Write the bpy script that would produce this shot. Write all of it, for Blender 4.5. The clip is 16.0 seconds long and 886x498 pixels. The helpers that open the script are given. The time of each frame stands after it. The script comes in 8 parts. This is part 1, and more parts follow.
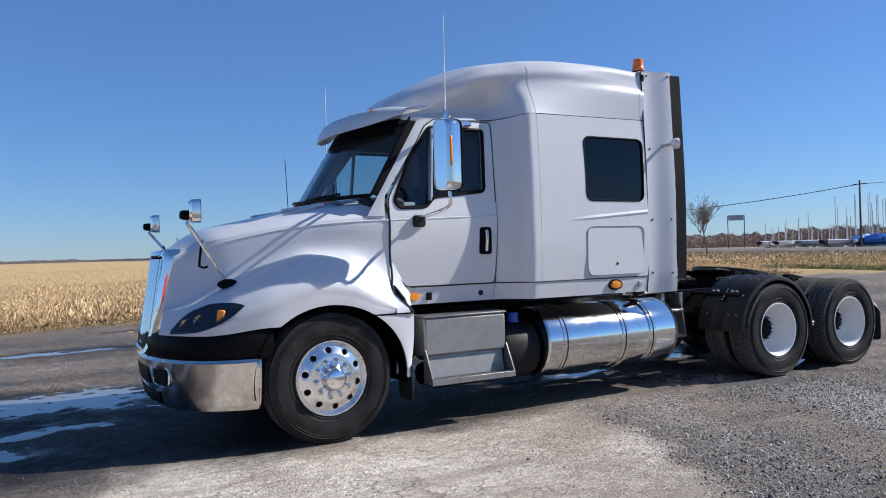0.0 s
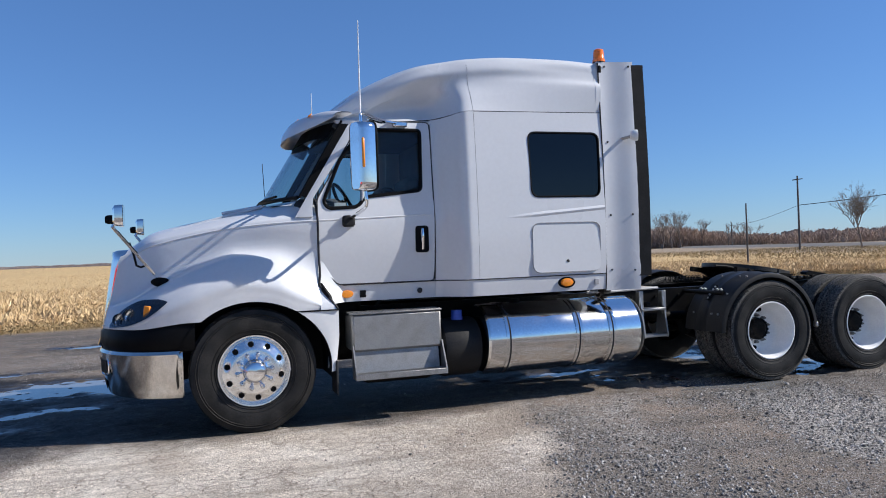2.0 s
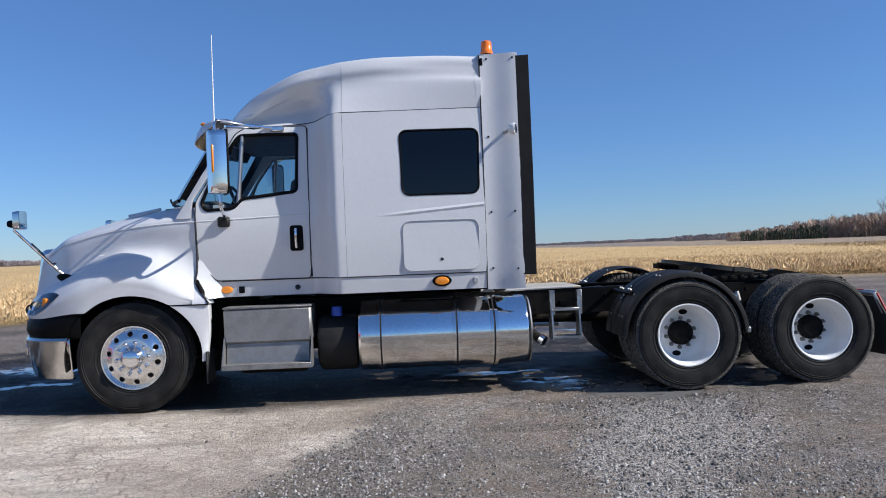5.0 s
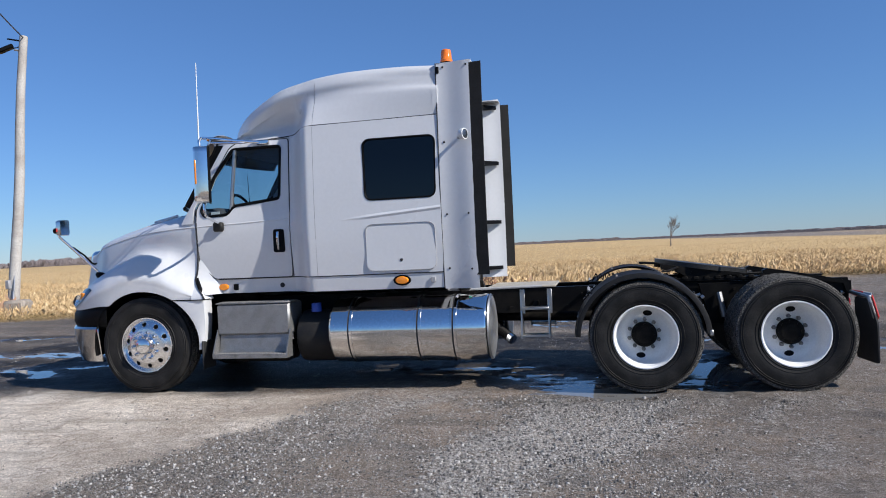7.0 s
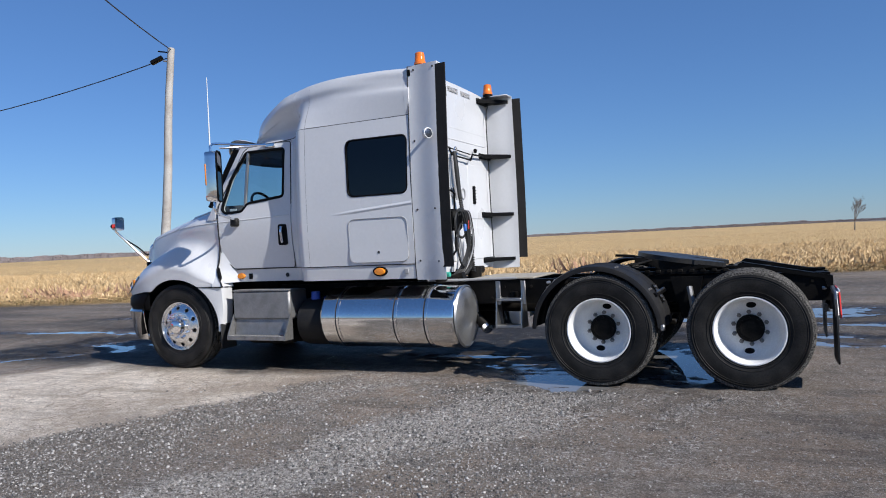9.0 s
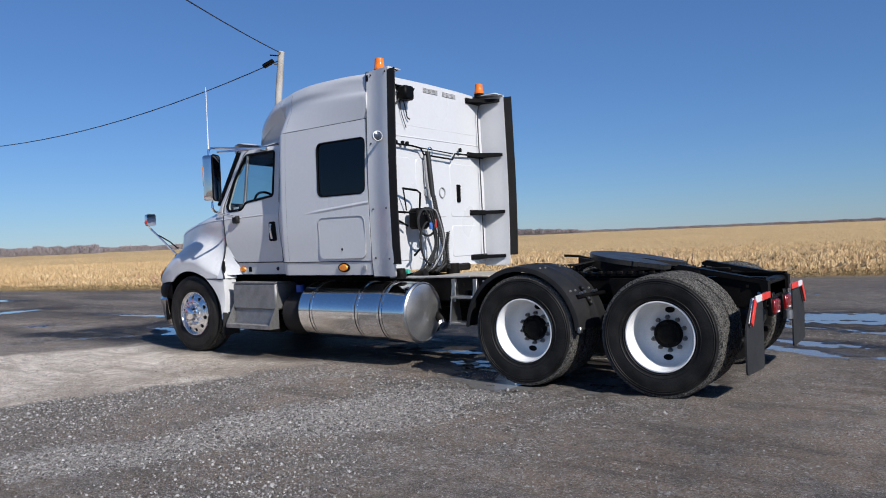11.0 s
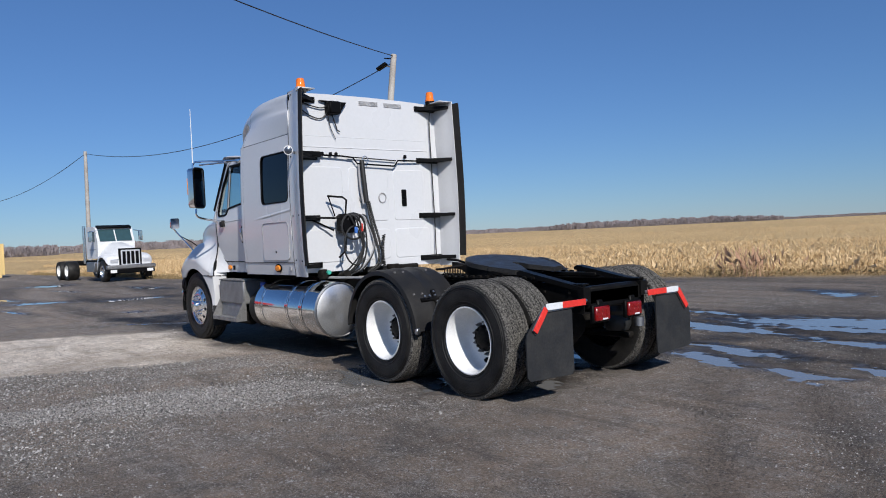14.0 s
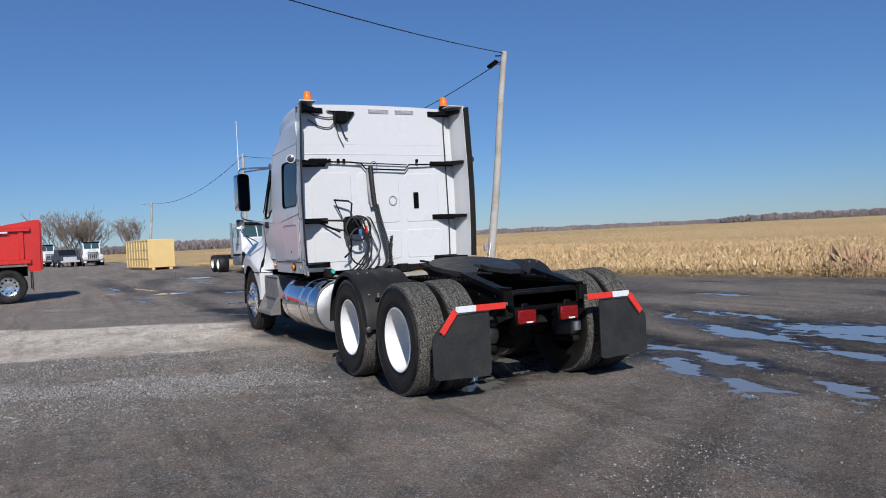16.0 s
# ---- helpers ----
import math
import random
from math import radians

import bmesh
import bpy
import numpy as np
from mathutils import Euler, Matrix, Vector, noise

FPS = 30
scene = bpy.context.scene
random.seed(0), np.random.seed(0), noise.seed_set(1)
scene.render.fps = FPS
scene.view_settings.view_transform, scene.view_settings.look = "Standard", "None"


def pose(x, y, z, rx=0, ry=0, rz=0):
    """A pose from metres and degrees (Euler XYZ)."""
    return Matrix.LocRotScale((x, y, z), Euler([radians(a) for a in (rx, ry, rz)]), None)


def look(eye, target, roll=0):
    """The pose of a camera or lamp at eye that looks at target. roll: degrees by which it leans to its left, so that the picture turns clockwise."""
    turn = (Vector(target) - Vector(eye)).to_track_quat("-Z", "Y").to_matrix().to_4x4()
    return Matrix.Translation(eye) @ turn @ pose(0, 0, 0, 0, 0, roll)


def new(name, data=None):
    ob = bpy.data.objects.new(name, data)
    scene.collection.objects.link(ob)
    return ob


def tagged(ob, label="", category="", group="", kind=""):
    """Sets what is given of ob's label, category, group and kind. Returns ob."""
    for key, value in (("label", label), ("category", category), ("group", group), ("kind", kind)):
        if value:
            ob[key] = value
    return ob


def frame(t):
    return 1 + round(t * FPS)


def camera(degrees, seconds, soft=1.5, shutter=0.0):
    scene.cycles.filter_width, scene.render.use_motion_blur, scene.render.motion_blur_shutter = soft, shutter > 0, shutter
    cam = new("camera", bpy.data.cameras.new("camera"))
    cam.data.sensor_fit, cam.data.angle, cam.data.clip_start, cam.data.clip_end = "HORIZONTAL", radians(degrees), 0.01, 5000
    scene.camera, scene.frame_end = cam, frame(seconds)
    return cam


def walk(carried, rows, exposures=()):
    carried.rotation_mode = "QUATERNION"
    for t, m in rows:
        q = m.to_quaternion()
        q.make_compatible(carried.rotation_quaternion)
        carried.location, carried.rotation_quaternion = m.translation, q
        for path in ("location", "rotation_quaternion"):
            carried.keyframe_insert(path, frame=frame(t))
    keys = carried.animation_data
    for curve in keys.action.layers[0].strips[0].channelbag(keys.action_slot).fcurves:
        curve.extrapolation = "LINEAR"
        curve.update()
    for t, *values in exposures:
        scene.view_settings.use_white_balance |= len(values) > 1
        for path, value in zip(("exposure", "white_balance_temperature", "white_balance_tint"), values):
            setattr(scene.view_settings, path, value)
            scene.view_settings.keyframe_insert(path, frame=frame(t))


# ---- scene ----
cam = camera(62.0, 16.0, soft=1.0)
PATH = [
    (0, (-2.009, -6.622, 1.495), (-1.046, -4.869, 1.5), -1.6),
    (0.5, (-1.675, -6.866, 1.463), (-0.751, -5.093, 1.472), -1.9),
    (1, (-1.279, -7.08, 1.436), (-0.464, -5.254, 1.448), -2.0),
    (1.5, (-0.841, -7.286, 1.441), (-0.148, -5.41, 1.454), -2.1),
    (2, (-0.367, -7.452, 1.448), (0.25, -5.549, 1.457), -2.1),
    (2.5, (0.119, -7.614, 1.441), (0.635, -5.682, 1.449), -2.2),
    (3, (0.603, -7.714, 1.434), (1.032, -5.761, 1.434), -2.2),
    (3.5, (1.05, -7.799, 1.424), (1.442, -5.838, 1.424), -2.2),
    (4, (1.55, -7.905, 1.419), (1.878, -5.932, 1.423), -2.2),
    (4.2, (1.758, -7.933, 1.419), (2.054, -5.955, 1.417), -2.2),
    (6.3, (4.032, -8.254, 1.435), (3.76, -6.272, 1.437), -2.4),
    (6.5, (4.249, -8.255, 1.435), (3.945, -6.278, 1.428), -2.5),
    (7, (4.787, -8.255, 1.43), (4.387, -6.296, 1.425), -2.6),
    (7.5, (5.318, -8.25, 1.432), (4.78, -6.324, 1.43), -2.6),
    (8, (5.812, -8.172, 1.433), (5.177, -6.275, 1.428), -2.7),
    (8.5, (6.305, -8.108, 1.43), (5.572, -6.247, 1.419), -2.7),
    (9, (6.787, -8.009, 1.421), (5.957, -6.189, 1.397), -2.8),
    (9.2, (6.976, -7.944, 1.42), (6.107, -6.142, 1.4), -2.8),
    (11.3, (8.992, -7.015, 1.414), (7.768, -5.434, 1.38), -2.6),
    (11.5, (9.177, -6.906, 1.418), (7.926, -5.346, 1.384), -2.8),
    (12, (9.647, -6.629, 1.41), (8.335, -5.119, 1.374), -2.6),
    (12.5, (10.101, -6.345, 1.408), (8.725, -4.893, 1.37), -2.7),
    (13, (10.546, -6.048, 1.422), (9.104, -4.664, 1.382), -2.7),
    (13.5, (10.994, -5.732, 1.432), (9.488, -4.416, 1.394), -2.7),
    (14, (11.372, -5.367, 1.448), (9.821, -4.104, 1.408), -2.7),
    (14.5, (11.799, -5.003, 1.455), (10.204, -3.797, 1.417), -2.7),
    (15, (12.144, -4.617, 1.466), (10.499, -3.481, 1.422), -2.9),
    (15.5, (12.476, -4.214, 1.464), (10.751, -3.202, 1.424), -3.1),
    (16, (12.771, -3.807, 1.451), (10.983, -2.911, 1.414), -2.8),
]
walk(cam, [(t, look(eye, target, roll)) for t, eye, target, roll in PATH], ((0, 0.38), (4, 0.36), (8, 0.23), (12, -0.03), (16, -0.11)))

# ---- world, sun, exposure ----
SUN = Vector((1.30, -0.42, 1.0)).normalized()
world = bpy.data.worlds.new("sky_world")
scene.world = world
world.use_nodes = True
wn = world.node_tree
sky = wn.nodes.new("ShaderNodeTexSky")
sky.sky_type = "NISHITA"
sky.sun_disc = False
sky.sun_elevation = math.asin(SUN.z)
sky.sun_rotation = math.atan2(SUN.x, SUN.y)
sky.altitude = 0
sky.air_density = 1.0
sky.dust_density = 0.0
sky.ozone_density = 4.5
bg = wn.nodes["Background"]
bg.inputs["Strength"].default_value = 0.075
clear = wn.nodes.new("ShaderNodeMix")
clear.data_type, clear.blend_type = "RGBA", "MULTIPLY"
clear.inputs["Factor"].default_value = 1.0
clear.inputs["B"].default_value = (0.69, 0.905, 1.25, 1)
wn.links.new(sky.outputs[0], clear.inputs["A"])
even = wn.nodes.new("ShaderNodeMix")
even.data_type = "RGBA"
even.inputs["Factor"].default_value = 0.24
even.inputs["B"].default_value = (1.28, 3.1, 6.7, 1)
wn.links.new(clear.outputs["Result"], even.inputs["A"])
wn.links.new(even.outputs["Result"], bg.inputs["Color"])
sun = new("sun", bpy.data.lights.new("sun", "SUN"))
sun.data.energy = 5.0
sun.data.angle = radians(0.55)
sun.data.color = (1.0, 0.965, 0.92)
sun.matrix_world = look(tuple(SUN * 50), (0, 0, 0))
scene.view_settings.exposure = 0.0


# ---- materials ----
def material(name, base, rough=0.5, metal=0.0, var=0.12, scale=6.0, fine=60.0, bump=0.0, bump_scale=80.0,
             coat=0.0, tint=None, rough_var=0.08, spec=0.5, ior=1.5):
    """A surface with variation at two scales: broad patches towards tint, and fine grain."""
    m = bpy.data.materials.new(name)
    m.use_nodes = True
    n, l = m.node_tree.nodes, m.node_tree.links
    p = n["Principled BSDF"]
    co = n.new("ShaderNodeTexCoord").outputs["Object"]

    def noise_tex(s, detail=4.0):
        t = n.new("ShaderNodeTexNoise")
        t.inputs["Scale"].default_value = s
        t.inputs["Detail"].default_value = detail
        l.new(co, t.inputs["Vector"])
        return t.outputs["Fac"]

    big, small = noise_tex(scale), noise_tex(fine)
    mix = n.new("ShaderNodeMix")
    mix.data_type = "RGBA"
    mix.inputs["A"].default_value = (*base, 1)
    t = tint or tuple(c * (1 - var) for c in base)
    mix.inputs["B"].default_value = (*t, 1)
    ramp = n.new("ShaderNodeMapRange")
    ramp.inputs["From Min"].default_value, ramp.inputs["From Max"].default_value = 0.38, 0.66
    l.new(big, ramp.inputs["Value"])
    l.new(ramp.outputs[0], mix.inputs["Factor"])
    hsv = n.new("ShaderNodeHueSaturation")
    amount = n.new("ShaderNodeMapRange")
    amount.inputs["To Min"].default_value, amount.inputs["To Max"].default_value = 1 - var, 1 + var
    amount.inputs["From Min"].default_value, amount.inputs["From Max"].default_value = 0.3, 0.7
    l.new(small, amount.inputs["Value"])
    l.new(amount.outputs[0], hsv.inputs["Value"])
    l.new(mix.outputs["Result"], hsv.inputs["Color"])
    l.new(hsv.outputs[0], p.inputs["Base Color"])
    r = n.new("ShaderNodeMapRange")
    r.inputs["To Min"].default_value, r.inputs["To Max"].default_value = max(0.0, rough - rough_var), min(1.0, rough + rough_var)
    r.inputs["From Min"].default_value, r.inputs["From Max"].default_value = 0.3, 0.7
    l.new(big, r.inputs["Value"])
    l.new(r.outputs[0], p.inputs["Roughness"])
    p.inputs["Metallic"].default_value = metal
    p.inputs["Coat Weight"].default_value = coat
    p.inputs["Coat Roughness"].default_value = 0.04
    p.inputs["Specular IOR Level"].default_value = spec
    p.inputs["IOR"].default_value = ior
    if bump:
        b = n.new("ShaderNodeBump")
        b.inputs["Strength"].default_value = bump
        b.inputs["Distance"].default_value = 0.01
        l.new(noise_tex(bump_scale, 6.0), b.inputs["Height"])
        l.new(b.outputs[0], p.inputs["Normal"])
    return m


def glass(name, colour, rough=0.0, alpha=None):
    m = bpy.data.materials.new(name)
    m.use_nodes = True
    n, l = m.node_tree.nodes, m.node_tree.links
    n.remove(n["Principled BSDF"])
    tr = n.new("ShaderNodeBsdfTransparent")
    tr.inputs["Color"].default_value = (*colour, 1)
    gl = n.new("ShaderNodeBsdfGlossy")
    gl.inputs["Roughness"].default_value = 0.02 + rough
    fr = n.new("ShaderNodeLayerWeight")
    fr.inputs["Blend"].default_value = 0.5
    pw, sm = n.new("ShaderNodeMath"), n.new("ShaderNodeMath")
    pw.operation, sm.operation = "POWER", "MULTIPLY_ADD"
    pw.inputs[1].default_value = 5.0
    sm.inputs[1].default_value, sm.inputs[2].default_value = 0.93, 0.05
    l.new(fr.outputs["Facing"], pw.inputs[0])
    l.new(pw.outputs[0], sm.inputs[0])
    mx = n.new("ShaderNodeMixShader")
    l.new(sm.outputs[0], mx.inputs[0])
    l.new(tr.outputs[0], mx.inputs[1])
    l.new(gl.outputs[0], mx.inputs[2])
    l.new(mx.outputs[0], n["Material Output"].inputs["Surface"])
    return m


WHITE = material("white_cab_paint", (0.615, 0.622, 0.635), 0.30, 0.0, 0.02, 1.5, 30, coat=0.3, rough_var=0.04)
CHROME = material("chrome", (0.80, 0.80, 0.81), 0.06, 1.0, 0.03, 4, 40, rough_var=0.03)
BUMPER = material("bumper_chrome", (0.62, 0.60, 0.57), 0.13, 1.0, 0.06, 3, 30, rough_var=0.06, bump=0.02, bump_scale=9)
POLISHED = material("polished_aluminium", (0.80, 0.80, 0.80), 0.10, 1.0, 0.05, 3, 50, rough_var=0.05, bump=0.015, bump_scale=7)
WHEEL_ALU = material("forged_aluminium", (0.78, 0.78, 0.78), 0.24, 1.0, 0.05, 8, 90, rough_var=0.06)
BRUSHED = material("brushed_aluminium", (0.40, 0.40, 0.40), 0.42, 1.0, 0.10, 5, 120, rough_var=0.1, bump=0.05, bump_scale=150)
STEP_ALU = material("worn_step_aluminium", (0.30, 0.295, 0.29), 0.55, 0.8, 0.25, 12, 140, rough_var=0.15, bump=0.1, bump_scale=120)
STEP_BOX = material("dull_step_aluminium", (0.32, 0.318, 0.315), 0.58, 0.85, 0.15, 9, 110, rough_var=0.1, bump=0.08, bump_scale=130)
LUG_STEEL = material("grimy_lug_steel", (0.22, 0.21, 0.20), 0.5, 0.4, 0.25, 30, 120)
RIM_WHITE = material("white_steel_rim", (0.80, 0.80, 0.79), 0.45, 0.0, 0.06, 9, 70)
TYRE = material("tyre_rubber", (0.010, 0.0098, 0.0096), 0.50, 0.0, 0.3, 5, 90, bump=0.25, bump_scale=160, tint=(0.026, 0.0245, 0.023), spec=0.2)
TREAD = material("dusty_tread_rubber", (0.020, 0.019, 0.018), 0.9, 0.0, 0.6, 75, 320, bump=0.5, bump_scale=150, tint=(0.17, 0.16, 0.145), spec=0.15)
BLACK_PLASTIC = material("black_plastic", (0.004, 0.004, 0.0045), 0.5, 0.0, 0.2, 7, 120, bump=0.05, spec=0.09)
FENDER_BLACK = material("black_poly_fender", (0.016, 0.016, 0.017), 0.5, 0.0, 0.25, 6, 90, bump=0.06, tint=(0.022, 0.021, 0.020), spec=0.16)
FRAME_BLACK = material("black_frame_paint", (0.004, 0.004, 0.0045), 0.45, 0.0, 0.3, 6, 70, bump=0.1, tint=(0.008, 0.0075, 0.007), spec=0.09)
TANK_END = material("satin_tank_end", (0.74, 0.74, 0.74), 0.42, 1.0, 0.08, 4, 60, rough_var=0.08)
PLATE_STEEL = material("greased_plate_steel", (0.022, 0.022, 0.023), 0.42, 0.0, 0.35, 9, 60, bump=0.15, tint=(0.03, 0.028, 0.026), spec=0.28)
GREASE = material("greasy_black_steel", (0.006, 0.0056, 0.0052), 0.55, 0.0, 0.3, 12, 90, bump=0.2, tint=(0.016, 0.014, 0.012), spec=0.09)
RUBBER_STRIP = material("grey_black_rubber", (0.022, 0.0215, 0.021), 0.75, 0.0, 0.2, 5, 80, spec=0.2)
FLAP_RUBBER = material("mud_flap_rubber", (0.020, 0.021, 0.023), 0.65, 0.0, 0.2, 5, 60, bump=0.1, tint=(0.03, 0.03, 0.03), spec=0.3)
GAP = material("dark_panel_gap", (0.02, 0.02, 0.024), 0.8, 0.0, 0.1)
INTERIOR = material("dark_cab_trim", (0.035, 0.036, 0.040), 0.8, 0.0, 0.2, 9, 60, bump=0.1)
AMBER = material("amber_lens", (0.85, 0.27, 0.02), 0.2, 0.0, 0.1, 30, 200, coat=0.5)
ORANGE = material("orange_beacon_lens", (0.90, 0.20, 0.015), 0.18, 0.0, 0.12, 30, 120, coat=0.6)
RED_LENS = material("red_lamp_lens", (0.22, 0.005, 0.006), 0.22, 0.0, 0.25, 60, 200, coat=0.5)
RED_TAPE = material("red_reflective_tape", (0.72, 0.04, 0.03), 0.4, 0.0, 0.15, 40, 160)
WHITE_TAPE = material("white_reflective_tape", (0.70, 0.72, 0.74), 0.35, 0.0, 0.12, 40, 160)
HEADLAMP_IN = material("headlamp_housing", (0.13, 0.15, 0.19), 0.2, 0.6, 0.5, 18, 60)
SILVER = material("lamp_reflector", (0.8, 0.8, 0.8), 0.12, 1.0, 0.1)
SILVER_BRIGHT = material("satin_bright_metal", (0.72, 0.72, 0.73), 0.45, 0.6, 0.06, 20, 90)
LAMP_WHITE = material("white_lamp_shell", (0.75, 0.75, 0.74), 0.3, 0.0, 0.05)
HOSE = material("black_hose", (0.02, 0.02, 0.02), 0.5, 0.0, 0.2, 20, 90)
HOSE_RED = material("red_hose", (0.55, 0.04, 0.03), 0.45, 0.0, 0.15)
HOSE_BLUE = material("blue_hose", (0.05, 0.16, 0.50), 0.45, 0.0, 0.15)
HOSE_GREEN = material("green_fitting", (0.05, 0.40, 0.30), 0.45, 0.0, 0.15)
DECK = material("tan_deck_plate", (0.42, 0.38, 0.31), 0.6, 0.2, 0.2, 8, 80)
BLUE_CAP = material("blue_cap", (0.03, 0.08, 0.42), 0.4)
GLASS_CLEAR = glass("clear_cab_glass", (0.62, 0.72, 0.74))
GLASS_TINT = glass("dark_tinted_glass", (0.03, 0.035, 0.04))
GLASS_LAMP = glass("headlamp_lens", (0.42, 0.46, 0.50))
BLACK_GLASS = material("dark_truck_glass", (0.012, 0.014, 0.016), 0.06, 0.0, 0.1, rough_var=0.02)
PARKED_GLASS = material("teal_truck_glass", (0.035, 0.075, 0.085), 0.06, 0.0, 0.1, rough_var=0.02)
MIRROR_GLASS = material("dark_mirror_glass", (0.16, 0.17, 0.19), 0.04, 1.0, 0.05, rough_var=0.02)
VENT_WHITE = material("pale_vent_plastic", (0.52, 0.52, 0.53), 0.6)
PLATE_GREY = material("grey_vent", (0.33, 0.33, 0.34), 0.6)


# ---- mesh builder ----
class Shape:
    """Vertices and faces of one mesh, gathered piece by piece."""

    def __init__(self):
        self.v, self.f = [], []

    def add(self, verts, faces):
        k = len(self.v)
        self.v += [tuple(map(float, p)) for p in verts]
        self.f += [tuple(i + k for i in f) for f in faces]
        return self

    def grid(self, rows, wrap=False):
        """Rows of points joined into quads; wrap joins each row's end to its start."""
        nr, nc = len(rows), len(rows[0])
        fs = []
        for i in range(nr - 1):
            for j in range(nc if wrap else nc - 1):
                a, b = i * nc + j, i * nc + (j + 1) % nc
                fs.append((a, b, b + nc, a + nc))
        return self.add([p for r in rows for p in r], fs)

    def box(self, c, s, bev=0.008, m=None):
        """A box round c with sizes s and chamfered edges; m turns it about c."""
        h = [x / 2 for x in s]
        b = min(bev, *(x * 0.45 for x in h))
        vs, idx = [], {}
        for sx in (-1, 1):
            for sy in (-1, 1):
                for sz in (-1, 1):
                    for ax in range(3):
                        q = [sx * h[0], sy * h[1], sz * h[2]]
                        for o in range(3):
                            if o != ax:
                                q[o] -= (sx, sy, sz)[o] * b
                        idx[sx, sy, sz, ax] = len(vs)
                        vs.append(Vector(q))
        fs = []
        for ax in range(3):
            u, w = (ax + 1) % 3, (ax + 2) % 3
            for s_ in (-1, 1):
                quad = []
                for a, b_ in ((-1, -1), (1, -1), (1, 1), (-1, 1)):
                    k = [0, 0, 0]
                    k[ax], k[u], k[w] = s_, a, b_
                    quad.append(idx[k[0], k[1], k[2], ax])
                fs.append(tuple(quad) if s_ > 0 else tuple(reversed(quad)))
        for ax in range(3):
            u, w = (ax + 1) % 3, (ax + 2) % 3
            for a in (-1, 1):
                for b_ in (-1, 1):
                    k0, k1 = [0, 0, 0], [0, 0, 0]
                    k0[ax], k1[ax] = -1, 1
                    k0[u] = k1[u] = a
                    k0[w] = k1[w] = b_
                    q = (idx[(*k0, u)], idx[(*k1, u)], idx[(*k1, w)], idx[(*k0, w)])
                    fs.append(q if a * b_ > 0 else tuple(reversed(q)))
        for sx in (-1, 1):
            for sy in (-1, 1):
                for sz in (-1, 1):
                    t = tuple(idx[sx, sy, sz, a] for a in range(3))
                    fs.append(t if sx * sy * sz > 0 else tuple(reversed(t)))
        c = Vector(c)
        m3 = m.to_3x3() if m is not None else Matrix.Identity(3)
        return self.add([m3 @ q + c for q in vs], fs)

    def cyl(self, p0, p1, r0, r1=None, n=16, caps=True):
        p0, p1 = Vector(p0), Vector(p1)
        r1 = r0 if r1 is None else r1
        q = (p1 - p0).to_track_quat("Z", "Y")
        ring = [q @ Vector((math.cos(2 * math.pi * i / n), math.sin(2 * math.pi * i / n), 0)) for i in range(n)]
        vs = [p0 + r0 * d for d in ring] + [p1 + r1 * d for d in ring]
        fs = [(i, (i + 1) % n, n + (i + 1) % n, n + i) for i in range(n)]
        if caps:
            fs += [tuple(reversed(range(n))), tuple(range(n, 2 * n))]
        return self.add(vs, fs)

    def tube(self, pts, r, n=8, smooth=0):
        """A round tube along the points; smooth rounds the line by that many points a leg."""
        pts = [Vector(p) for p in pts]
        if smooth:
            ext = [2 * pts[0] - pts[1]] + pts + [2 * pts[-1] - pts[-2]]
            out = []
            for i in range(1, len(ext) - 2):
                a, b, c, d = ext[i - 1:i + 3]
                for k in range(smooth):
                    t = k / smooth
                    out.append(0.5 * (2 * b + (c - a) * t + (2 * a - 5 * b + 4 * c - d) * t * t + (3 * b - a - 3 * c + d) * t ** 3))
            pts = out + [pts[-1]]
        rows, up = [], None
        for i, p in enumerate(pts):
            d = (pts[min(i + 1, len(pts) - 1)] - pts[max(i - 1, 0)]).normalized()
            if up is None:
                up = d.orthogonal().normalized()
            up = (up - d * up.dot(d)).normalized()
            side = d.cross(up)
            rr = r[i] if isinstance(r, (list, tuple)) else r
            rows.append([p + rr * (math.cos(2 * math.pi * k / n) * up + math.sin(2 * math.pi * k / n) * side) for k in range(n)])
        k = len(self.v)
        self.grid(rows, True)
        self.f.append(tuple(k + i for i in reversed(range(n))))
        e = k + (len(rows) - 1) * n
        self.f.append(tuple(e + i for i in range(n)))
        return self

    def lathe(self, prof, n=48, m=None, a0=0.0, a1=360.0):
        """Turns (radius, height) pairs about the y axis; height runs along y."""
        full = abs(a1 - a0) >= 360
        cnt = n if full else n + 1
        rows = [[Vector((r * math.sin(radians(a0 + (a1 - a0) * i / n)), h, r * math.cos(radians(a0 + (a1 - a0) * i / n))))
                 for i in range(cnt)] for r, h in prof]
        if m is not None:
            rows = [[m @ p for p in r] for r in rows]
        return self.grid(rows, full)

    def prism(self, poly, axis, lo, hi):
        """A flat polygon pushed from lo to hi along an axis ('x', 'y' or 'z'); poly holds the other two coordinates in order."""
        k = "xyz".index(axis)

        def at(p, h):
            q = list(p)
            q.insert(k, h)
            return q
        n = len(poly)
        vs = [at(p, lo) for p in poly] + [at(p, hi) for p in poly]
        fs = [(i, (i + 1) % n, n + (i + 1) % n, n + i) for i in range(n)] + [tuple(reversed(range(n))), tuple(range(n, 2 * n))]
        return self.add(vs, fs)

    def mirrored(self):
        s = Shape()
        s.v = [(x, -y, z) for x, y, z in self.v]
        s.f = [tuple(reversed(f)) for f in self.f]
        return s

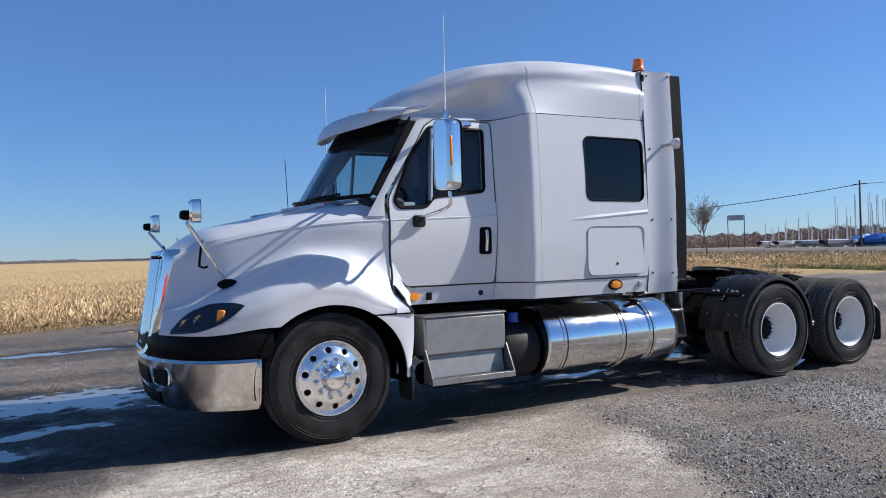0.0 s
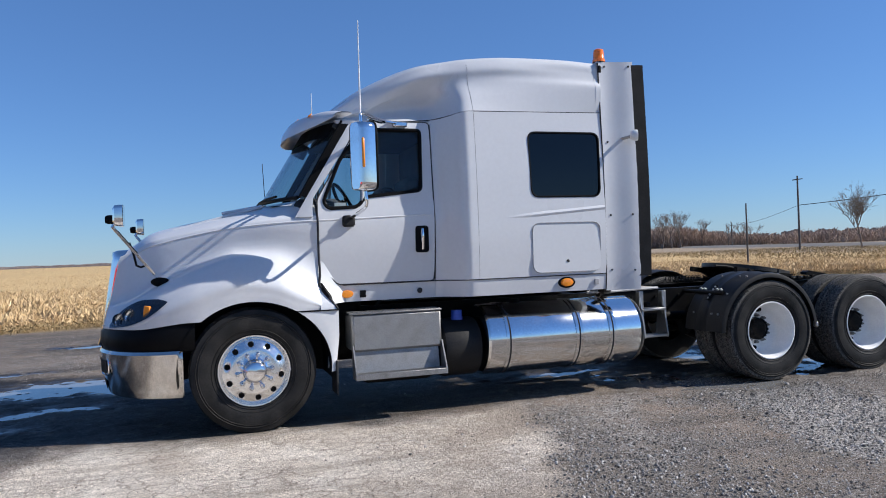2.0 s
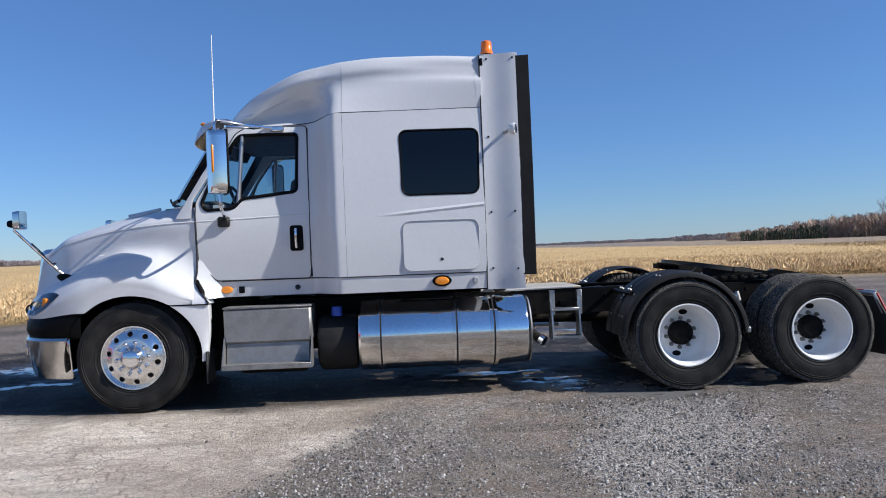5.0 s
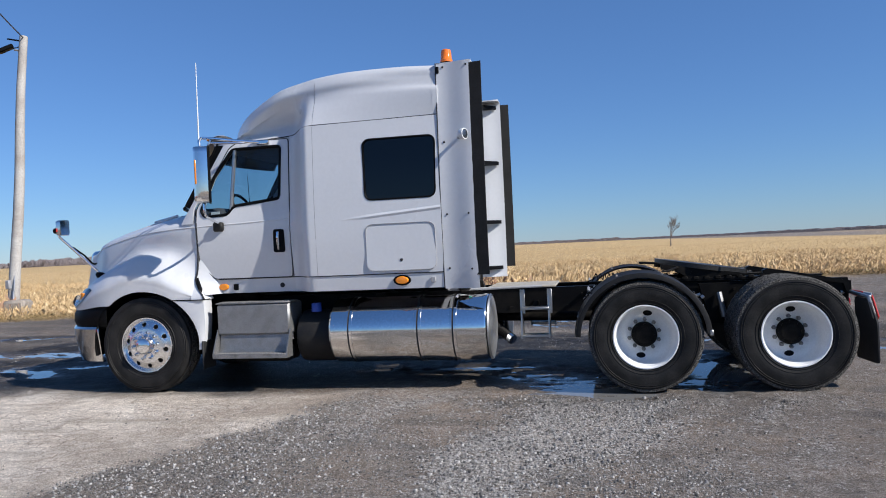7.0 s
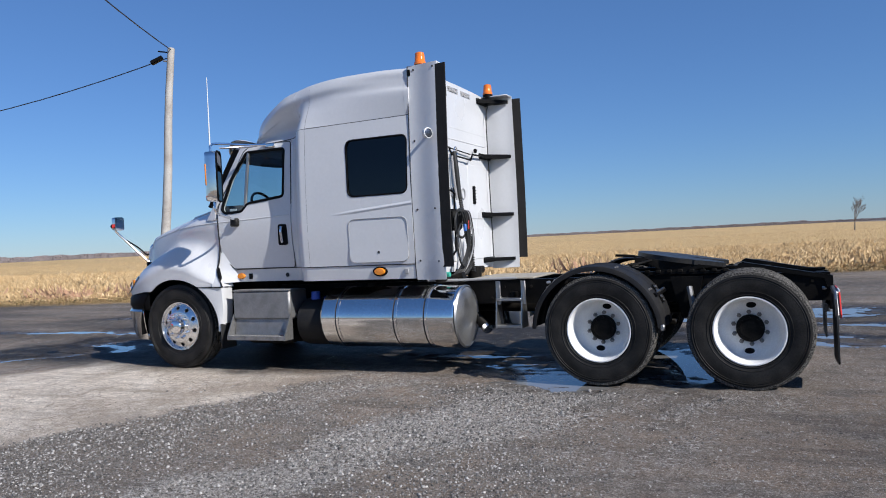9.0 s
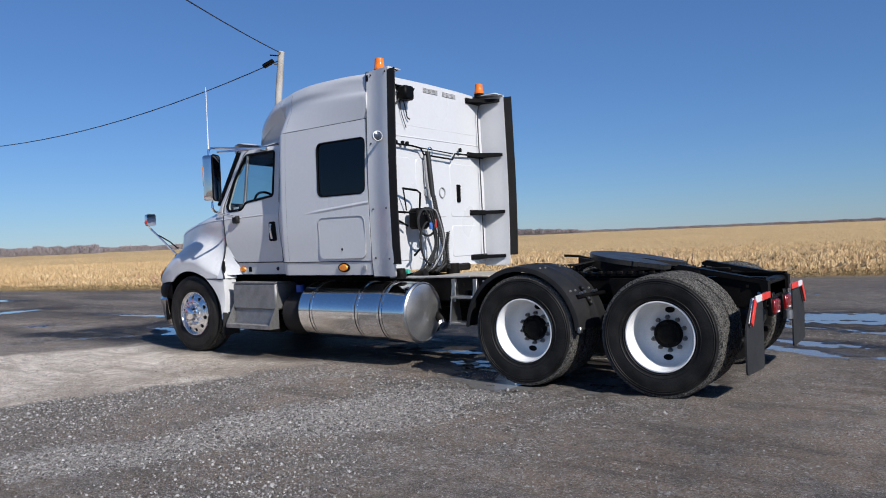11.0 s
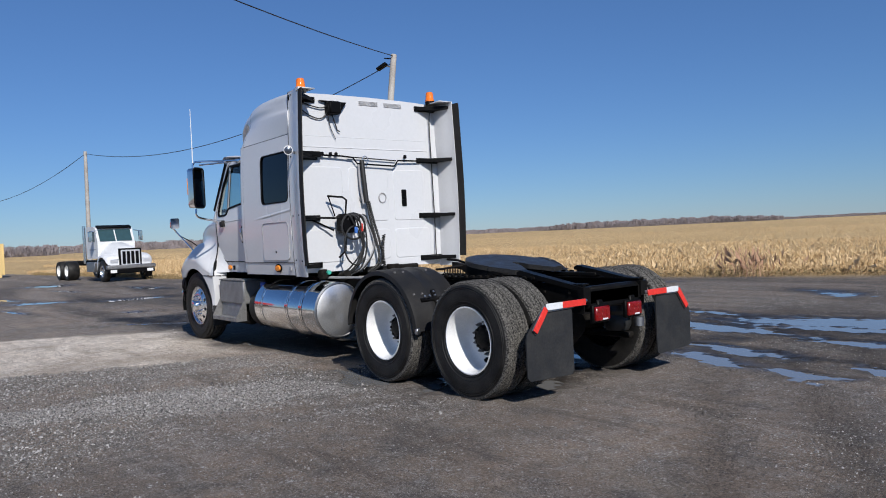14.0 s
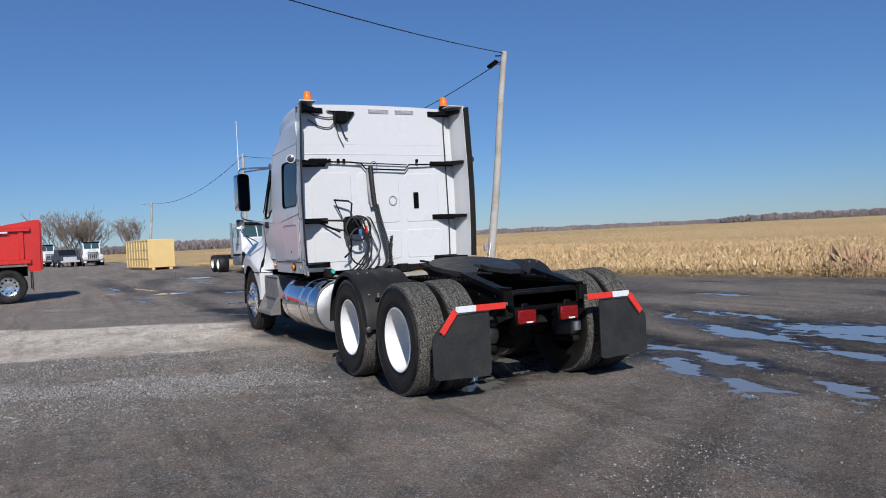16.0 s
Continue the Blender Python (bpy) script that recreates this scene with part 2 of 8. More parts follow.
    def mesh(self, name, mat, smooth=38, thick=0.0):
        me = bpy.data.meshes.new(name)
        me.from_pydata(self.v, [], self.f)
        bm = bmesh.new()
        bm.from_mesh(me)
        bmesh.ops.recalc_face_normals(bm, faces=bm.faces)
        bm.to_mesh(me)
        bm.free()
        for m in (mat if isinstance(mat, (list, tuple)) else [mat]):
            me.materials.append(m)
        if smooth:
            me.shade_smooth()
            me.set_sharp_from_angle(angle=radians(smooth))
            # open rims stay crisp where a sheet is given its thickness
            uses = np.zeros(len(me.loops), np.int32)
            me.loops.foreach_get("edge_index", uses)
            rim = np.bincount(uses, minlength=len(me.edges)) == 1
            if rim.any():
                key = me.attributes.get("sharp_edge") or me.attributes.new("sharp_edge", "BOOLEAN", "EDGE")
                flags = np.zeros(len(me.edges), bool)
                key.data.foreach_get("value", flags)
                key.data.foreach_set("value", flags | rim)
        return me


def empty(name, at=(0, 0, 0), label="", category="", group="", turn=0.0):
    e = new(name)
    e.matrix_world = pose(*at, 0, 0, turn)
    return tagged(e, label, category, group)


def part(name, shape, mat, parent, label="", smooth=38, thick=0.0, m=None):
    """Links a shape (or a ready mesh) as one mesh under a thing or part."""
    me = shape.mesh(name, mat, smooth) if isinstance(shape, Shape) else shape
    ob = new(name, me)
    ob.parent = parent
    if m is not None:
        ob.matrix_basis = m
    if thick:
        mod = ob.modifiers.new("thickness", "SOLIDIFY")
        mod.thickness, mod.offset = thick, -1.0
    if label:
        tagged(ob, label)
    return ob


def thing(name, shape, mat, label, category, group="", kind="", smooth=38, at=(0, 0, 0), turn=0.0):
    ob = new(name, shape.mesh(name, mat, smooth) if isinstance(shape, Shape) else shape)
    ob.matrix_basis = pose(*at, 0, 0, turn)
    return tagged(ob, label, category, group, kind)


def lerp(x, xs, ys):
    return float(np.interp(x, xs, ys))


def flow(x, xs, ys):
    """A smooth value between the given ones, with no overshoot."""
    n = len(xs)
    x = min(max(x, xs[0]), xs[-1])
    i = min(max(int(np.searchsorted(xs, x, "right")) - 1, 0), n - 2)
    d = [(ys[k + 1] - ys[k]) / (xs[k + 1] - xs[k]) for k in range(n - 1)]

    def slope(k):
        if k == 0 or k == n - 1:
            return d[min(k, n - 2)]
        a, b = d[k - 1], d[k]
        return 0.0 if a * b <= 0 else 2 * a * b / (a + b)
    h = xs[i + 1] - xs[i]
    t = (x - xs[i]) / h
    return ((2 * t ** 3 - 3 * t * t + 1) * ys[i] + (t ** 3 - 2 * t * t + t) * h * slope(i)
            + (3 * t * t - 2 * t ** 3) * ys[i + 1] + (t ** 3 - t * t) * h * slope(i + 1))


def curve_through(pts, n):
    """n points on a smooth line through the given ones."""
    p = np.array(pts, float)
    p = np.vstack([2 * p[0] - p[1], p, 2 * p[-1] - p[-2]])
    out = []
    segs = len(pts) - 1
    for u in np.linspace(0, segs, n):
        i = min(int(u), segs - 1)
        t = u - i
        a, b, c, d = p[i:i + 4]
        out.append(0.5 * (2 * b + (c - a) * t + (2 * a - 5 * b + 4 * c - d) * t * t + (3 * b - a - 3 * c + d) * t ** 3))
    return np.array(out)


def smoothstep(x, a, b):
    t = min(1.0, max(0.0, (x - a) / (b - a)))
    return t * t * (3 - 2 * t)


def round_poly(pts, r, n=5):
    """A polygon with its corners rounded by about r."""
    out = []
    pts = [Vector(p) for p in pts]
    for i, p in enumerate(pts):
        a, b = (pts[i - 1] - p), (pts[(i + 1) % len(pts)] - p)
        k = min(r, a.length * 0.45, b.length * 0.45)
        s, e = p + a.normalized() * k, p + b.normalized() * k
        for j in range(n + 1):
            t = j / n
            out.append((1 - t) ** 2 * s + 2 * t * (1 - t) * p + t * t * e)
    return out


# ---- the tractor unit: x runs from its front axle to the rear, its driver's side faces -y ----
def ring(outer, inner, steps=6):
    """Rows of points from an opening's edge out to a panel's edge (both star-shaped about the opening's middle)."""
    c = sum((Vector(p) for p in inner), Vector((0, 0))) / len(inner)

    def cast(loop, a):
        d, best = Vector((math.cos(a), math.sin(a))), None
        for i in range(len(loop)):
            p, q = Vector(loop[i]) - c, Vector(loop[(i + 1) % len(loop)]) - c
            e = q - p
            den = d.x * e.y - d.y * e.x
            if abs(den) < 1e-12:
                continue
            t = (p.x * e.y - p.y * e.x) / den
            s = (p.x * d.y - p.y * d.x) / den
            if t > 0 and -1e-6 <= s <= 1 + 1e-6 and (best is None or t > best):
                best = t
        return c + d * best
    angles = sorted({round(math.atan2(p[1] - c.y, p[0] - c.x), 4) for p in list(outer) + list(inner)} | {round(-math.pi + 0.07 * k, 4) for k in range(90)})
    rin, rout = [cast(inner, a) for a in angles], [cast(outer, a) for a in angles]
    return [[a.lerp(b, k / steps) for a, b in zip(rin, rout)] for k in range(steps + 1)]


def ease(x, a, b):
    """From 0 at a to 1 at b, leaving and arriving without a kink in the curvature."""
    u = min(1.0, max(0.0, (x - a) / (b - a)))
    return u * u * u * (u * (6 * u - 15) + 10)


def roof_foot(x):
    """Height of the joint between the roof fairing and the panels under it."""
    return flow(x, (0.74, 1.1, 1.35, 1.62, 1.83, 1.96, 2.04, 2.42, 2.93, 3.335), (2.70, 2.672, 2.668, 2.680, 2.706, 2.729, 2.733, 2.735, 2.74, 2.745))


def cab_y(z):
    return flow(z, (1.03, 1.2, 1.55, 1.76, 1.95, 2.3, 2.6, 2.70), (0.885, 0.915, 0.965, 0.975, 0.955, 0.93, 0.905, 0.88))


def sleeper_y(x, z):
    s = ease(x, 1.66, 1.975)
    full = flow(z, (1.03, 1.19, 1.6, 2.1, 2.75), (1.125, 1.145, 1.165, 1.16, 1.13))
    return cab_y(z) * (1 - s) + full * s


def both(name, shape, mat, parent, label="", **kw):
    """A part on the driver's side and its mirror image on the other."""
    return part(name, shape, mat, parent, label, **kw), part(name, shape.mirrored(), mat, parent, label, **kw)


truck = empty("semi_truck", (0, 0, 0), "white sleeper-cab semi truck tractor parked on wet gravel yard", "truck")

# hood with its fenders
HX = (-1.22, -1.12, -0.95, -0.7, -0.4, -0.1, 0.2, 0.4, 0.58)


def hood_section(x):
    f = lambda *ys: flow(x, HX, ys)
    zt = f(1.57, 1.62, 1.685, 1.755, 1.82, 1.885, 1.945, 1.98, 2.0)
    ysh, zsh = f(0.38, 0.40, 0.43, 0.49, 0.56, 0.63, 0.70, 0.75, 0.80), zt - f(0.02, 0.03, 0.035, 0.04, 0.04, 0.045, 0.05, 0.055, 0.06)
    ycr, zcr = f(0.47, 0.50, 0.58, 0.68, 0.77, 0.85, 0.92, 0.95, 0.97), f(1.47, 1.50, 1.555, 1.615, 1.68, 1.725, 1.75, 1.76, 1.765)
    yv, zv = f(0.47, 0.53, 0.62, 0.735, 0.81, 0.87, 0.92, 0.945, 0.96), f(1.12, 1.15, 1.21, 1.31, 1.445, 1.535, 1.54, 1.50, 1.45)
    yf, zf = f(0.52, 0.65, 0.80, 0.915, 0.97, 1.01, 1.035, 1.03, 1.0), f(1.07, 1.09, 1.135, 1.245, 1.375, 1.45, 1.405, 1.31, 1.22)
    yo = f(0.55, 0.74, 0.93, 1.065, 1.125, 1.145, 1.145, 1.13, 1.10)
    wide = 0.60 if x < -0.01 else 0.66
    arch = 0.52 + 0.575 * math.sqrt(max(0.0, 1 - ((x + 0.01) / wide) ** 2)) if abs(x + 0.01) < wide else 0.0
    zb = max(0.905 + 0.045 * smoothstep(x, -0.95, -0.47) if x < 0 else 0.995, arch)
    zo = min(zf - 0.02, max(zf - 0.17, zb + 0.03))
    zm = zb + 0.4 * (zo - zb)
    return curve_through([(0, zt), (ysh * 0.55, zt - 0.008), (ysh, zsh), ((ysh + 2 * ycr) / 3, (zsh + 2 * zcr) / 3 + 0.02), (ycr, zcr), (yv, zv), (yf, zf), (yo, zo), (yo + 0.005, zm), (yo, zb)], 46)


def lean_back(x, z):
    """The front of the hood leans back with the grille."""
    return 0.17 * (1 - smoothstep(x, -1.22, -0.72)) * min(1.0, max(0.0, (z - 0.85) / 0.72))


hood = Shape()
stations = np.concatenate([np.linspace(-1.22, -1.0, 12), np.linspace(-0.98, 0.58, 78)])
sections = [hood_section(x) for x in stations]
hood.grid([[(x + lean_back(x, z), -y, z) for y, z in reversed(s[1:])] + [(x + lean_back(x, z), y, z) for y, z in s] for x, s in zip(stations, sections)])
hood_ob = part("hood", hood, WHITE, truck, "white moulded hood with flared wheel arches", smooth=30, thick=0.018)

for s in (-1, 1):
    bead = []
    for x in np.linspace(-1.12, 0.56, 30):
        sec = hood_section(x)
        k = 20
        bead.append((x + lean_back(x, sec[k][1]), s * (sec[k][0] - 0.003), sec[k][1]))
    part("hood_crease", Shape().tube(bead, 0.009, 6), WHITE, hood_ob)

# rear lower fender pieces behind the front wheels
skirt = Shape()
skirt_rows = []
for z in np.linspace(0.46, 0.985, 14):
    x0 = -0.01 + 0.66 * math.sqrt(max(0.0, 1 - ((z - 0.52) / 0.575) ** 2))
    x1 = 0.69 + 0.03 * smoothstep(z, 0.45, 0.80)
    y = 1.12 + 0.022 * smoothstep(z, 0.6, 1.0)
    skirt_rows.append([(x0 + (x1 - x0) * t, -(y - 0.02 * t * t), z) for t in np.linspace(0, 1, 8)] + [(x1 + 0.004, -(y - 0.06), z), (x1 - 0.03, -0.90, z)])
skirt.grid(skirt_rows)
both("fender_skirt", skirt, WHITE, truck, thick=0.015)
both("front_flap", Shape().box((0.690, -1.0, 0.40), (0.016, 0.26, 0.30), 0.004), FLAP_RUBBER, truck, "short black rubber flap")
wedge = Shape()
wrows = []
for k in range(7):
    t = k / 6
    z = 1.20 - 0.21 * t
    y = 1.008 + 0.108 * min(1.0, 1.15 * t)
    wrows.append([(0.57, -y, z), (0.575 + 0.14 * t, -(y - 0.012 * t), z), (0.60 + 0.12 * t, -0.90, z)])
wedge.grid(wrows)
both("fender_return", wedge, WHITE, truck, thick=0.012)
seam = Shape().box((0.56, -1.07, 0.988), (0.33, 0.15, 0.010), 0.003)
both("fender_seam", seam, BLACK_PLASTIC, truck)
cowl_side = Shape()
edge_a = ((0.585, -0.945, 1.52), (0.59, -0.955, 1.39), (0.55, -0.985, 1.24), (0.62, -1.02, 1.12), (0.70, -1.04, 1.035))
edge_b = ((0.61, -0.94, 1.52), (0.64, -0.945, 1.39), (0.75, -0.915, 1.20), (0.80, -0.905, 1.13), (0.82, -0.885, 1.035))
cowl_side.grid([[tuple(Vector(a).lerp(Vector(b), t)) for t in np.linspace(0, 1, 6)] for a, b in zip(edge_a, edge_b)])
both("cowl_panel", cowl_side, WHITE, truck, "white panel between fender and door", thick=0.012, smooth=50)
liner = Shape()
liner.lathe([(0.635, -1.11), (0.635, -0.58)], 30, pose(0.02, 0, 0.52), -100, 100)
liner.grid([[(0.02 + r * math.sin(a), -0.58, 0.52 + r * math.cos(a)) for r in (0.0, 0.64)] for a in np.linspace(-1.75, 1.75, 24)])
both("wheel_well", liner, BLACK_PLASTIC, truck)
part("engine_bay", Shape().box((0.1, 0, 0.78), (1.9, 1.0, 0.62), 0.05), GREASE, truck)

hood_gap = Shape().tube([(0.575, -0.82, 1.985), (0.588, -0.93, 1.88), (0.590, -0.974, 1.765), (0.590, -0.966, 1.60), (0.590, -0.962, 1.46), (0.592, -0.988, 1.30), (0.580, -1.008, 1.215), (0.592, -1.028, 1.18), (0.650, -1.072, 1.095), (0.718, -1.106, 0.995)], 0.010, 8, 4)
both("hood_gap", hood_gap, GAP, truck, "black rubber gap between hood and cab")
both("gap_slot", Shape().tube([(0.596, -1.005, 1.215), (0.612, -1.030, 1.165), (0.655, -1.060, 1.095), (0.672, -1.074, 1.070)], [0.010, 0.024, 0.024, 0.010], 8), BLACK_PLASTIC, truck, "dark slot behind the fender")

# raised ribs on the hood
for s in (-1, 1):
    part("hood_rib", Shape().tube([(-0.62, s * 0.50, 1.725), (-0.2, s * 0.56, 1.83), (0.08, s * 0.60, 1.905), (0.12, s * 0.58, 1.918), (-0.2, s * 0.50, 1.868)], 0.016, 8, 5), WHITE, hood_ob, "raised white rib on the hood")


# grille
def grille_loop(k, dx):
    """The shield outline of the grille, scaled by k about its middle."""
    pts = round_poly([(-0.435, 1.555), (0.435, 1.555), (0.40, 1.08), (0.32, 0.735), (-0.32, 0.735), (-0.40, 1.08)], 0.09, 6)
    out = []
    for p in pts:
        y, z = p.x * k, 1.12 + (p.y - 1.12) * (1 - (1 - k) * 0.55)
        out.append(Vector((-1.285 + 0.12 * (z - 0.74) / 0.76 + 0.075 * (y / 0.4) ** 2 + dx, y, z)))
    return out


gr = Shape()
gr.grid([grille_loop(1.07, 0.08), grille_loop(1.06, 0.0), grille_loop(1.0, -0.035), grille_loop(0.86, -0.03), grille_loop(0.80, 0.0), grille_loop(0.79, 0.05)], True)
grille = part("grille", gr, CHROME, truck, "chrome shield-shaped grille surround", smooth=50)
back = grille_loop(0.81, 0.06)
part("grille_mesh", Shape().add(back, [tuple(range(len(back)))]), BLACK_PLASTIC, grille)
for k in range(9):
    y = -0.26 + 0.065 * k
    bar = Shape()
    zs = np.linspace(0.80, 1.49, 8)
    bar.tube([(-1.275 + 0.12 * (z - 0.74) / 0.76 + 0.075 * (y / 0.4) ** 2, y, z) for z in zs], 0.017, 8)
    part("grille_bar", bar, CHROME, grille, "chrome upright bar")


# black valance and chrome bumper follow one curve round the front
def nose(s, ext=0.0):
    """A point on the front's plan curve; s runs from -1 at one side round to 1."""
    y = (1.085 + ext) * math.sin(s * math.pi / 2) if abs(s) < 1 else (1.085 + ext) * s
    u = min(1.0, abs(y) / (1.085 + ext))
    return -0.46 - (0.80 + ext) * max(0.0, 1 - u ** 2.4) ** (1 / 2.4), y


def band(profile, n=64, smax=1.0, lift=False):
    """A strip round the front: profile holds (outward, z) pairs."""
    rows = []
    for o, z in profile:
        row = []
        for s in np.linspace(-smax, smax, n):
            x, y = nose(s, o)
            row.append((x, y, z + (0.045 * smoothstep(x, -0.95, -0.47) if lift and z > 0.8 else 0.0)))
        rows.append(row)
    return Shape().grid(rows)


part("valance", band([(-0.06, 0.70), (-0.005, 0.72), (0.02, 0.78), (0.015, 0.86), (-0.01, 0.905), (-0.08, 0.915)], 64, 1.0, True), BLACK_PLASTIC, truck, "black plastic strip above the bumper", thick=0.01)
bump_shape = Shape()
prof = [(-0.08, 0.335), (-0.04, 0.338), (-0.02, 0.40), (0.003, 0.52), (0.019, 0.62), (0.028, 0.70), (0.012, 0.725), (-0.06, 0.73)]
rows = []
for o, z in prof:
    row = []
    for s in np.linspace(-1, 1, 72):
        x, y = nose(s, o)
        x = min(x, -0.57)
        row.append((x, y, z))
    rows.append(row)
bump_shape.grid(rows)
bumper = part("bumper", bump_shape, BUMPER, truck, "polished chrome front bumper", thick=0.012)
for s in (-1, 1):
    x, y = nose(s * 0.35, 0.014)
    a = math.degrees(math.atan2(*reversed((nose(s * 0.37, 0.02)[0] - nose(s * 0.33, 0.02)[0], nose(s * 0.37, 0.02)[1] - nose(s * 0.33, 0.02)[1]))))
    turn = pose(x, y, 0.585, 0, 0, a)
    hole = Shape()
    loop = round_poly([(-0.10, -0.055), (0.10, -0.055), (0.10, 0.055), (-0.10, 0.055)], 0.045, 5)
    hole.prism([(p.x, p.y) for p in loop], "y", -0.012, 0.012)
    part("fog_recess", hole, BLACK_PLASTIC, bumper, "dark fog lamp recess", m=turn)
    rimloop = Shape().tube([(p.x * 1.22, 0, p.y * 1.3) for p in loop] + [(loop[0].x * 1.22, 0, loop[0].y * 1.3)], 0.008, 6)
    part("fog_bezel", rimloop, CHROME, bumper, "", m=turn)
part("air_intake", band([(0.004, 0.50), (0.010, 0.51), (0.026, 0.63), (0.023, 0.64)], 20, 0.20), BLACK_PLASTIC, bumper, "dark lower air intake")
part("lower_intake", band([(-0.028, 0.36), (-0.020, 0.37), (-0.004, 0.44), (-0.006, 0.45)], 26, 0.30), BLACK_PLASTIC, bumper, "dark slot low in the bumper")

# head lamps: a leaf-shaped lens laid on the fender
def hood_at(x, z, out=0.0):
    s = hood_section(x)[16:]
    i = int(np.argmin(np.abs(s[:, 1] - z)))
    j = min(len(s) - 1, max(1, i))
    a, b = s[j - 1], s[j]
    t = 0 if abs(b[1] - a[1]) < 1e-6 else (z - a[1]) / (b[1] - a[1])
    y = a[0] + (b[0] - a[0]) * min(2, max(-1, t))
    return y + out


LAMP_X = np.linspace(-1.155, -0.66, 16)


def lamp_edge(x, top):
    u = (x + 1.155) / 0.495
    if top:
        return flow(u, (0.0, 0.12, 0.3, 0.6, 0.85, 1.0), (0.945, 1.035, 1.10, 1.145, 1.15, 1.13))
    return flow(u, (0.0, 0.3, 0.6, 0.85, 1.0), (0.918, 0.935, 0.985, 1.06, 1.122))


for s in (-1, 1):
    lens, inner = Shape(), Shape()
    rows, irows = [], []
    for x in LAMP_X:
        lo, hi = lamp_edge(x, False), max(lamp_edge(x, False) + 0.006, lamp_edge(x, True))
        rows.append([(x - 0.006 + lean_back(x, z), s * hood_at(x, z, 0.014), z) for z in np.linspace(lo, hi, 7)])
        irows.append([(x - 0.003 + lean_back(x, z), s * hood_at(x, z, 0.005), z) for z in np.linspace(lo, hi, 7)])
    head = part("headlight", inner.grid(irows), HEADLAMP_IN, truck, "dark swept-back headlight")
    part("lens", lens.grid(rows), GLASS_LAMP, head)
    ax = -0.83
    az = 1.05
    part("side_marker", Shape().box((ax + lean_back(ax, az), s * (hood_at(ax, az) + 0.008), az), (0.055, 0.03, 0.10), 0.012, pose(0, 0, 0, 0, 8, s * 24)), AMBER, head, "amber marker")
    for bx, bz in ((-0.99, 1.02), (-1.08, 0.985)):
        part("lamp_bowl", Shape().lathe([(0.0, 0.0), (0.03, -0.004), (0.05, -0.02), (0.054, -0.03)], 18, pose(bx + lean_back(bx, bz), s * (hood_at(bx, bz) - 0.004), bz) @ pose(0, 0, 0, 0, 0, 0 if s < 0 else 180)), SILVER, head)

# doors with window openings
door_outer = round_poly([(0.592, 1.955), (0.590, 1.70), (0.600, 1.37), (0.755, 1.195), (1.655, 1.19), (1.665, 2.0), (1.66, 2.66), (1.09, 2.665), (0.98, 2.60)], 0.035, 3)
win_outer = round_poly([(0.645, 1.93), (0.80, 2.29), (1.02, 2.585), (1.57, 2.585), (1.55, 2.025), (1.03, 1.97), (0.95, 1.88), (0.69, 1.87)], 0.04, 4)
door = Shape()
door.grid([[(p.x, -cab_y(p.y), p.y) for p in r] for r in ring([tuple(p) for p in door_outer], [tuple(p) for p in win_outer], 9)], True)
doors = both("door", door, WHITE, truck, "white cab door with crease below the window", thick=0.05)
for s, dr in zip((-1, 1), doors):
    post = Shape()
    post.tube([(1.045, s * (cab_y(2.57) - 0.01), 2.59), (0.995, s * (cab_y(1.93) - 0.008), 1.93)], 0.02, 8)
    part("window_post", post, BRUSHED, dr, "grey post between the window panes")
    pane = Shape()
    pane.grid([[(a + (b - a) * t, s * (cab_y(z) - 0.022), z) for t in np.linspace(0, 1, 8)] for z, a, b in
               [(z, lerp(z, (1.87, 1.95, 2.3, 2.59), (0.66, 0.65, 0.80, 1.03)), lerp(z, (1.87, 1.96, 1.99, 2.03, 2.59), (0.96, 1.02, 1.3, 1.56, 1.58))) for z in np.linspace(1.88, 2.59, 9)]])
    ob = part("window_pane", pane, GLASS_CLEAR, dr, "lightly tinted door glass")
    ob.visible_shadow = False
    edge = [(p.x, s * (cab_y(p.y) - 0.004), p.y) for p in win_outer]
    part("window_seal", Shape().tube(edge + [edge[0]], 0.018, 6), BLACK_PLASTIC, dr, "black rubber window seal")
    gap = [(p.x, s * (cab_y(p.y) + 0.0005), p.y) for p in door_outer]
    part("door_gap", Shape().tube(gap + [gap[0]], 0.0055, 6), GAP, dr)
    crease = Shape()
    crease.tube([(0.56, s * (cab_y(1.765) - 0.004), 1.765), (0.9, s * (cab_y(1.775) - 0.004), 1.775), (1.30, s * (cab_y(1.79) - 0.004), 1.79), (1.64, s * (cab_y(1.80) - 0.006), 1.80)], 0.009, 6)
    part("door_crease", crease, WHITE, dr)
    hb = Shape().prism([(p.x, p.y) for p in round_poly([(1.475, 1.455), (1.60, 1.455), (1.60, 1.70), (1.475, 1.70)], 0.03, 4)], "y", -0.008, 0.012)
    cup = part("handle_cup", hb, BLACK_PLASTIC, dr, "black recessed handle cup", m=pose(0, s * cab_y(1.58), 0))
    hl = Shape().tube([(1.535, s * (cab_y(1.66) + 0.022), 1.67), (1.535, s * (cab_y(1.6) + 0.036), 1.60), (1.537, s * (cab_y(1.5) + 0.022), 1.485)], 0.014, 8, 4)
    part("door_handle", hl, CHROME, dr, "chrome pull handle")

def shield(y, t):
    """A point on the windshield: t runs from its base to its top."""
    u = (y / 0.86) ** 2
    return (0.17 + 0.23 * u) * (1 - t) + (0.60 + 0.21 * u) * t


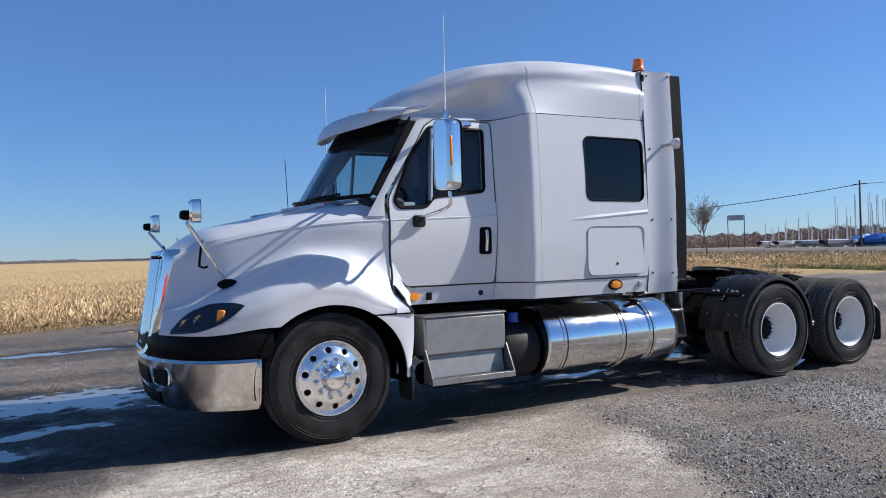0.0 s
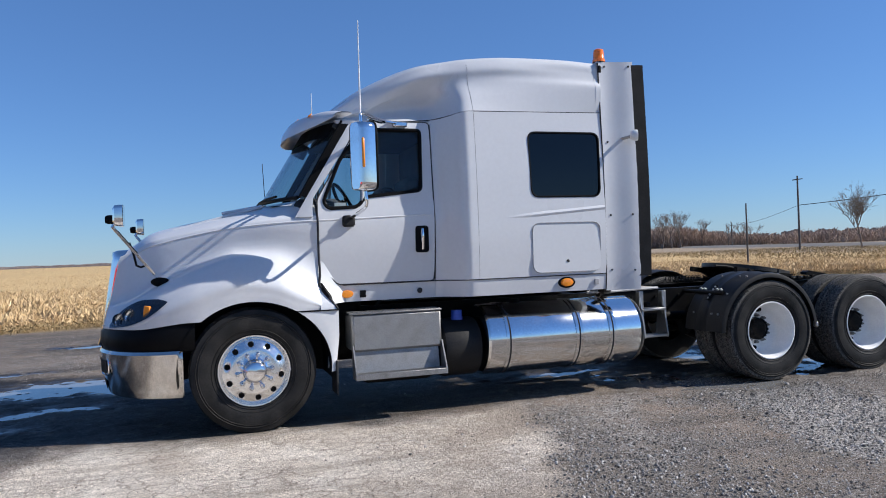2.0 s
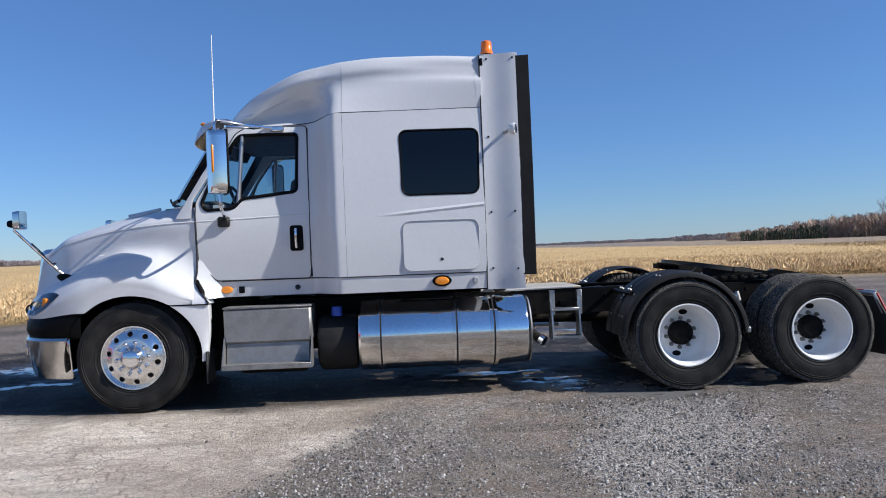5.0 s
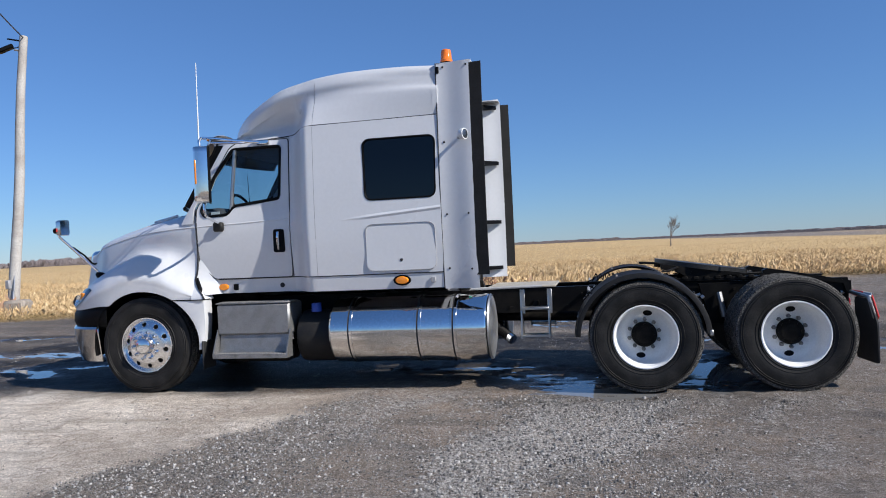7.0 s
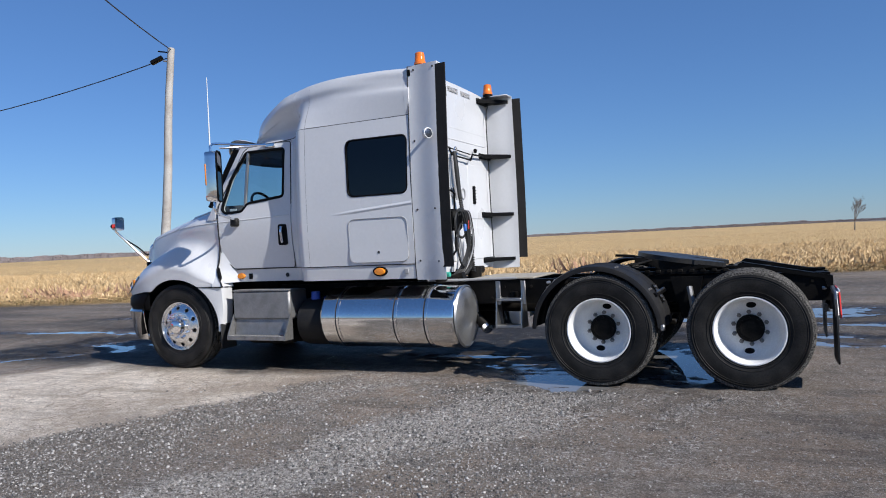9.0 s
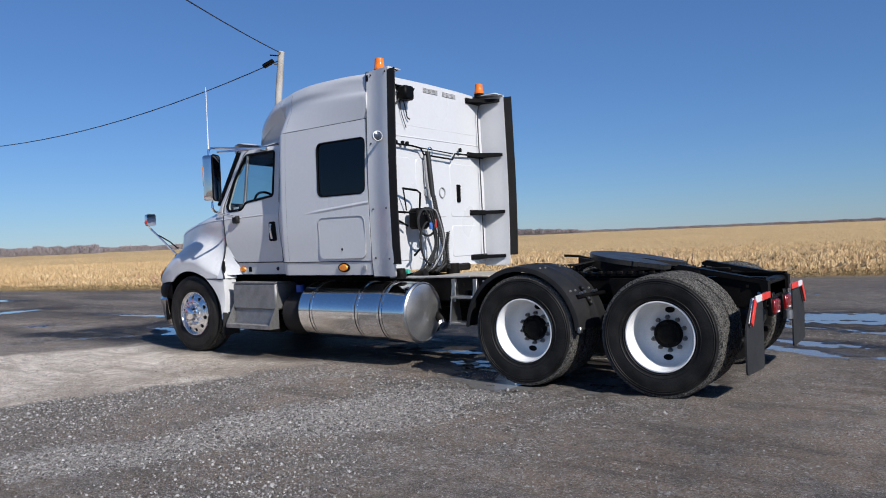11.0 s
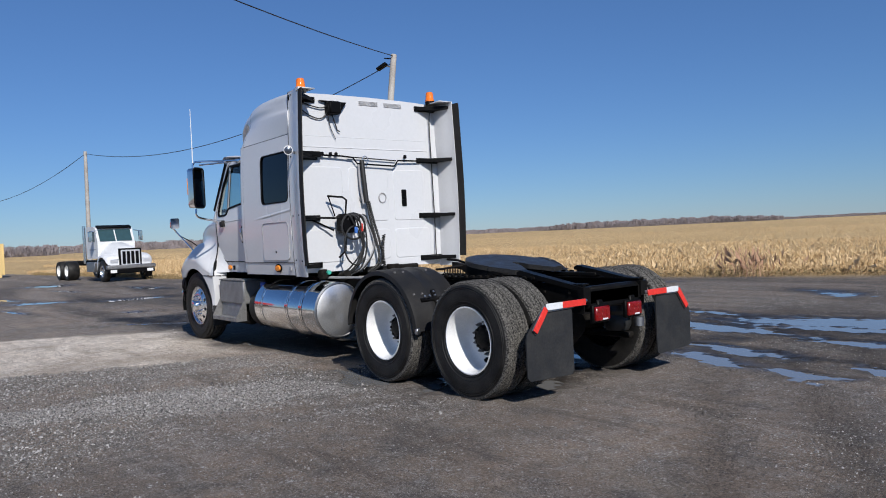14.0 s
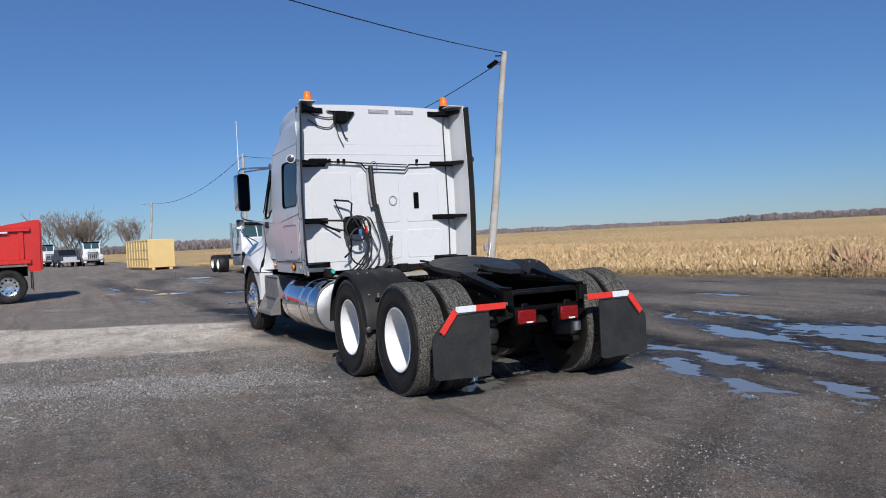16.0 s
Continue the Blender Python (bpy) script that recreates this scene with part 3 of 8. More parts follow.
# rocker panel, front pillars, cab roof, windshield
rocker = Shape()
rocker.grid([[(x, -(cab_y(z) - 0.012), z) for x in np.linspace(0.70, 1.70, 8)] for z in np.linspace(1.035, 1.20, 5)])
both("rocker_panel", rocker, WHITE, truck, thick=0.02)
for s in (-1, 1):
    lamp = part("marker_lamp", Shape().lathe([(0.0, 0.022), (0.05, 0.02), (0.058, 0.008), (0.06, 0.0)], 20, pose(0.84, s * 0.888, 1.105) @ Matrix.Diagonal((1, s, 0.62, 1))), AMBER, truck, "amber oval marker lamp under the door")
    part("badge", Shape().box((0.985, s * 0.893, 1.10), (0.055, 0.01, 0.065), 0.004), BLACK_PLASTIC, truck, "dark square badge")
    part("drain_plug", Shape().lathe([(0, 0.008), (0.022, 0.007), (0.026, 0.0)], 14, pose(1.52, s * 0.892, 1.105) @ Matrix.Diagonal((1, s, 1, 1))), GAP, truck)
    pil = Shape()
    prow = []
    for t in np.linspace(-0.22, 1, 11):
        z = 1.955 + 0.70 * t
        xb, yb = 0.492 + 0.43 * t, 0.940 - 0.052 * t
        xd = lerp(z, (1.955, 2.6, 2.66), (0.55, 0.985, 1.10))
        ye = 0.935 * (1 - 0.05 * t)
        prow.append([(shield(0.935, t), s * ye, z + 0.02 - 0.01 * t), (xb, s * yb, z), ((xb + xd) / 2, s * (yb + cab_y(z)) / 2 * 1.004, z), (xd, s * cab_y(z), z)])
    part("windshield_pillar", pil.grid([r[1:] for r in prow]), WHITE, truck, thick=0.03, smooth=50)
    part("pillar_seal", Shape().grid([r[:2] for r in prow[2:]]), BLACK_PLASTIC, truck, "black band at the edge of the windshield", thick=0.02)
roof = Shape()
roof.grid([[(x, y, 2.665 + 0.055 * (1 - (abs(y) / 0.9) ** 3)) for y in np.linspace(-0.895, 0.895, 15)] for x in np.linspace(0.80, 1.80, 8)])
part("cab_roof", roof, WHITE, truck, thick=0.03)


ws = Shape()
ws.grid([[(shield(y, t), y * (1 - 0.05 * t), 1.975 + 0.69 * t) for y in np.linspace(-0.935, 0.935, 23)] for t in np.linspace(0, 1, 9)])
w = part("windshield", ws, GLASS_CLEAR, truck, "curved tinted windshield")
w.visible_shadow = False
part("windshield_seal", Shape().tube([(shield(y, 0) - 0.004, y, 1.975) for y in np.linspace(-0.925, 0.925, 23)], 0.018, 6), BLACK_PLASTIC, w)
part("tint_band", Shape().grid([[(shield(y, t) - 0.006, y * (1 - 0.05 * t), 1.975 + 0.69 * t) for y in np.linspace(-0.85, 0.85, 17)] for t in (0.80, 0.88, 1.0)]), BLACK_PLASTIC, w, "black sun band along the top")
for s in (-1, 1):
    part("windshield_edge", Shape().tube([(shield(0.935, t) - 0.002, s * 0.935 * (1 - 0.05 * t), 1.975 + 0.69 * t) for t in np.linspace(0, 1, 7)], 0.012, 6), BLACK_PLASTIC, w)
    part("wiper", Shape().tube([(0.155, s * 0.10, 1.985), (0.195, s * 0.40, 1.998), (0.27, s * 0.66, 2.005)], 0.011, 6), BLACK_PLASTIC, w, "black wiper arm")
cowl = Shape()
cowl.grid([[(x, y, 1.915 - 0.02 * ((x - 0.2) / 0.4) ** 2) for y in np.linspace(-0.72, 0.72, 9)] for x in np.linspace(0.22, 0.56, 6)])
part("cowl", cowl, BLACK_PLASTIC, truck, "black cowl under the windshield")
vis = Shape()
vrows = []
for o, z in ((0.20, 2.715), (0.10, 2.755), (-0.02, 2.76), (-0.125, 2.722), (-0.185, 2.64), (-0.20, 2.565), (-0.184, 2.565), (-0.145, 2.645), (-0.09, 2.70), (0.0, 2.728), (0.10, 2.728), (0.20, 2.70)):
    vrows.append([(shield(y, 1.0) + 0.03 * (abs(y) / 0.9) ** 4 + o * (1 - 0.55 * (abs(y) / 0.9) ** 4), y, 2.71 + (z - 2.685) * (1 - 0.72 * (abs(y) / 0.9) ** 5) + 0.015 * (abs(y) / 0.9) ** 2) for y in np.linspace(-0.9, 0.9, 31)])
visor = part("sun_visor", vis.grid(vrows), WHITE, truck, "white moulded sun visor over the windshield", smooth=50)
for y in (-0.62, -0.31, 0, 0.31, 0.62):
    part("roof_marker", Shape().box((shield(y, 1) - 0.108, y, 2.748 + 0.012 * (y / 0.9) ** 2), (0.04, 0.08, 0.010), 0.004, pose(0, 0, 0, 0, -38, 0)), AMBER, visor, "amber marker lamp on the visor")

# cab interior
inside = empty("cab_interior")
inside.parent = truck
# added dark wall stands for the sleeper's dark interior behind the seats
part("sleeper_dark_wall", Shape().box((1.86, 0, 1.9), (0.06, 1.78, 1.55), 0.02), INTERIOR, inside)
part("headliner", Shape().box((1.30, 0, 2.625), (1.05, 1.72, 0.04), 0.02), INTERIOR, inside)
part("dashboard", Shape().box((0.62, 0, 1.86), (0.42, 1.70, 0.22), 0.06), INTERIOR, inside, "dark grey dashboard")
part("cab_floor", Shape().box((1.2, 0, 1.22), (1.3, 1.74, 0.06), 0.01), INTERIOR, inside)
for y in (-0.50, 0.50):
    part("seat_back", Shape().box((1.50, y, 1.82), (0.16, 0.48, 0.70), 0.06, pose(0, 0, 0, 0, 8, 0)), INTERIOR, inside, "dark cloth seat back")
    part("seat_cushion", Shape().box((1.28, y, 1.50), (0.50, 0.50, 0.18), 0.06), INTERIOR, inside)
wheel_m = pose(0.93, -0.48, 1.93, 0, 0, 90) @ pose(0, 0, 0, 62, 0, 0)
sw = Shape().tube([wheel_m @ Vector((0.225 * math.cos(a), 0.225 * math.sin(a), 0)) for a in np.linspace(0, 2 * math.pi, 33)], 0.016, 8)
sw.cyl(wheel_m @ Vector((0, 0, -0.2)), wheel_m @ Vector((0, 0, 0.0)), 0.04, 0.06, 12)
for a in (20, 160, 270):
    sw.tube([wheel_m @ Vector((0, 0, 0)), wheel_m @ Vector((0.22 * math.cos(radians(a)), 0.22 * math.sin(radians(a)), 0))], 0.014, 6)
part("steering_wheel", sw, BLACK_PLASTIC, inside, "black steering wheel")
for s in (-1, 1):
    part("sticker", Shape().box((0.80, s * (cab_y(1.90) - 0.03), 1.905), (0.10, 0.004, 0.035), 0.001), WHITE_TAPE, inside)

# sleeper: flare, side walls with windows, lower band
sw_in = round_poly([(2.565, 1.935), (3.285, 1.935), (3.297, 2.545), (2.552, 2.545)], 0.08, 6)
for s in (-1, 1):
    flare = Shape()
    flare.grid([[(x, s * sleeper_y(x, z), z) for x, z in ((x, 1.19 + t * (roof_foot(x) - 1.19)) for x in np.linspace(1.672, 2.02, 32))] for t in np.linspace(0, 1, 26)])
    part("sleeper_flare", flare, WHITE, truck, "white panel flaring from cab to sleeper", thick=0.02, smooth=60)
    side = Shape()
    outer = [(2.02, 1.19), (3.335, 1.19), (3.335, 2.742), (2.02, 2.728)]
    side.grid([[(p.x, s * sleeper_y(p.x, p.y), p.y) for p in r] for r in ring(outer, [tuple(p) for p in sw_in], 9)], True)
    wall = part("sleeper_side", side, WHITE, truck, "white sleeper side wall", thick=0.04)
    gl = Shape()
    gl.grid([[(x, s * (sleeper_y(2.9, z) - 0.012), z) for x in (2.53, 2.92, 3.315)] for z in np.linspace(1.90, 2.55, 6)])
    part("sleeper_window", gl, GLASS_TINT, wall, "dark tinted sleeper window")
    # dark sheet added behind the glass in place of the unlit sleeper
    part("window_dark_sheet", Shape().box((2.92, s * 1.03, 2.24), (0.82, 0.02, 0.72), 0.005), INTERIOR, wall)
    edge = [(p.x, s * (sleeper_y(p.x, p.y) - 0.003), p.y) for p in sw_in]
    part("window_seal", Shape().tube(edge + [edge[0]], 0.010, 6), BLACK_PLASTIC, wall)
    low = Shape()
    low.grid([[(x, s * (sleeper_y(x, z) - 0.004), z) for x in np.linspace(1.672, 3.335, 40)] for z in np.linspace(1.035, 1.185, 5)])
    part("sleeper_skirt", low, WHITE, truck, "white lower sleeper band", thick=0.02)
    part("belt_gap", Shape().tube([(x, s * (sleeper_y(x, 1.188) - 0.001), 1.188) for x in np.linspace(0.80, 3.33, 50)], 0.0055, 6), GAP, truck)
    part("sleeper_gap", Shape().tube([(2.022, s * (sleeper_y(2.022, z) - 0.001), z) for z in np.linspace(1.19, 2.72, 12)], 0.0018, 6), GAP, truck)
    bag = round_poly([(2.556, 1.222), (3.268, 1.222), (3.268, 1.690), (2.556, 1.690)], 0.085, 6)
    ins = Shape()
    ins.prism([(p.x, p.y) for p in bag], "y", -0.005, 0.006)
    hatch = part("luggage_door", ins, WHITE, wall, "white luggage compartment door with a dent", m=pose(0, s * (sleeper_y(3.0, 1.45) - 0.001), 0))
    loop = [(p.x, s * (sleeper_y(p.x, p.y) + 0.0045), p.y) for p in bag]
    part("hatch_gap", Shape().tube(loop + [loop[0]], 0.004, 6), PLATE_GREY, wall)
    part("hatch_lock", Shape().lathe([(0, 0.012), (0.014, 0.011), (0.017, 0.0)], 12, pose(2.915, s * (sleeper_y(3, 1.33) + 0.004), 1.325) @ Matrix.Diagonal((1, s, 1, 1))), GAP, wall)
    rid = Shape()
    rid.grid([[(x, s * (sleeper_y(x, 1.74 + 0.075 * (x - 2.3)) + 0.010 * smoothstep(x, 2.25, 2.7) * (1 - abs(u)) ** 0.8 - 0.002 * abs(u)), 1.742 + 0.078 * (x - 2.3) + 0.032 * u + (0.01 if u < 0 else 0)) for u in (-1, -0.5, -0.15, 0.15, 0.5, 1)] for x in np.linspace(2.25, 3.33, 24)])
    part("side_crease", rid, WHITE, wall, smooth=70)
    part("marker_lamp", Shape().lathe([(0.0, 0.03), (0.05, 0.026), (0.06, 0.010), (0.062, 0.0)], 22, pose(2.905, s * sleeper_y(2.94, 1.11), 1.12) @ Matrix.Diagonal((1.15, s, 0.66, 1))), AMBER, wall, "amber oval marker lamp")
    part("lamp_base", Shape().lathe([(0.0, 0.012), (0.074, 0.011), (0.08, 0.0)], 22, pose(2.905, s * sleeper_y(2.94, 1.11), 1.12) @ Matrix.Diagonal((1.15, s, 0.68, 1))), BLACK_PLASTIC, wall)
    part("skirt_latch", Shape().box((3.225, s * (sleeper_y(3.3, 1.11) + 0.004), 1.115), (0.045, 0.016, 0.05), 0.006), PLATE_GREY, wall)

# roof fairing
RX = (0.74, 0.80, 0.92, 1.1, 1.35, 1.60, 1.83, 2.04, 2.42, 2.93, 3.335)


def roof_section(x):
    f = lambda *ys: flow(x, RX, ys)
    zs = f(2.74, 2.79, 2.865, 2.97, 3.09, 3.185, 3.225, 3.252, 3.270, 3.262, 3.238)
    zc = zs + f(0.02, 0.045, 0.07, 0.085, 0.085, 0.075, 0.065, 0.055, 0.045, 0.038, 0.03)
    yr = f(0.10, 0.34, 0.53, 0.69, 0.80, 0.88, 0.93, 0.98, 1.04, 1.085, 1.105)
    zb = min(roof_foot(x), zs - 0.02)
    base = sleeper_y(x, 2.74)
    k = smoothstep(x, 0.72, 1.75)
    yb = (yr + 0.02) * (1 - k) + base * k
    full = ease(x, 1.60, 1.985)
    # the side is scooped out over the cab and fills out over the sleeper; a soft ridge runs below the top edge
    scoop = smoothstep(x, 0.85, 1.40) * (1 - full)
    ym = (yr + yb) / 2 - 0.165 * scoop + 0.022 * full
    yu = yr + 0.012 - 0.085 * scoop + 0.028 * full
    ridge = 0.026 * smoothstep(x, 0.95, 1.5) * (1 - 0.8 * smoothstep(x, 2.3, 3.1))
    h = zs - zb
    k = min(1, h / 0.3)
    return curve_through([(0, zc), (0.5 * yr, zc - 0.006), (0.84 * yr, zs + 0.40 * (zc - zs)), (0.955 * yr, zs + 0.004), (yr - 0.004, zs - 0.040 * k), (yr + ridge, zs - 0.115 * k),
                          (0.6 * (yr + ridge * 0.4) + 0.4 * yu, zs - 0.19 * k), (yu, zb + 0.50 * h), (ym, zb + 0.27 * h), (yb - 0.004 * full, zb)], 56)


fair = Shape()
rs = np.concatenate([np.linspace(0.74, 1.0, 10), np.linspace(1.04, 3.335, 56)])
fair.grid([[(x, -y, z) for y, z in reversed(s[1:])] + [(x, y, z) for y, z in s] for x, s in ((x, roof_section(x)) for x in rs)])
fairing = part("roof_fairing", fair, WHITE, truck, "white aerodynamic roof fairing", smooth=40, thick=0.02)
for s in (-1, 1):
    line = [(x, s * (roof_section(x)[-1][0] + 0.001), roof_section(x)[-1][1]) for x in np.linspace(1.05, 3.33, 44)]
    part("roof_gap", Shape().tube(line, 0.0045, 6), GAP, fairing)
    sec = roof_section(2.022)
    part("roof_seam", Shape().tube([(2.022, s * (y + 0.0005), z) for y, z in sec[26:]], 0.0010, 6), GAP, fairing)

# rear wall of the sleeper
back = Shape()
top_line = roof_section(3.33)
loop = [(y, z) for y, z in top_line[:-1]] + [(sleeper_y(3.4, z) - 0.012, z) for z in np.linspace(2.74, 1.05, 14)]
full = loop + [(-y, z) for y, z in reversed(loop[1:])]
back.prism(full, "x", 3.36, 3.415)
rear = part("rear_wall", back, WHITE, truck, "white flat rear wall of the sleeper", smooth=30, m=pose(-0.07, 0, 0))


def emboss(y0, y1, z0, z1, r=0.06, d=0.007):
    lp = round_poly([(y0, z0), (y1, z0), (y1, z1), (y0, z1)], r, 4)
    lp2 = round_poly([(y0 + d * 1.6, z0 + d * 1.6), (y1 - d * 1.6, z0 + d * 1.6), (y1 - d * 1.6, z1 - d * 1.6), (y0 + d * 1.6, z1 - d * 1.6)], r * 0.8, 4)
    s = Shape()
    s.grid([[(3.413, p.x, p.y) for p in lp], [(3.415 + d, p.x, p.y) for p in lp2]], True)
    k = len(s.v)
    s.add([(3.415 + d, p.x, p.y) for p in lp2], [tuple(range(len(lp2)))])
    return s


for y0, y1, z0, z1 in ((-0.98, -0.42, 1.72, 2.36), (-0.33, 0.28, 1.66, 2.36), (0.36, 0.88, 1.66, 2.34), (-0.98, -0.42, 1.16, 1.58), (-0.33, 0.28, 1.16, 1.56), (0.36, 0.94, 1.16, 1.56)):
    part("pressed_panel", emboss(y0, y1, z0, z1), WHITE, rear, "", smooth=25)
for z, k in ((2.735, 0.003), (2.60, 0.007)):
    part("wall_seam", Shape().tube([(3.414, -1.06, z), (3.414, 1.06, z)], k, 6), WHITE, rear)
for y0, y1 in ((-0.12, 0.17), (0.27, 0.55)):
    vent = Shape()
    for k in range(5):
        vent.box((3.418, (y0 + y1) / 2, 3.165 + 0.012 * k), (0.014, y1 - y0, 0.007), 0.002)
    part("roof_vent", vent, VENT_WHITE, rear, "grey slotted vent")
for y in (-0.13, 0.175):
    part("port_ring", Shape().tube([(3.428, y + 0.055 * math.cos(a), 1.965 + 0.062 * math.sin(a)) for a in np.linspace(0, 2 * math.pi, 25)], 0.009, 6), PLATE_GREY, rear, "round grommet ring")
slot = Shape().prism([(p.x, p.y) for p in round_poly([(0.49, 1.85), (0.565, 1.85), (0.565, 2.075), (0.49, 2.075)], 0.014, 3)], "x", 3.41, 3.432)
for k in range(6):
    slot.box((3.437, 0.5275, 1.872 + 0.036 * k), (0.012, 0.066, 0.010), 0.002)
part("air_outlet", slot, BLACK_PLASTIC, rear, "black louvred outlet")

# side extenders with rubber edges and brackets
def extender_y(x, z, s):
    u = (x - 3.415) / 0.345
    return flow(z, (1.03, 1.2, 2.0, 2.75, 3.25), (1.125, 1.145, 1.16, 1.138, 1.118)) + 0.05 * (1.6 * u - 0.6 * u * u) - 0.030 * math.sin(math.pi * min(1, u)) * (1 - u)


for s in (-1, 1):
    ext = Shape()
    ext.grid([[(x, s * extender_y(x, z, s), z) for x in np.linspace(3.415, 3.765, 12)] for z in np.linspace(1.02, 3.245, 30)])
    e = part("side_extender", ext, WHITE, truck, "white side extender panel behind the sleeper", thick=0.018, smooth=50, m=pose(-0.075, 0, 0))
    strip = Shape()
    strip.grid([[(3.745, s * (extender_y(3.765, z, s) - 0.002), z), (3.80, s * (extender_y(3.765, z, s) + 0.008), z), (3.868, s * (extender_y(3.765, z, s) + 0.02), z)] for z in np.linspace(1.15, 3.215, 12)])
    part("rubber_edge", strip, RUBBER_STRIP, e, "black rubber strip", thick=0.012)
    part("top_cap", Shape().grid([[(x, s * yy, 3.246) for yy in (0.95, extender_y(x, 3.245, s))] for x in np.linspace(3.40, 3.765, 6)]), WHITE, e, thick=0.012)
    part("extender_gap", Shape().tube([(3.41, s * (extender_y(3.415, z, s) - 0.002), z) for z in np.linspace(1.03, 3.235, 14)], 0.0065, 6), GAP, e)
    for z in (3.175, 2.47, 1.72, 1.14):
        br = Shape()
        br.prism([(3.41, s * 0.80), (3.44, s * 0.80), (3.70, s * 1.10), (3.72, s * (extender_y(3.7, z, s) - 0.03)), (3.41, s * 1.10)], "z", z - 0.022, z + 0.022)
        br.box((3.428, s * 0.95, z), (0.03, 0.36, 0.07), 0.006)
        part("bracket", br, BLACK_PLASTIC, e, "black folded bracket")
    for x, z in ((3.47, 2.46), (3.47, 1.75), (3.69, 1.75), (3.47, 1.22), (3.70, 1.21), (3.48, 3.20), (3.72, 3.20)):
        part("screw", Shape().lathe([(0, 0.009), (0.009, 0.007), (0.011, 0.0)], 8, pose(x, s * extender_y(x, z, s), z) @ Matrix.Diagonal((1, s, 1, 1))), GAP, e)
    part("beacon_base", Shape().cyl((3.50, s * 0.99, 3.235), (3.50, s * 0.99, 3.275), 0.066, 0.064, 20), BLACK_PLASTIC, e)
    bc = Shape()
    bc.lathe([(0.0, 0.138), (0.036, 0.137), (0.048, 0.128), (0.053, 0.09), (0.056, 0.04), (0.063, 0.032), (0.063, 0.0)], 24, pose(3.50, s * 0.99, 3.268) @ pose(0, 0, 0, 90, 0, 0))
    part("beacon", bc, ORANGE, e, "orange warning beacon")
# wire down the far extender
part("lamp_cable", Shape().tube([(3.45, 0.985, 3.2), (3.39, 0.99, 3.0), (3.385, 1.0, 2.5), (3.39, 1.01, 1.7), (3.40, 1.0, 1.15)], 0.008, 6, 6), HOSE, truck)

# round work lamps on the extenders
for s in (-1, 1):
    wl = part("work_lamp", Shape().lathe([(0.0, -0.035), (0.03, -0.033), (0.05, -0.01), (0.055, 0.02), (0.053, 0.035), (0.046, 0.037)], 22, pose(3.60, s * 1.29, 2.505, 0, 0, -90 + s * 26)), LAMP_WHITE, truck, "round white work lamp")
    part("lamp_lens", Shape().lathe([(0.0, 0.042), (0.03, 0.040), (0.046, 0.034)], 20, pose(3.60, s * 1.29, 2.505, 0, 0, -90 + s * 26)), HEADLAMP_IN, wl)
    part("lamp_bracket", Shape().tube([(3.545, s * 1.17, 2.49), (3.565, s * 1.22, 2.495), (3.595, s * 1.265, 2.50)], 0.016, 8), BRUSHED, wl)

# rear camera box, air lines, hoses on the rear wall
cam_box = Shape().box((3.49, -0.55, 3.08), (0.14, 0.17, 0.16), 0.02)
cam_box.prism([(-0.72, 3.175), (-0.33, 3.17), (-0.44, 3.02), (-0.47, 3.13)], "x", 3.42, 3.46)
part("work_light_box", cam_box, BLACK_PLASTIC, rear, "black work light box high on the wall")
part("box_cable", Shape().tube([(3.46, -0.55, 3.0), (3.45, -0.50, 2.88), (3.44, -0.47, 2.82), (3.45, -0.44, 2.80)], 0.008, 6, 5), HOSE, rear)
part("box_cable", Shape().tube([(3.44, -0.60, 3.0), (3.44, -0.57, 2.85), (3.44, -0.50, 2.70)], 0.005, 6, 5), HOSE, rear)
part("box_cable", Shape().tube([(3.44, -0.98, 3.14), (3.44, -0.84, 3.10), (3.44, -0.70, 3.08), (3.45, -0.62, 3.10)], 0.008, 6, 5), HOSE, rear)
part("box_cable", Shape().tube([(3.44, -0.98, 3.05), (3.44, -0.84, 2.97), (3.44, -0.70, 2.95), (3.46, -0.62, 3.02)], 0.008, 6, 5), HOSE, rear)
rail = Shape().tube([(3.45, -1.0, 2.50), (3.47, -0.45, 2.49), (3.47, -0.28, 2.475), (3.47, -0.22, 2.40), (3.47, 0.36, 2.38), (3.47, 0.42, 2.455), (3.46, 0.80, 2.46)], 0.011, 8)
rail.tube([(3.45, -0.35, 2.485), (3.45, 0.4, 2.455)], 0.008, 6)
for y in (-0.72, -0.60, -0.52, 0.55):
    rail.box((3.46, y, 2.51), (0.04, 0.035, 0.05), 0.008)
part("hose_rail", rail, BLACK_PLASTIC, rear, "thin black hose rail across the wall")
part("rail_bracket", Shape().box((3.47, -0.88, 2.50), (0.08, 0.26, 0.07), 0.02), BLACK_PLASTIC, rear)
part("hose_sleeve", Shape().tube([(3.47, -0.15, 2.44), (3.49, -0.145, 2.2), (3.50, -0.125, 1.90)], 0.032, 10, 5), HOSE, rear, "black sleeve round the hanging hoses")
part("hose_sleeve", Shape().tube([(3.465, -0.20, 2.40), (3.48, -0.195, 2.1), (3.49, -0.165, 1.88)], 0.014, 8, 5), PLATE_GREY, rear, "grey line beside the sleeve")
for k in range(2):
    way = curve_through([(3.50, -0.12 + 0.03 * k, 1.92), (3.515, -0.09 + 0.04 * k, 1.70), (3.53, -0.03 + 0.05 * k, 1.42), (3.545, 0.00 + 0.05 * k, 1.22), (3.55, -0.05 + 0.05 * k, 1.09), (3.54, -0.18 + 0.04 * k, 1.01)], 120)
    part("braided_hose", Shape().tube([tuple(p) for p in way], [0.018 if j % 3 else 0.013 for j in range(120)], 9), HOSE, rear, "black braided hose hanging down the wall")
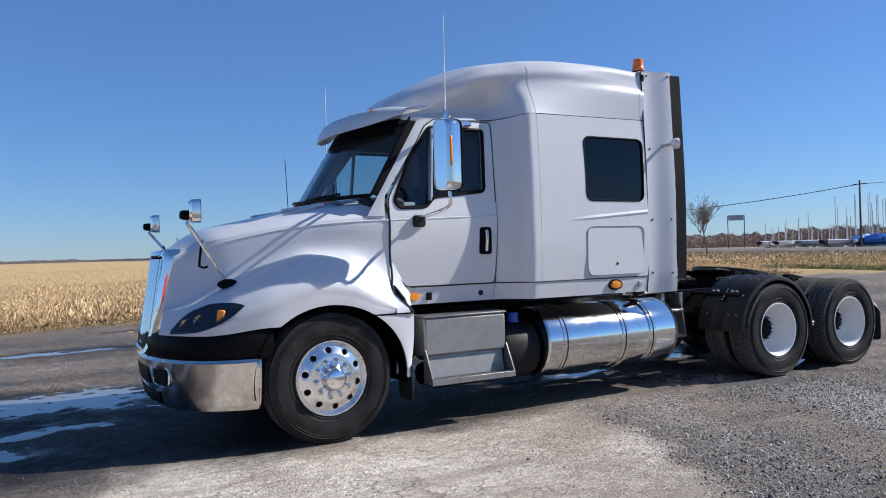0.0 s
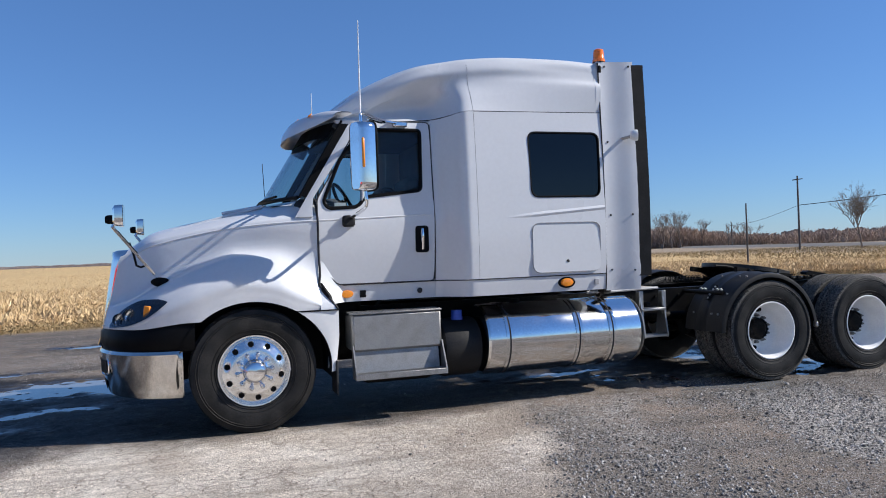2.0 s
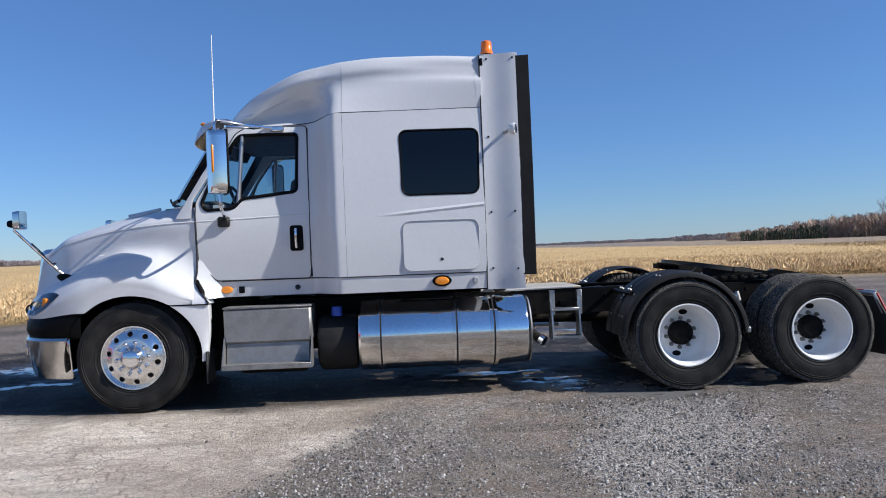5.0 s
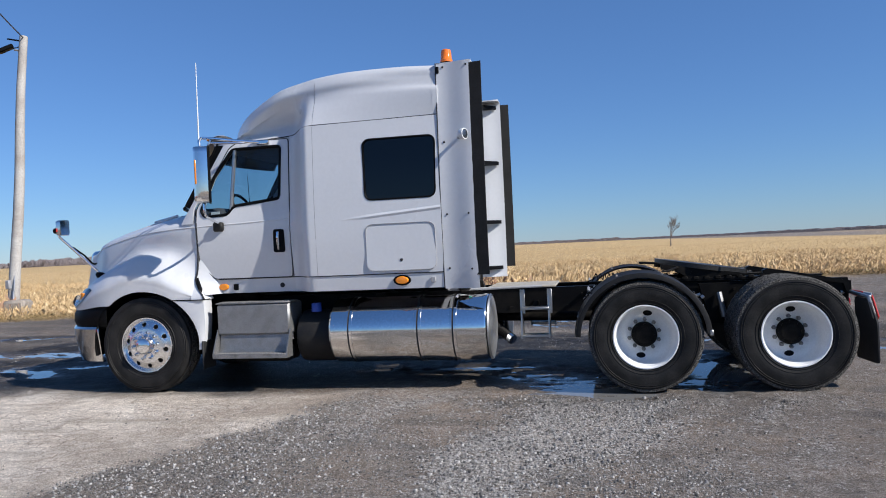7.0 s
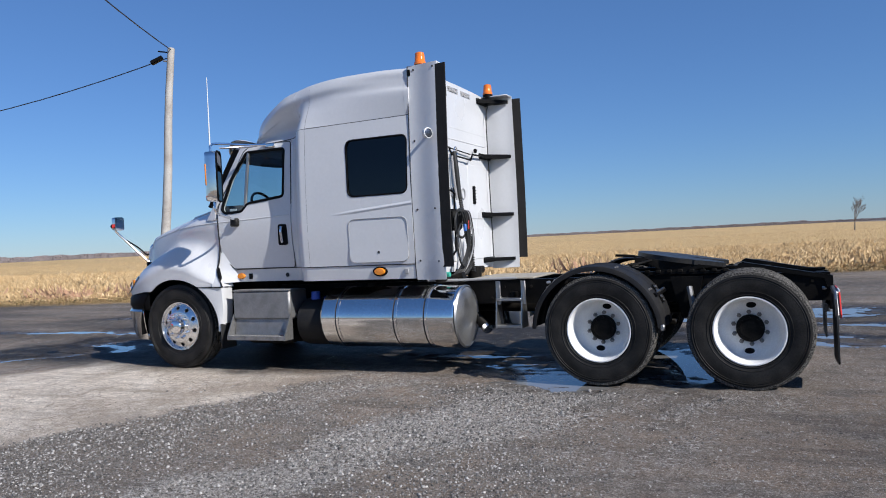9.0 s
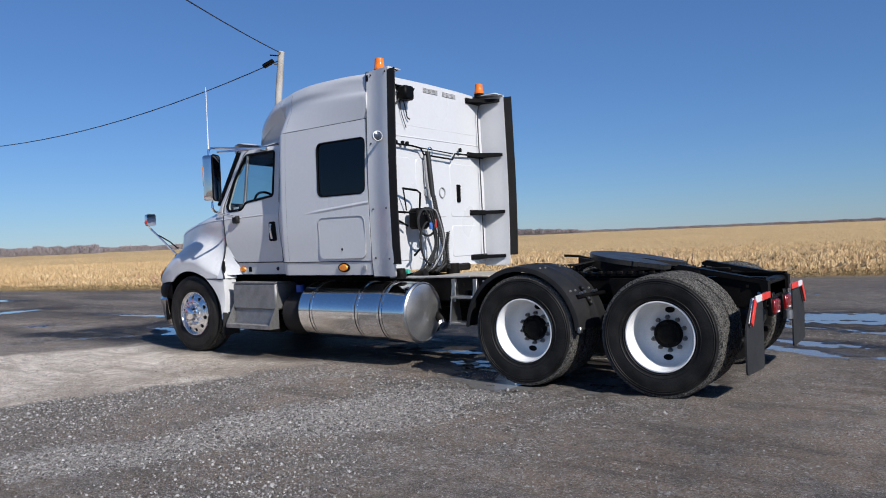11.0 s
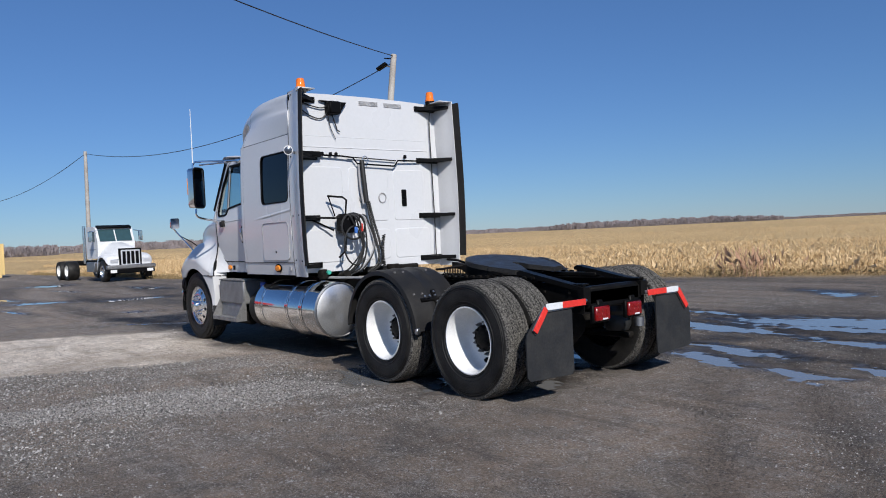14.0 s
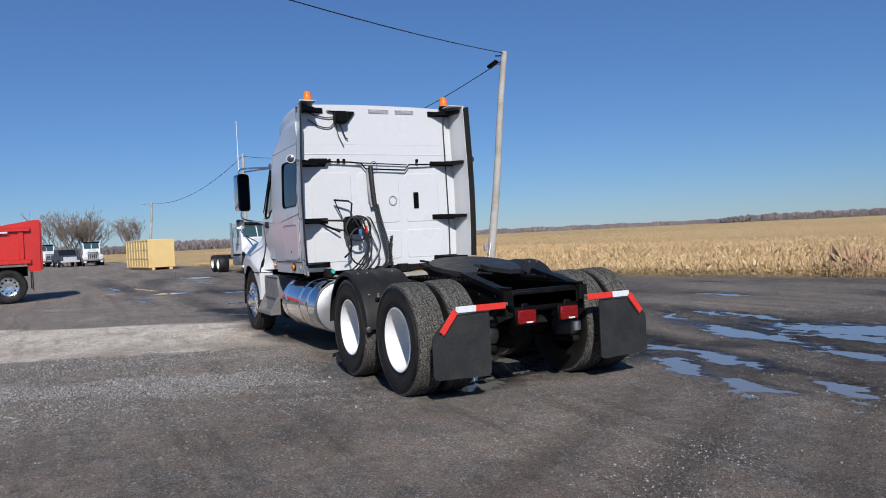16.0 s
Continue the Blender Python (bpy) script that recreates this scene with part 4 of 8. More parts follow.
part("spring_hose", Shape().tube([(3.56 + 0.02 * math.cos(a), 0.075 - 0.03 * math.sin(a / 45) + 0.02 * math.sin(a), 1.48 - 0.0032 * a) for a in np.linspace(0, 140, 640)], 0.0065, 5), HOSE, rear, "coiled black electric line")
part("hose_hook", Shape().tube([(3.47, -0.10 + 0.045 * math.cos(a), 2.44 + 0.06 * math.sin(a)) for a in np.linspace(0, 2 * math.pi, 20)], 0.006, 6), CHROME, rear)
frame_arm = Shape().tube([(3.44, -0.98, 1.73), (3.55, -0.75, 1.715), (3.60, -0.52, 1.70), (3.60, -0.49, 1.93), (3.58, -0.53, 1.965), (3.52, -0.71, 1.985)], 0.013, 8)
frame_arm.tube([(3.44, -0.90, 1.70), (3.52, -0.64, 1.56)], 0.012, 8)
frame_arm.tube([(3.52, -0.70, 1.985), (3.46, -0.58, 1.74)], 0.008, 6)
frame_arm.tube([(3.60, -0.50, 1.70), (3.61, -0.54, 1.30), (3.58, -0.62, 1.22)], 0.013, 8)
part("gladhand_arm", frame_arm, BLACK_PLASTIC, rear, "black bent tube hose holder")
part("gladhand_box", Shape().box((3.56, -0.48, 1.64), (0.16, 0.22, 0.24), 0.03), BLACK_PLASTIC, rear, "black coupling holder")
for k, (m_, y, rr) in enumerate(((HOSE, -0.36, 0.011), (HOSE, -0.42, 0.012), (HOSE, -0.46, 0.012), (HOSE, -0.30, 0.011), (PLATE_GREY, -0.33, 0.009), (HOSE, -0.52, 0.011))):
    part("air_hose", Shape().tube([(3.62, y - 0.06, 1.66), (3.66, y, 1.74), (3.68, y + 0.06, 1.66), (3.66, y + 0.10 + 0.02 * k, 1.35), (3.62, y + 0.04, 1.10), (3.56, y - 0.10, 1.01), (3.5, y - 0.2 + 0.03 * k, 0.99)], rr, 7, 7), m_, rear, "looped air hose")
part("hose_fitting", Shape().box((3.68, -0.42, 1.55), (0.03, 0.04, 0.08), 0.012), HOSE_BLUE, rear)
part("hose_loop", Shape().tube([(3.64, -0.43 + 0.17 * math.cos(a), 1.60 + 0.16 * math.sin(a)) for a in np.linspace(0, 6.4, 30)], 0.014, 7), HOSE, rear, "coiled black air hose")
part("hose_loop", Shape().tube([(3.65, -0.42 + 0.16 * math.cos(a), 1.36 + 0.24 * math.sin(a)) for a in np.linspace(0.4, 5.6, 30)], 0.011, 7), HOSE, rear, "coiled black air hose")
part("hose_fitting", Shape().box((3.67, -0.33, 1.58), (0.04, 0.03, 0.10), 0.010), HOSE_RED, rear)
part("valve_block", Shape().box((3.55, -0.84, 1.03), (0.12, 0.11, 0.12), 0.03), GREASE, rear)
part("valve_cap", Shape().cyl((3.60, -0.80, 1.05), (3.64, -0.80, 1.05), 0.03, 0.025, 10), HOSE_GREEN, rear, "green plastic cap")
part("valve_block", Shape().cyl((3.6, -0.60, 0.98), (3.72, -0.60, 1.02), 0.06, 0.05, 14), GREASE, rear)
part("cab_mount", Shape().box((3.40, 0.28, 1.03), (0.12, 0.85, 0.09), 0.03), GREASE, rear)
part("cab_mount", Shape().cyl((3.5, 0.24, 0.94), (3.5, 0.24, 1.09), 0.085, 0.08, 16), GREASE, rear)


# mirrors
for s in (-1, 1):
    mir = Shape()
    toe = pose(0.93, s * 1.385, 0, 0, 0, -27 * s)  # the glass is turned towards the driver
    face = toe.to_3x3() @ Vector((0.004, 0, 0))
    loops = []
    for dx, k in ((-0.088, 0.50), (-0.080, 0.74), (-0.058, 0.91), (-0.01, 1.0), (0.045, 1.0), (0.06, 0.97)):
        lp = round_poly([(-0.107, -0.285), (0.107, -0.285), (0.107, 0.285), (-0.107, 0.285)], 0.06, 5)
        loops.append([tuple(toe @ Vector((dx, p.x * k, 2.275 + p.y * (0.93 + 0.07 * k)))) for p in lp])
    mir.grid(loops, True)
    mir.add(loops[0], [tuple(range(len(loops[0])))])
    mo = part("mirror", mir, CHROME, truck, "tall chrome door mirror", smooth=60)
    lp = loops[-1]
    part("mirror_marker", Shape().tube([tuple(toe @ Vector((-0.066, s * 0.083, z))) for z in (2.17, 2.18, 2.41, 2.42)], [0.006, 0.014, 0.014, 0.006], 8), AMBER, mo, "amber marker strip")
    part("mirror_rim", Shape().tube(list(lp) + [lp[0]], 0.011, 6), BLACK_PLASTIC, mo)
    part("mirror_glass", Shape().add([(x + face.x, y + face.y, z) for x, y, z in lp], [tuple(range(len(lp)))]), MIRROR_GLASS, mo)
    part("mirror_back", Shape().add([(x - face.x, y - face.y, z) for x, y, z in lp], [tuple(range(len(lp)))]), BLACK_PLASTIC, mo)
    upper = Shape().tube([(0.915, s * 1.41, 2.56), (0.915, s * 1.40, 2.63), (0.95, s * 1.33, 2.655), (1.15, s * 1.05, 2.65), (1.38, s * 0.90, 2.64)], 0.014, 8, 4)
    part("mirror_arm", upper, CHROME, mo, "chrome bracket tube")
    part("mirror_brace", Shape().tube([(0.99, s * 1.34, 2.60), (1.18, s * 1.02, 2.63), (1.30, s * 0.90, 2.66)], 0.012, 8), CHROME, mo)
    part("arm_foot", Shape().box((1.38, s * 0.91, 2.635), (0.14, 0.05, 0.05), 0.015), CHROME, mo)
    lower = Shape().tube([(0.935, s * 1.40, 1.98), (0.94, s * 1.38, 1.86), (0.90, s * 1.10, 1.80), (0.87, s * 0.98, 1.78)], 0.015, 8, 4)
    part("mirror_arm", lower, CHROME, mo, "chrome bracket tube")
    part("arm_foot", Shape().box((0.86, s * 0.985, 1.755), (0.11, 0.07, 0.10), 0.02), FENDER_BLACK, mo)
    part("antenna", Shape().tube([(0.91, s * 1.405, 2.58), (0.913, s * 1.405, 3.0), (0.916, s * 1.406, 3.41)], [0.009, 0.006, 0.004], 6), LAMP_WHITE, mo, "thin white whip antenna")
    hm = Shape()
    loops = []
    for dx, k in ((-0.045, 0.7), (-0.03, 0.95), (0.0, 1.0), (0.03, 1.0)):
        lp = round_poly([(-0.07, -0.085), (0.07, -0.085), (0.07, 0.085), (-0.07, 0.085)], 0.03, 4)
        loops.append([(-1.002 + dx, s * 1.045 + p.x * k, 1.836 + p.y * k) for p in lp])
    hm.grid(loops, True)
    hm.add(loops[0], [tuple(range(len(loops[0])))])
    hmo = part("hood_mirror", hm, CHROME, truck, "small square mirror on a chrome hood post")
    part("mirror_glass", Shape().add([(-0.968, y, z) for x, y, z in loops[-1]], [tuple(range(len(loops[-1])))]), SILVER, hmo)
    post = Shape().tube([(-1.02, s * 1.045, 1.82), (-1.055, s * 1.04, 1.745), (-1.02, s * 1.02, 1.70), (-0.735, s * 0.80, 1.31)], 0.014, 8)
    part("post_brace", Shape().tube([(-0.94, s * 0.965, 1.615), (-0.925, s * 0.80, 1.52), (-0.915, s * 0.69, 1.43), (-0.88, s * 0.69, 1.415), (-0.85, s * 0.70, 1.425)], 0.010, 6), BLACK_PLASTIC, hmo, "black brace rod")
    part("mirror_knob", Shape().lathe([(0.0, -0.045), (0.028, -0.04), (0.036, -0.015), (0.036, 0.015), (0.028, 0.035), (0.0, 0.04)], 16, pose(-1.065, s * 1.045, 1.806, 0, 0, -90)), BLACK_PLASTIC, hmo, "black swivel knob")
    part("mirror_post", post, CHROME, hmo)
    part("post_foot", Shape().lathe([(0.0, 0.05), (0.03, 0.045), (0.055, 0.015), (0.065, 0.0)], 16, pose(-0.725, s * 0.785, 1.285) @ Matrix.Diagonal((1.2, s, 0.8, 1)) @ pose(0, 0, 0, -40, 0, 0)), BLACK_PLASTIC, hmo)
part("cb_antenna", Shape().tube([(0.30, 0.93, 1.98), (0.28, 0.93, 2.5)], 0.004, 5), GAP, truck, "short thin antenna on the far side")


# ---- wheels ----
def tyre_mesh(name, lugs):
    """A tyre about the y axis, its outer face towards -y: sidewalls, ribs and, with lugs, notched shoulders."""
    prof = [(0.288, 0.098), (0.300, 0.118), (0.335, 0.132), (0.385, 0.141), (0.44, 0.142), (0.470, 0.137), (0.488, 0.134)]
    tread = [(0.512, 0.128, 1), (0.521, 0.105, 1), (0.522, 0.072, 1), (0.512, 0.069, 0), (0.512, 0.060, 0), (0.523, 0.057, 1),
             (0.524, 0.022, 1), (0.513, 0.019, 0), (0.513, 0.010, 0), (0.524, 0.007, 1)]
    left = [(r, -h, 0) for r, h in prof] + [(r, -h, k) for r, h, k in tread]
    right = [(r, -h, k) for r, h, k in reversed(left)]
    full_ = left + right
    n = 160
    rows = []
    for i, (r, h, k) in enumerate(full_):
        row = []
        for j in range(n):
            a = 2 * math.pi * (j + (0.5 if k and abs(h) < 0.06 else 0.0)) / n
            rr = r
            if k and lugs:
                ph = (j + int(abs(h) * 60)) % 4
                rr -= 0.006 if ph == 0 else (0.002 if ph == 2 else 0.0)
            elif k:
                rr -= 0.004 if j % 6 == 0 else 0.0
            row.append((rr * math.sin(a), h, rr * math.cos(a)))
        rows.append(row)
    s = Shape().grid(rows, True)
    me = s.mesh(name, [TYRE, TREAD], 28)
    for p in me.polygons:
        c = p.center
        p.material_index = 1 if math.hypot(c.x, c.z) > (0.495 if lugs else 0.517) else 0
    return me


tyre_rib, tyre_lug = tyre_mesh("steer_tyre", False), tyre_mesh("drive_tyre", True)
line = Shape()
for r in (0.315, 0.345, 0.452, 0.470):
    line.lathe([(r - 0.004, -0.1285 - 0.012 * min(1, (r - 0.31) / 0.07) + 0.002), (r, -0.132 - 0.012 * min(1, (r - 0.31) / 0.07)), (r + 0.004, -0.1285 - 0.012 * min(1, (r - 0.31) / 0.07) + 0.002)], 72)
tyre_marks = line.mesh("tyre_marks", TYRE, 40)

# polished front rim: dish, ten hand holes, ten nuts, hub cover
alu = Shape()
alu.lathe([(0.285, 0.10), (0.288, -0.112), (0.300, -0.118), (0.297, -0.127), (0.286, -0.126), (0.279, -0.112), (0.272, -0.10)], 72)
disc = [(0.274, -0.10), (0.262, -0.108), (0.25, -0.113)]
alu.lathe(disc, 72)
hole_r = 0.0255
sector = [(-0.07116, 0.198), (0.07116, 0.198), (0.07116, 0.25), (-0.07116, 0.25)]
circle = [(hole_r * math.cos(a), 0.224 + hole_r * 0.93 * math.sin(a)) for a in np.linspace(0, 2 * math.pi, 25)[:-1]]


def disc_point(u, r, k, deep=0.0):
    a = u / 0.2265 + 2 * math.pi * (k + 0.5) / 10
    return r * math.sin(a), -0.113 - 0.023 * (0.25 - r) / 0.052 + deep, r * math.cos(a)


holes = ring(sector, circle, 3)
for k in range(10):
    alu.grid([[disc_point(p.x, p.y, k, 0.022) for p in holes[0]]] + [[disc_point(p.x, p.y, k, 0.003 if n_ == 0 else 0.0) for p in r] for n_, r in enumerate(holes)], True)
alu.lathe([(0.198, -0.136), (0.185, -0.142), (0.17, -0.142), (0.15, -0.145), (0.115, -0.147), (0.11, -0.15)], 72)
front_rim = alu.mesh("front_rim", WHEEL_ALU, 40)
# dark ring behind the hand holes, its colour standing in for their shade
hole_me = Shape().lathe([(0.19, -0.098), (0.26, -0.088)], 40).mesh("wheel_shade", GREASE, 40)
nut_me = Shape().lathe([(0.0, -0.052), (0.007, -0.051), (0.013, -0.042), (0.015, -0.03), (0.0165, -0.012), (0.021, -0.008), (0.021, 0.0)], 14).mesh("nut_cover", CHROME, 40)
cover_me = Shape().lathe([(0.0, -0.085), (0.06, -0.083), (0.078, -0.075), (0.086, -0.06), (0.09, -0.03), (0.10, -0.012), (0.112, -0.008), (0.118, 0.0)], 40).mesh("hub_cover", CHROME, 40)

# white steel rear rim, deep dish
steel = Shape()
steel.lathe([(0.284, 0.12), (0.287, -0.108), (0.298, -0.116), (0.300, -0.126), (0.290, -0.128), (0.281, -0.118), (0.274, -0.09), (0.265, -0.05), (0.262, 0.06), (0.25, 0.095), (0.225, 0.112), (0.19, 0.118), (0.13, 0.118), (0.10, 0.118)], 64)
rear_rim = steel.mesh("rear_rim", RIM_WHITE, 40)
hub_sh = Shape()
hub_sh.lathe([(0.0, 0.040), (0.06, 0.040), (0.075, 0.044), (0.085, 0.055), (0.112, 0.058), (0.118, 0.068), (0.12, 0.118)], 32)
for k in range(8):
    a = 2 * math.pi * k / 8
    hub_sh.cyl((0.097 * math.sin(a), 0.042, 0.097 * math.cos(a)), (0.097 * math.sin(a), 0.064, 0.097 * math.cos(a)), 0.013, n=8)
hub_me = hub_sh.mesh("axle_hub", GREASE, 40)
lug_sh = Shape().cyl((0, 0.0, 0), (0, -0.032, 0), 0.021, 0.018, 6).cyl((0, -0.03, 0), (0, -0.055, 0), 0.010, 0.009, 8)
lug_me = lug_sh.mesh("lug_nut", LUG_STEEL, 30)
oval_me = Shape().lathe([(0.0, 0.0), (0.034, -0.001), (0.04, -0.004), (0.043, 0.002)], 20).mesh("hand_hole", BLACK_PLASTIC, 40)


def front_wheel(x, y, z, s, turn):
    """s: -1 on the driver's side, 1 on the other."""
    m = pose(x, y, z, 0, 0, turn) @ (pose(0, 0, 0, 0, 12, 0) if s < 0 else pose(0, 0, 0, 0, 0, 180))
    wh = part("front_wheel", front_rim, WHEEL_ALU, truck, "polished aluminium front wheel", m=m)
    part("tyre", tyre_rib, TYRE, wh, "black ribbed steer tyre")
    part("tyre_lettering", tyre_marks, TYRE, wh)
    for k in range(10):
        b = 2 * math.pi * k / 10
        part("nut_cover", nut_me, None, wh, m=pose(0.1425 * math.sin(b), -0.144, 0.1425 * math.cos(b)))
    part("wheel_shade_ring", hole_me, None, wh)
    part("hub_cover", cover_me, None, wh, "chrome domed hub cover", m=pose(0, -0.142, 0))
    return wh


def dual_wheel(x, z, s, turn):
    """A rear pair: a white outer wheel and a black inner one."""
    base = pose(x, s * 1.068, z) @ (pose(0, 0, 0, 0, turn, 0) if s < 0 else pose(0, 0, 0, 0, turn, 180))
    wh = part("rear_wheel", rear_rim, RIM_WHITE, truck, "white steel dual wheel with a black hub", m=base)
    part("tyre", tyre_lug, TYRE, wh, "black lugged drive tyre")
    part("tyre_lettering", tyre_marks, TYRE, wh)
    part("inner_tyre", tyre_lug, TYRE, wh, "black inner dual tyre", m=pose(0, 0.335, 0, 0, 7, 0))
    part("axle_hub", hub_me, None, wh, "black greasy axle hub")
    for k in range(10):
        a = 2 * math.pi * k / 10
        part("lug_nut", lug_me, None, wh, m=pose(0.1425 * math.sin(a), 0.117, 0.1425 * math.cos(a)))
    for k in range(2):
        a = math.pi * k
        part("hand_hole", oval_me, None, wh, m=pose(0.205 * math.sin(a + 0.12), 0.110, 0.205 * math.cos(a + 0.12)) @ Matrix.Diagonal((1, 1, 0.62, 1)))
    return wh


for s in (-1, 1):
    front_wheel(0.0, s * 0.955, 0.515, s, 1.5)
    dual_wheel(5.225, 0.512, s, 4)
    dual_wheel(6.525, 0.512, s, -3)

# ---- chassis ----
for s in (-1, 1):
    railp = Shape().prism([(s * 0.43, 0.70), (s * 0.35, 0.70), (s * 0.35, 0.712), (s * 0.42, 0.712), (s * 0.42, 0.948), (s * 0.35, 0.948), (s * 0.35, 0.96), (s * 0.43, 0.96)], "x", -0.9, 7.2)
    fr = part("frame_rail", railp, FRAME_BLACK, truck, "black steel frame rail")
    for k in range(22):
        part("bolt", Shape().cyl((3.9 + 0.15 * k, s * 0.43, 0.76 + 0.12 * (k % 2)), (3.9 + 0.15 * k, s * 0.447, 0.76 + 0.12 * (k % 2)), 0.014, n=6), GREASE, fr)
for x, w_ in ((1.0, 0.1), (2.4, 0.12), (3.6, 0.1), (4.75, 0.1), (5.95, 0.16), (7.15, 0.10)):
    part("crossmember", Shape().box((x, 0, 0.83), (w_, 0.72, 0.2), 0.02), FRAME_BLACK, truck)
part("transmission", Shape().box((1.9, 0, 0.72), (1.3, 0.55, 0.5), 0.12), GREASE, truck)
part("drive_shaft", Shape().cyl((2.5, 0, 0.66), (5.2, 0, 0.6), 0.06, n=14), GREASE, truck)
part("drive_shaft", Shape().cyl((5.4, 0, 0.6), (6.4, 0, 0.58), 0.05, n=12), GREASE, truck)
part("deck_plate", Shape().box((4.02, -0.02, 0.972), (0.72, 0.86, 0.02), 0.005), DECK, truck, "dusty tan deck plate behind the cab")
part("front_axle", Shape().cyl((0, -0.9, 0.46), (0, 0.9, 0.46), 0.06, n=12), GREASE, truck)
for x in (5.225, 6.525):
    ax = Shape().cyl((x, -0.95, 0.515), (x, 0.95, 0.515), 0.085, n=16)
    ax.lathe([(0.0, -0.24), (0.12, -0.22), (0.22, -0.10), (0.23, 0.05), (0.16, 0.20), (0.0, 0.24)], 20, pose(x, 0, 0.53, 0, 0, 90))
    part("drive_axle", ax, GREASE, truck, "greasy black drive axle")
    for s in (-1, 1):
        bag = Shape().lathe([(0.0, 0.0), (0.11, 0.0), (0.135, 0.05), (0.135, 0.12), (0.115, 0.15), (0.135, 0.19), (0.12, 0.25), (0.0, 0.26)], 22, pose(x + 0.33, s * 0.46, 0.44) @ pose(0, 0, 0, 90, 0, 0))
        part("air_spring", bag, HOSE, truck, "black rubber air spring")
        part("spring_arm", Shape().box((x + 0.12, s * 0.46, 0.40), (0.75, 0.09, 0.06), 0.015), GREASE, truck)
        part("shock_absorber", Shape().cyl((x - 0.10, s * 0.50, 0.42), (x - 0.22, s * 0.47, 0.86), 0.03, n=12), GREASE, truck)
        part("brake_chamber", Shape().lathe([(0, -0.09), (0.075, -0.08), (0.085, 0.0), (0.075, 0.09), (0, 0.1)], 18, pose(x - 0.28, s * 0.55, 0.62, 0, 0, 70)), GREASE, truck)
# suspension hangers between the axles
for s in (-1, 1):
    part("hanger", Shape().prism([(5.80, 0.95), (6.10, 0.95), (6.02, 0.55), (5.90, 0.55)], "y", s * 0.45, s * 0.52), FRAME_BLACK, truck)
    part("torque_rod", Shape().tube([(5.98, s * 0.56, 0.86), (6.02, s * 0.60, 0.62)], 0.03, 8), BRUSHED, truck)

# fuel tank, black canister, step box
for s in (-1, 1):
    tk = Shape().lathe([(0.0, 3.75), (0.22, 3.748), (0.30, 3.738), (0.325, 3.72), (0.335, 3.70), (0.335, 2.12), (0.322, 2.10), (0.0, 2.09)], 56, pose(0, s * 0.795, 0.603, 0, 0, -90))
    tank = part("fuel_tank", tk, POLISHED, truck, "polished aluminium cylindrical fuel tank", smooth=30)
    part("tank_end", Shape().lathe([(0.0, 3.785), (0.10, 3.782), (0.20, 3.772), (0.28, 3.757), (0.308, 3.748)], 40, pose(0, s * 0.795, 0.603, 0, 0, -90)), TANK_END, tank, "satin domed tank end")
    part("tank_end_ring", Shape().lathe([(0.30, 3.741), (0.318, 3.752), (0.334, 3.735)], 48, pose(0, s * 0.795, 0.603, 0, 0, -90)), BRUSHED, tank)
    for x in (2.31, 3.03, 3.39):
        for dx in (-0.022, 0.022):
            part("tank_strap", Shape().lathe([(0.335, x + dx - 0.016), (0.343, x + dx - 0.014), (0.343, x + dx + 0.014), (0.335, x + dx + 0.016)], 56, pose(0, s * 0.795, 0.603, 0, 0, -90)), POLISHED, tank, "polished strap")
        part("strap_rubber", Shape().lathe([(0.337, x - 0.026), (0.339, x - 0.024), (0.339, x + 0.024), (0.337, x + 0.026)], 56, pose(0, s * 0.795, 0.603, 0, 0, -90)), GAP, tank)
    part("filler_cap", Shape().cyl((2.55, s * 0.70, 0.92), (2.55, s * 0.70, 0.97), 0.05, n=16), GREASE, tank)
    part("tank_bracket", Shape().box((2.95, s * 0.47, 0.55), (1.5, 0.06, 0.40), 0.02), FRAME_BLACK, tank)
    can = Shape().lathe([(0.0, 1.70), (0.24, 1.70), (0.268, 1.72), (0.275, 1.75), (0.275, 2.04), (0.262, 2.07), (0.0, 2.08)], 36, pose(0, s * 0.76, 0.55, 0, 0, -90))
    cn = part("black_canister", can, FENDER_BLACK, truck, "black plastic reservoir ahead of the tank", smooth=35)
    part("reservoir_cap", Shape().cyl((1.88, s * 0.86, 0.81), (1.88, s * 0.86, 0.90), 0.055, 0.05, 16), BLUE_CAP, cn, "blue filler cap")
    bx = Shape().box((1.25, s * 0.895, 0.765), (0.82, 0.36, 0.33), 0.02)
    step = part("step_box", bx, STEP_BOX, truck, "brushed aluminium step and battery box")
    lid = Shape().box((1.25, s * 0.955, 0.935), (0.83, 0.25, 0.014), 0.004)
    for k in range(26):
        lid.box((0.87 + 0.031 * k, s * 0.985, 0.944), (0.016, 0.16, 0.008), 0.002)
    part("upper_tread", lid, STEP_ALU, step, "ribbed tread plate")
    face = Shape().prism([(s * 1.035, 0.60), (s * 1.047, 0.60), (s * 1.075, 0.415), (s * 1.063, 0.415)], "x", 0.86, 1.63)
    part("lower_panel", face, STEP_BOX, step)
    tread = Shape().box((1.25, s * 1.115, 0.40), (0.82, 0.16, 0.022), 0.005)
    for k in range(40):
        tread.box((0.86 + 0.02 * k, s * 1.12, 0.414), (0.011, 0.10, 0.010), 0.002)
    tread.box((1.25, s * 1.195, 0.395), (0.82, 0.012, 0.05), 0.004)
    part("lower_tread", tread, STEP_ALU, step, "serrated aluminium step")
    for x in (0.845, 1.66):
        part("step_bracket", Shape().prism([(s * 1.075, 0.66), (s * 1.20, 0.42), (s * 1.20, 0.37), (s * 1.04, 0.37), (s * 1.04, 0.62)], "x", x - 0.006, x + 0.006), STEP_ALU, step)
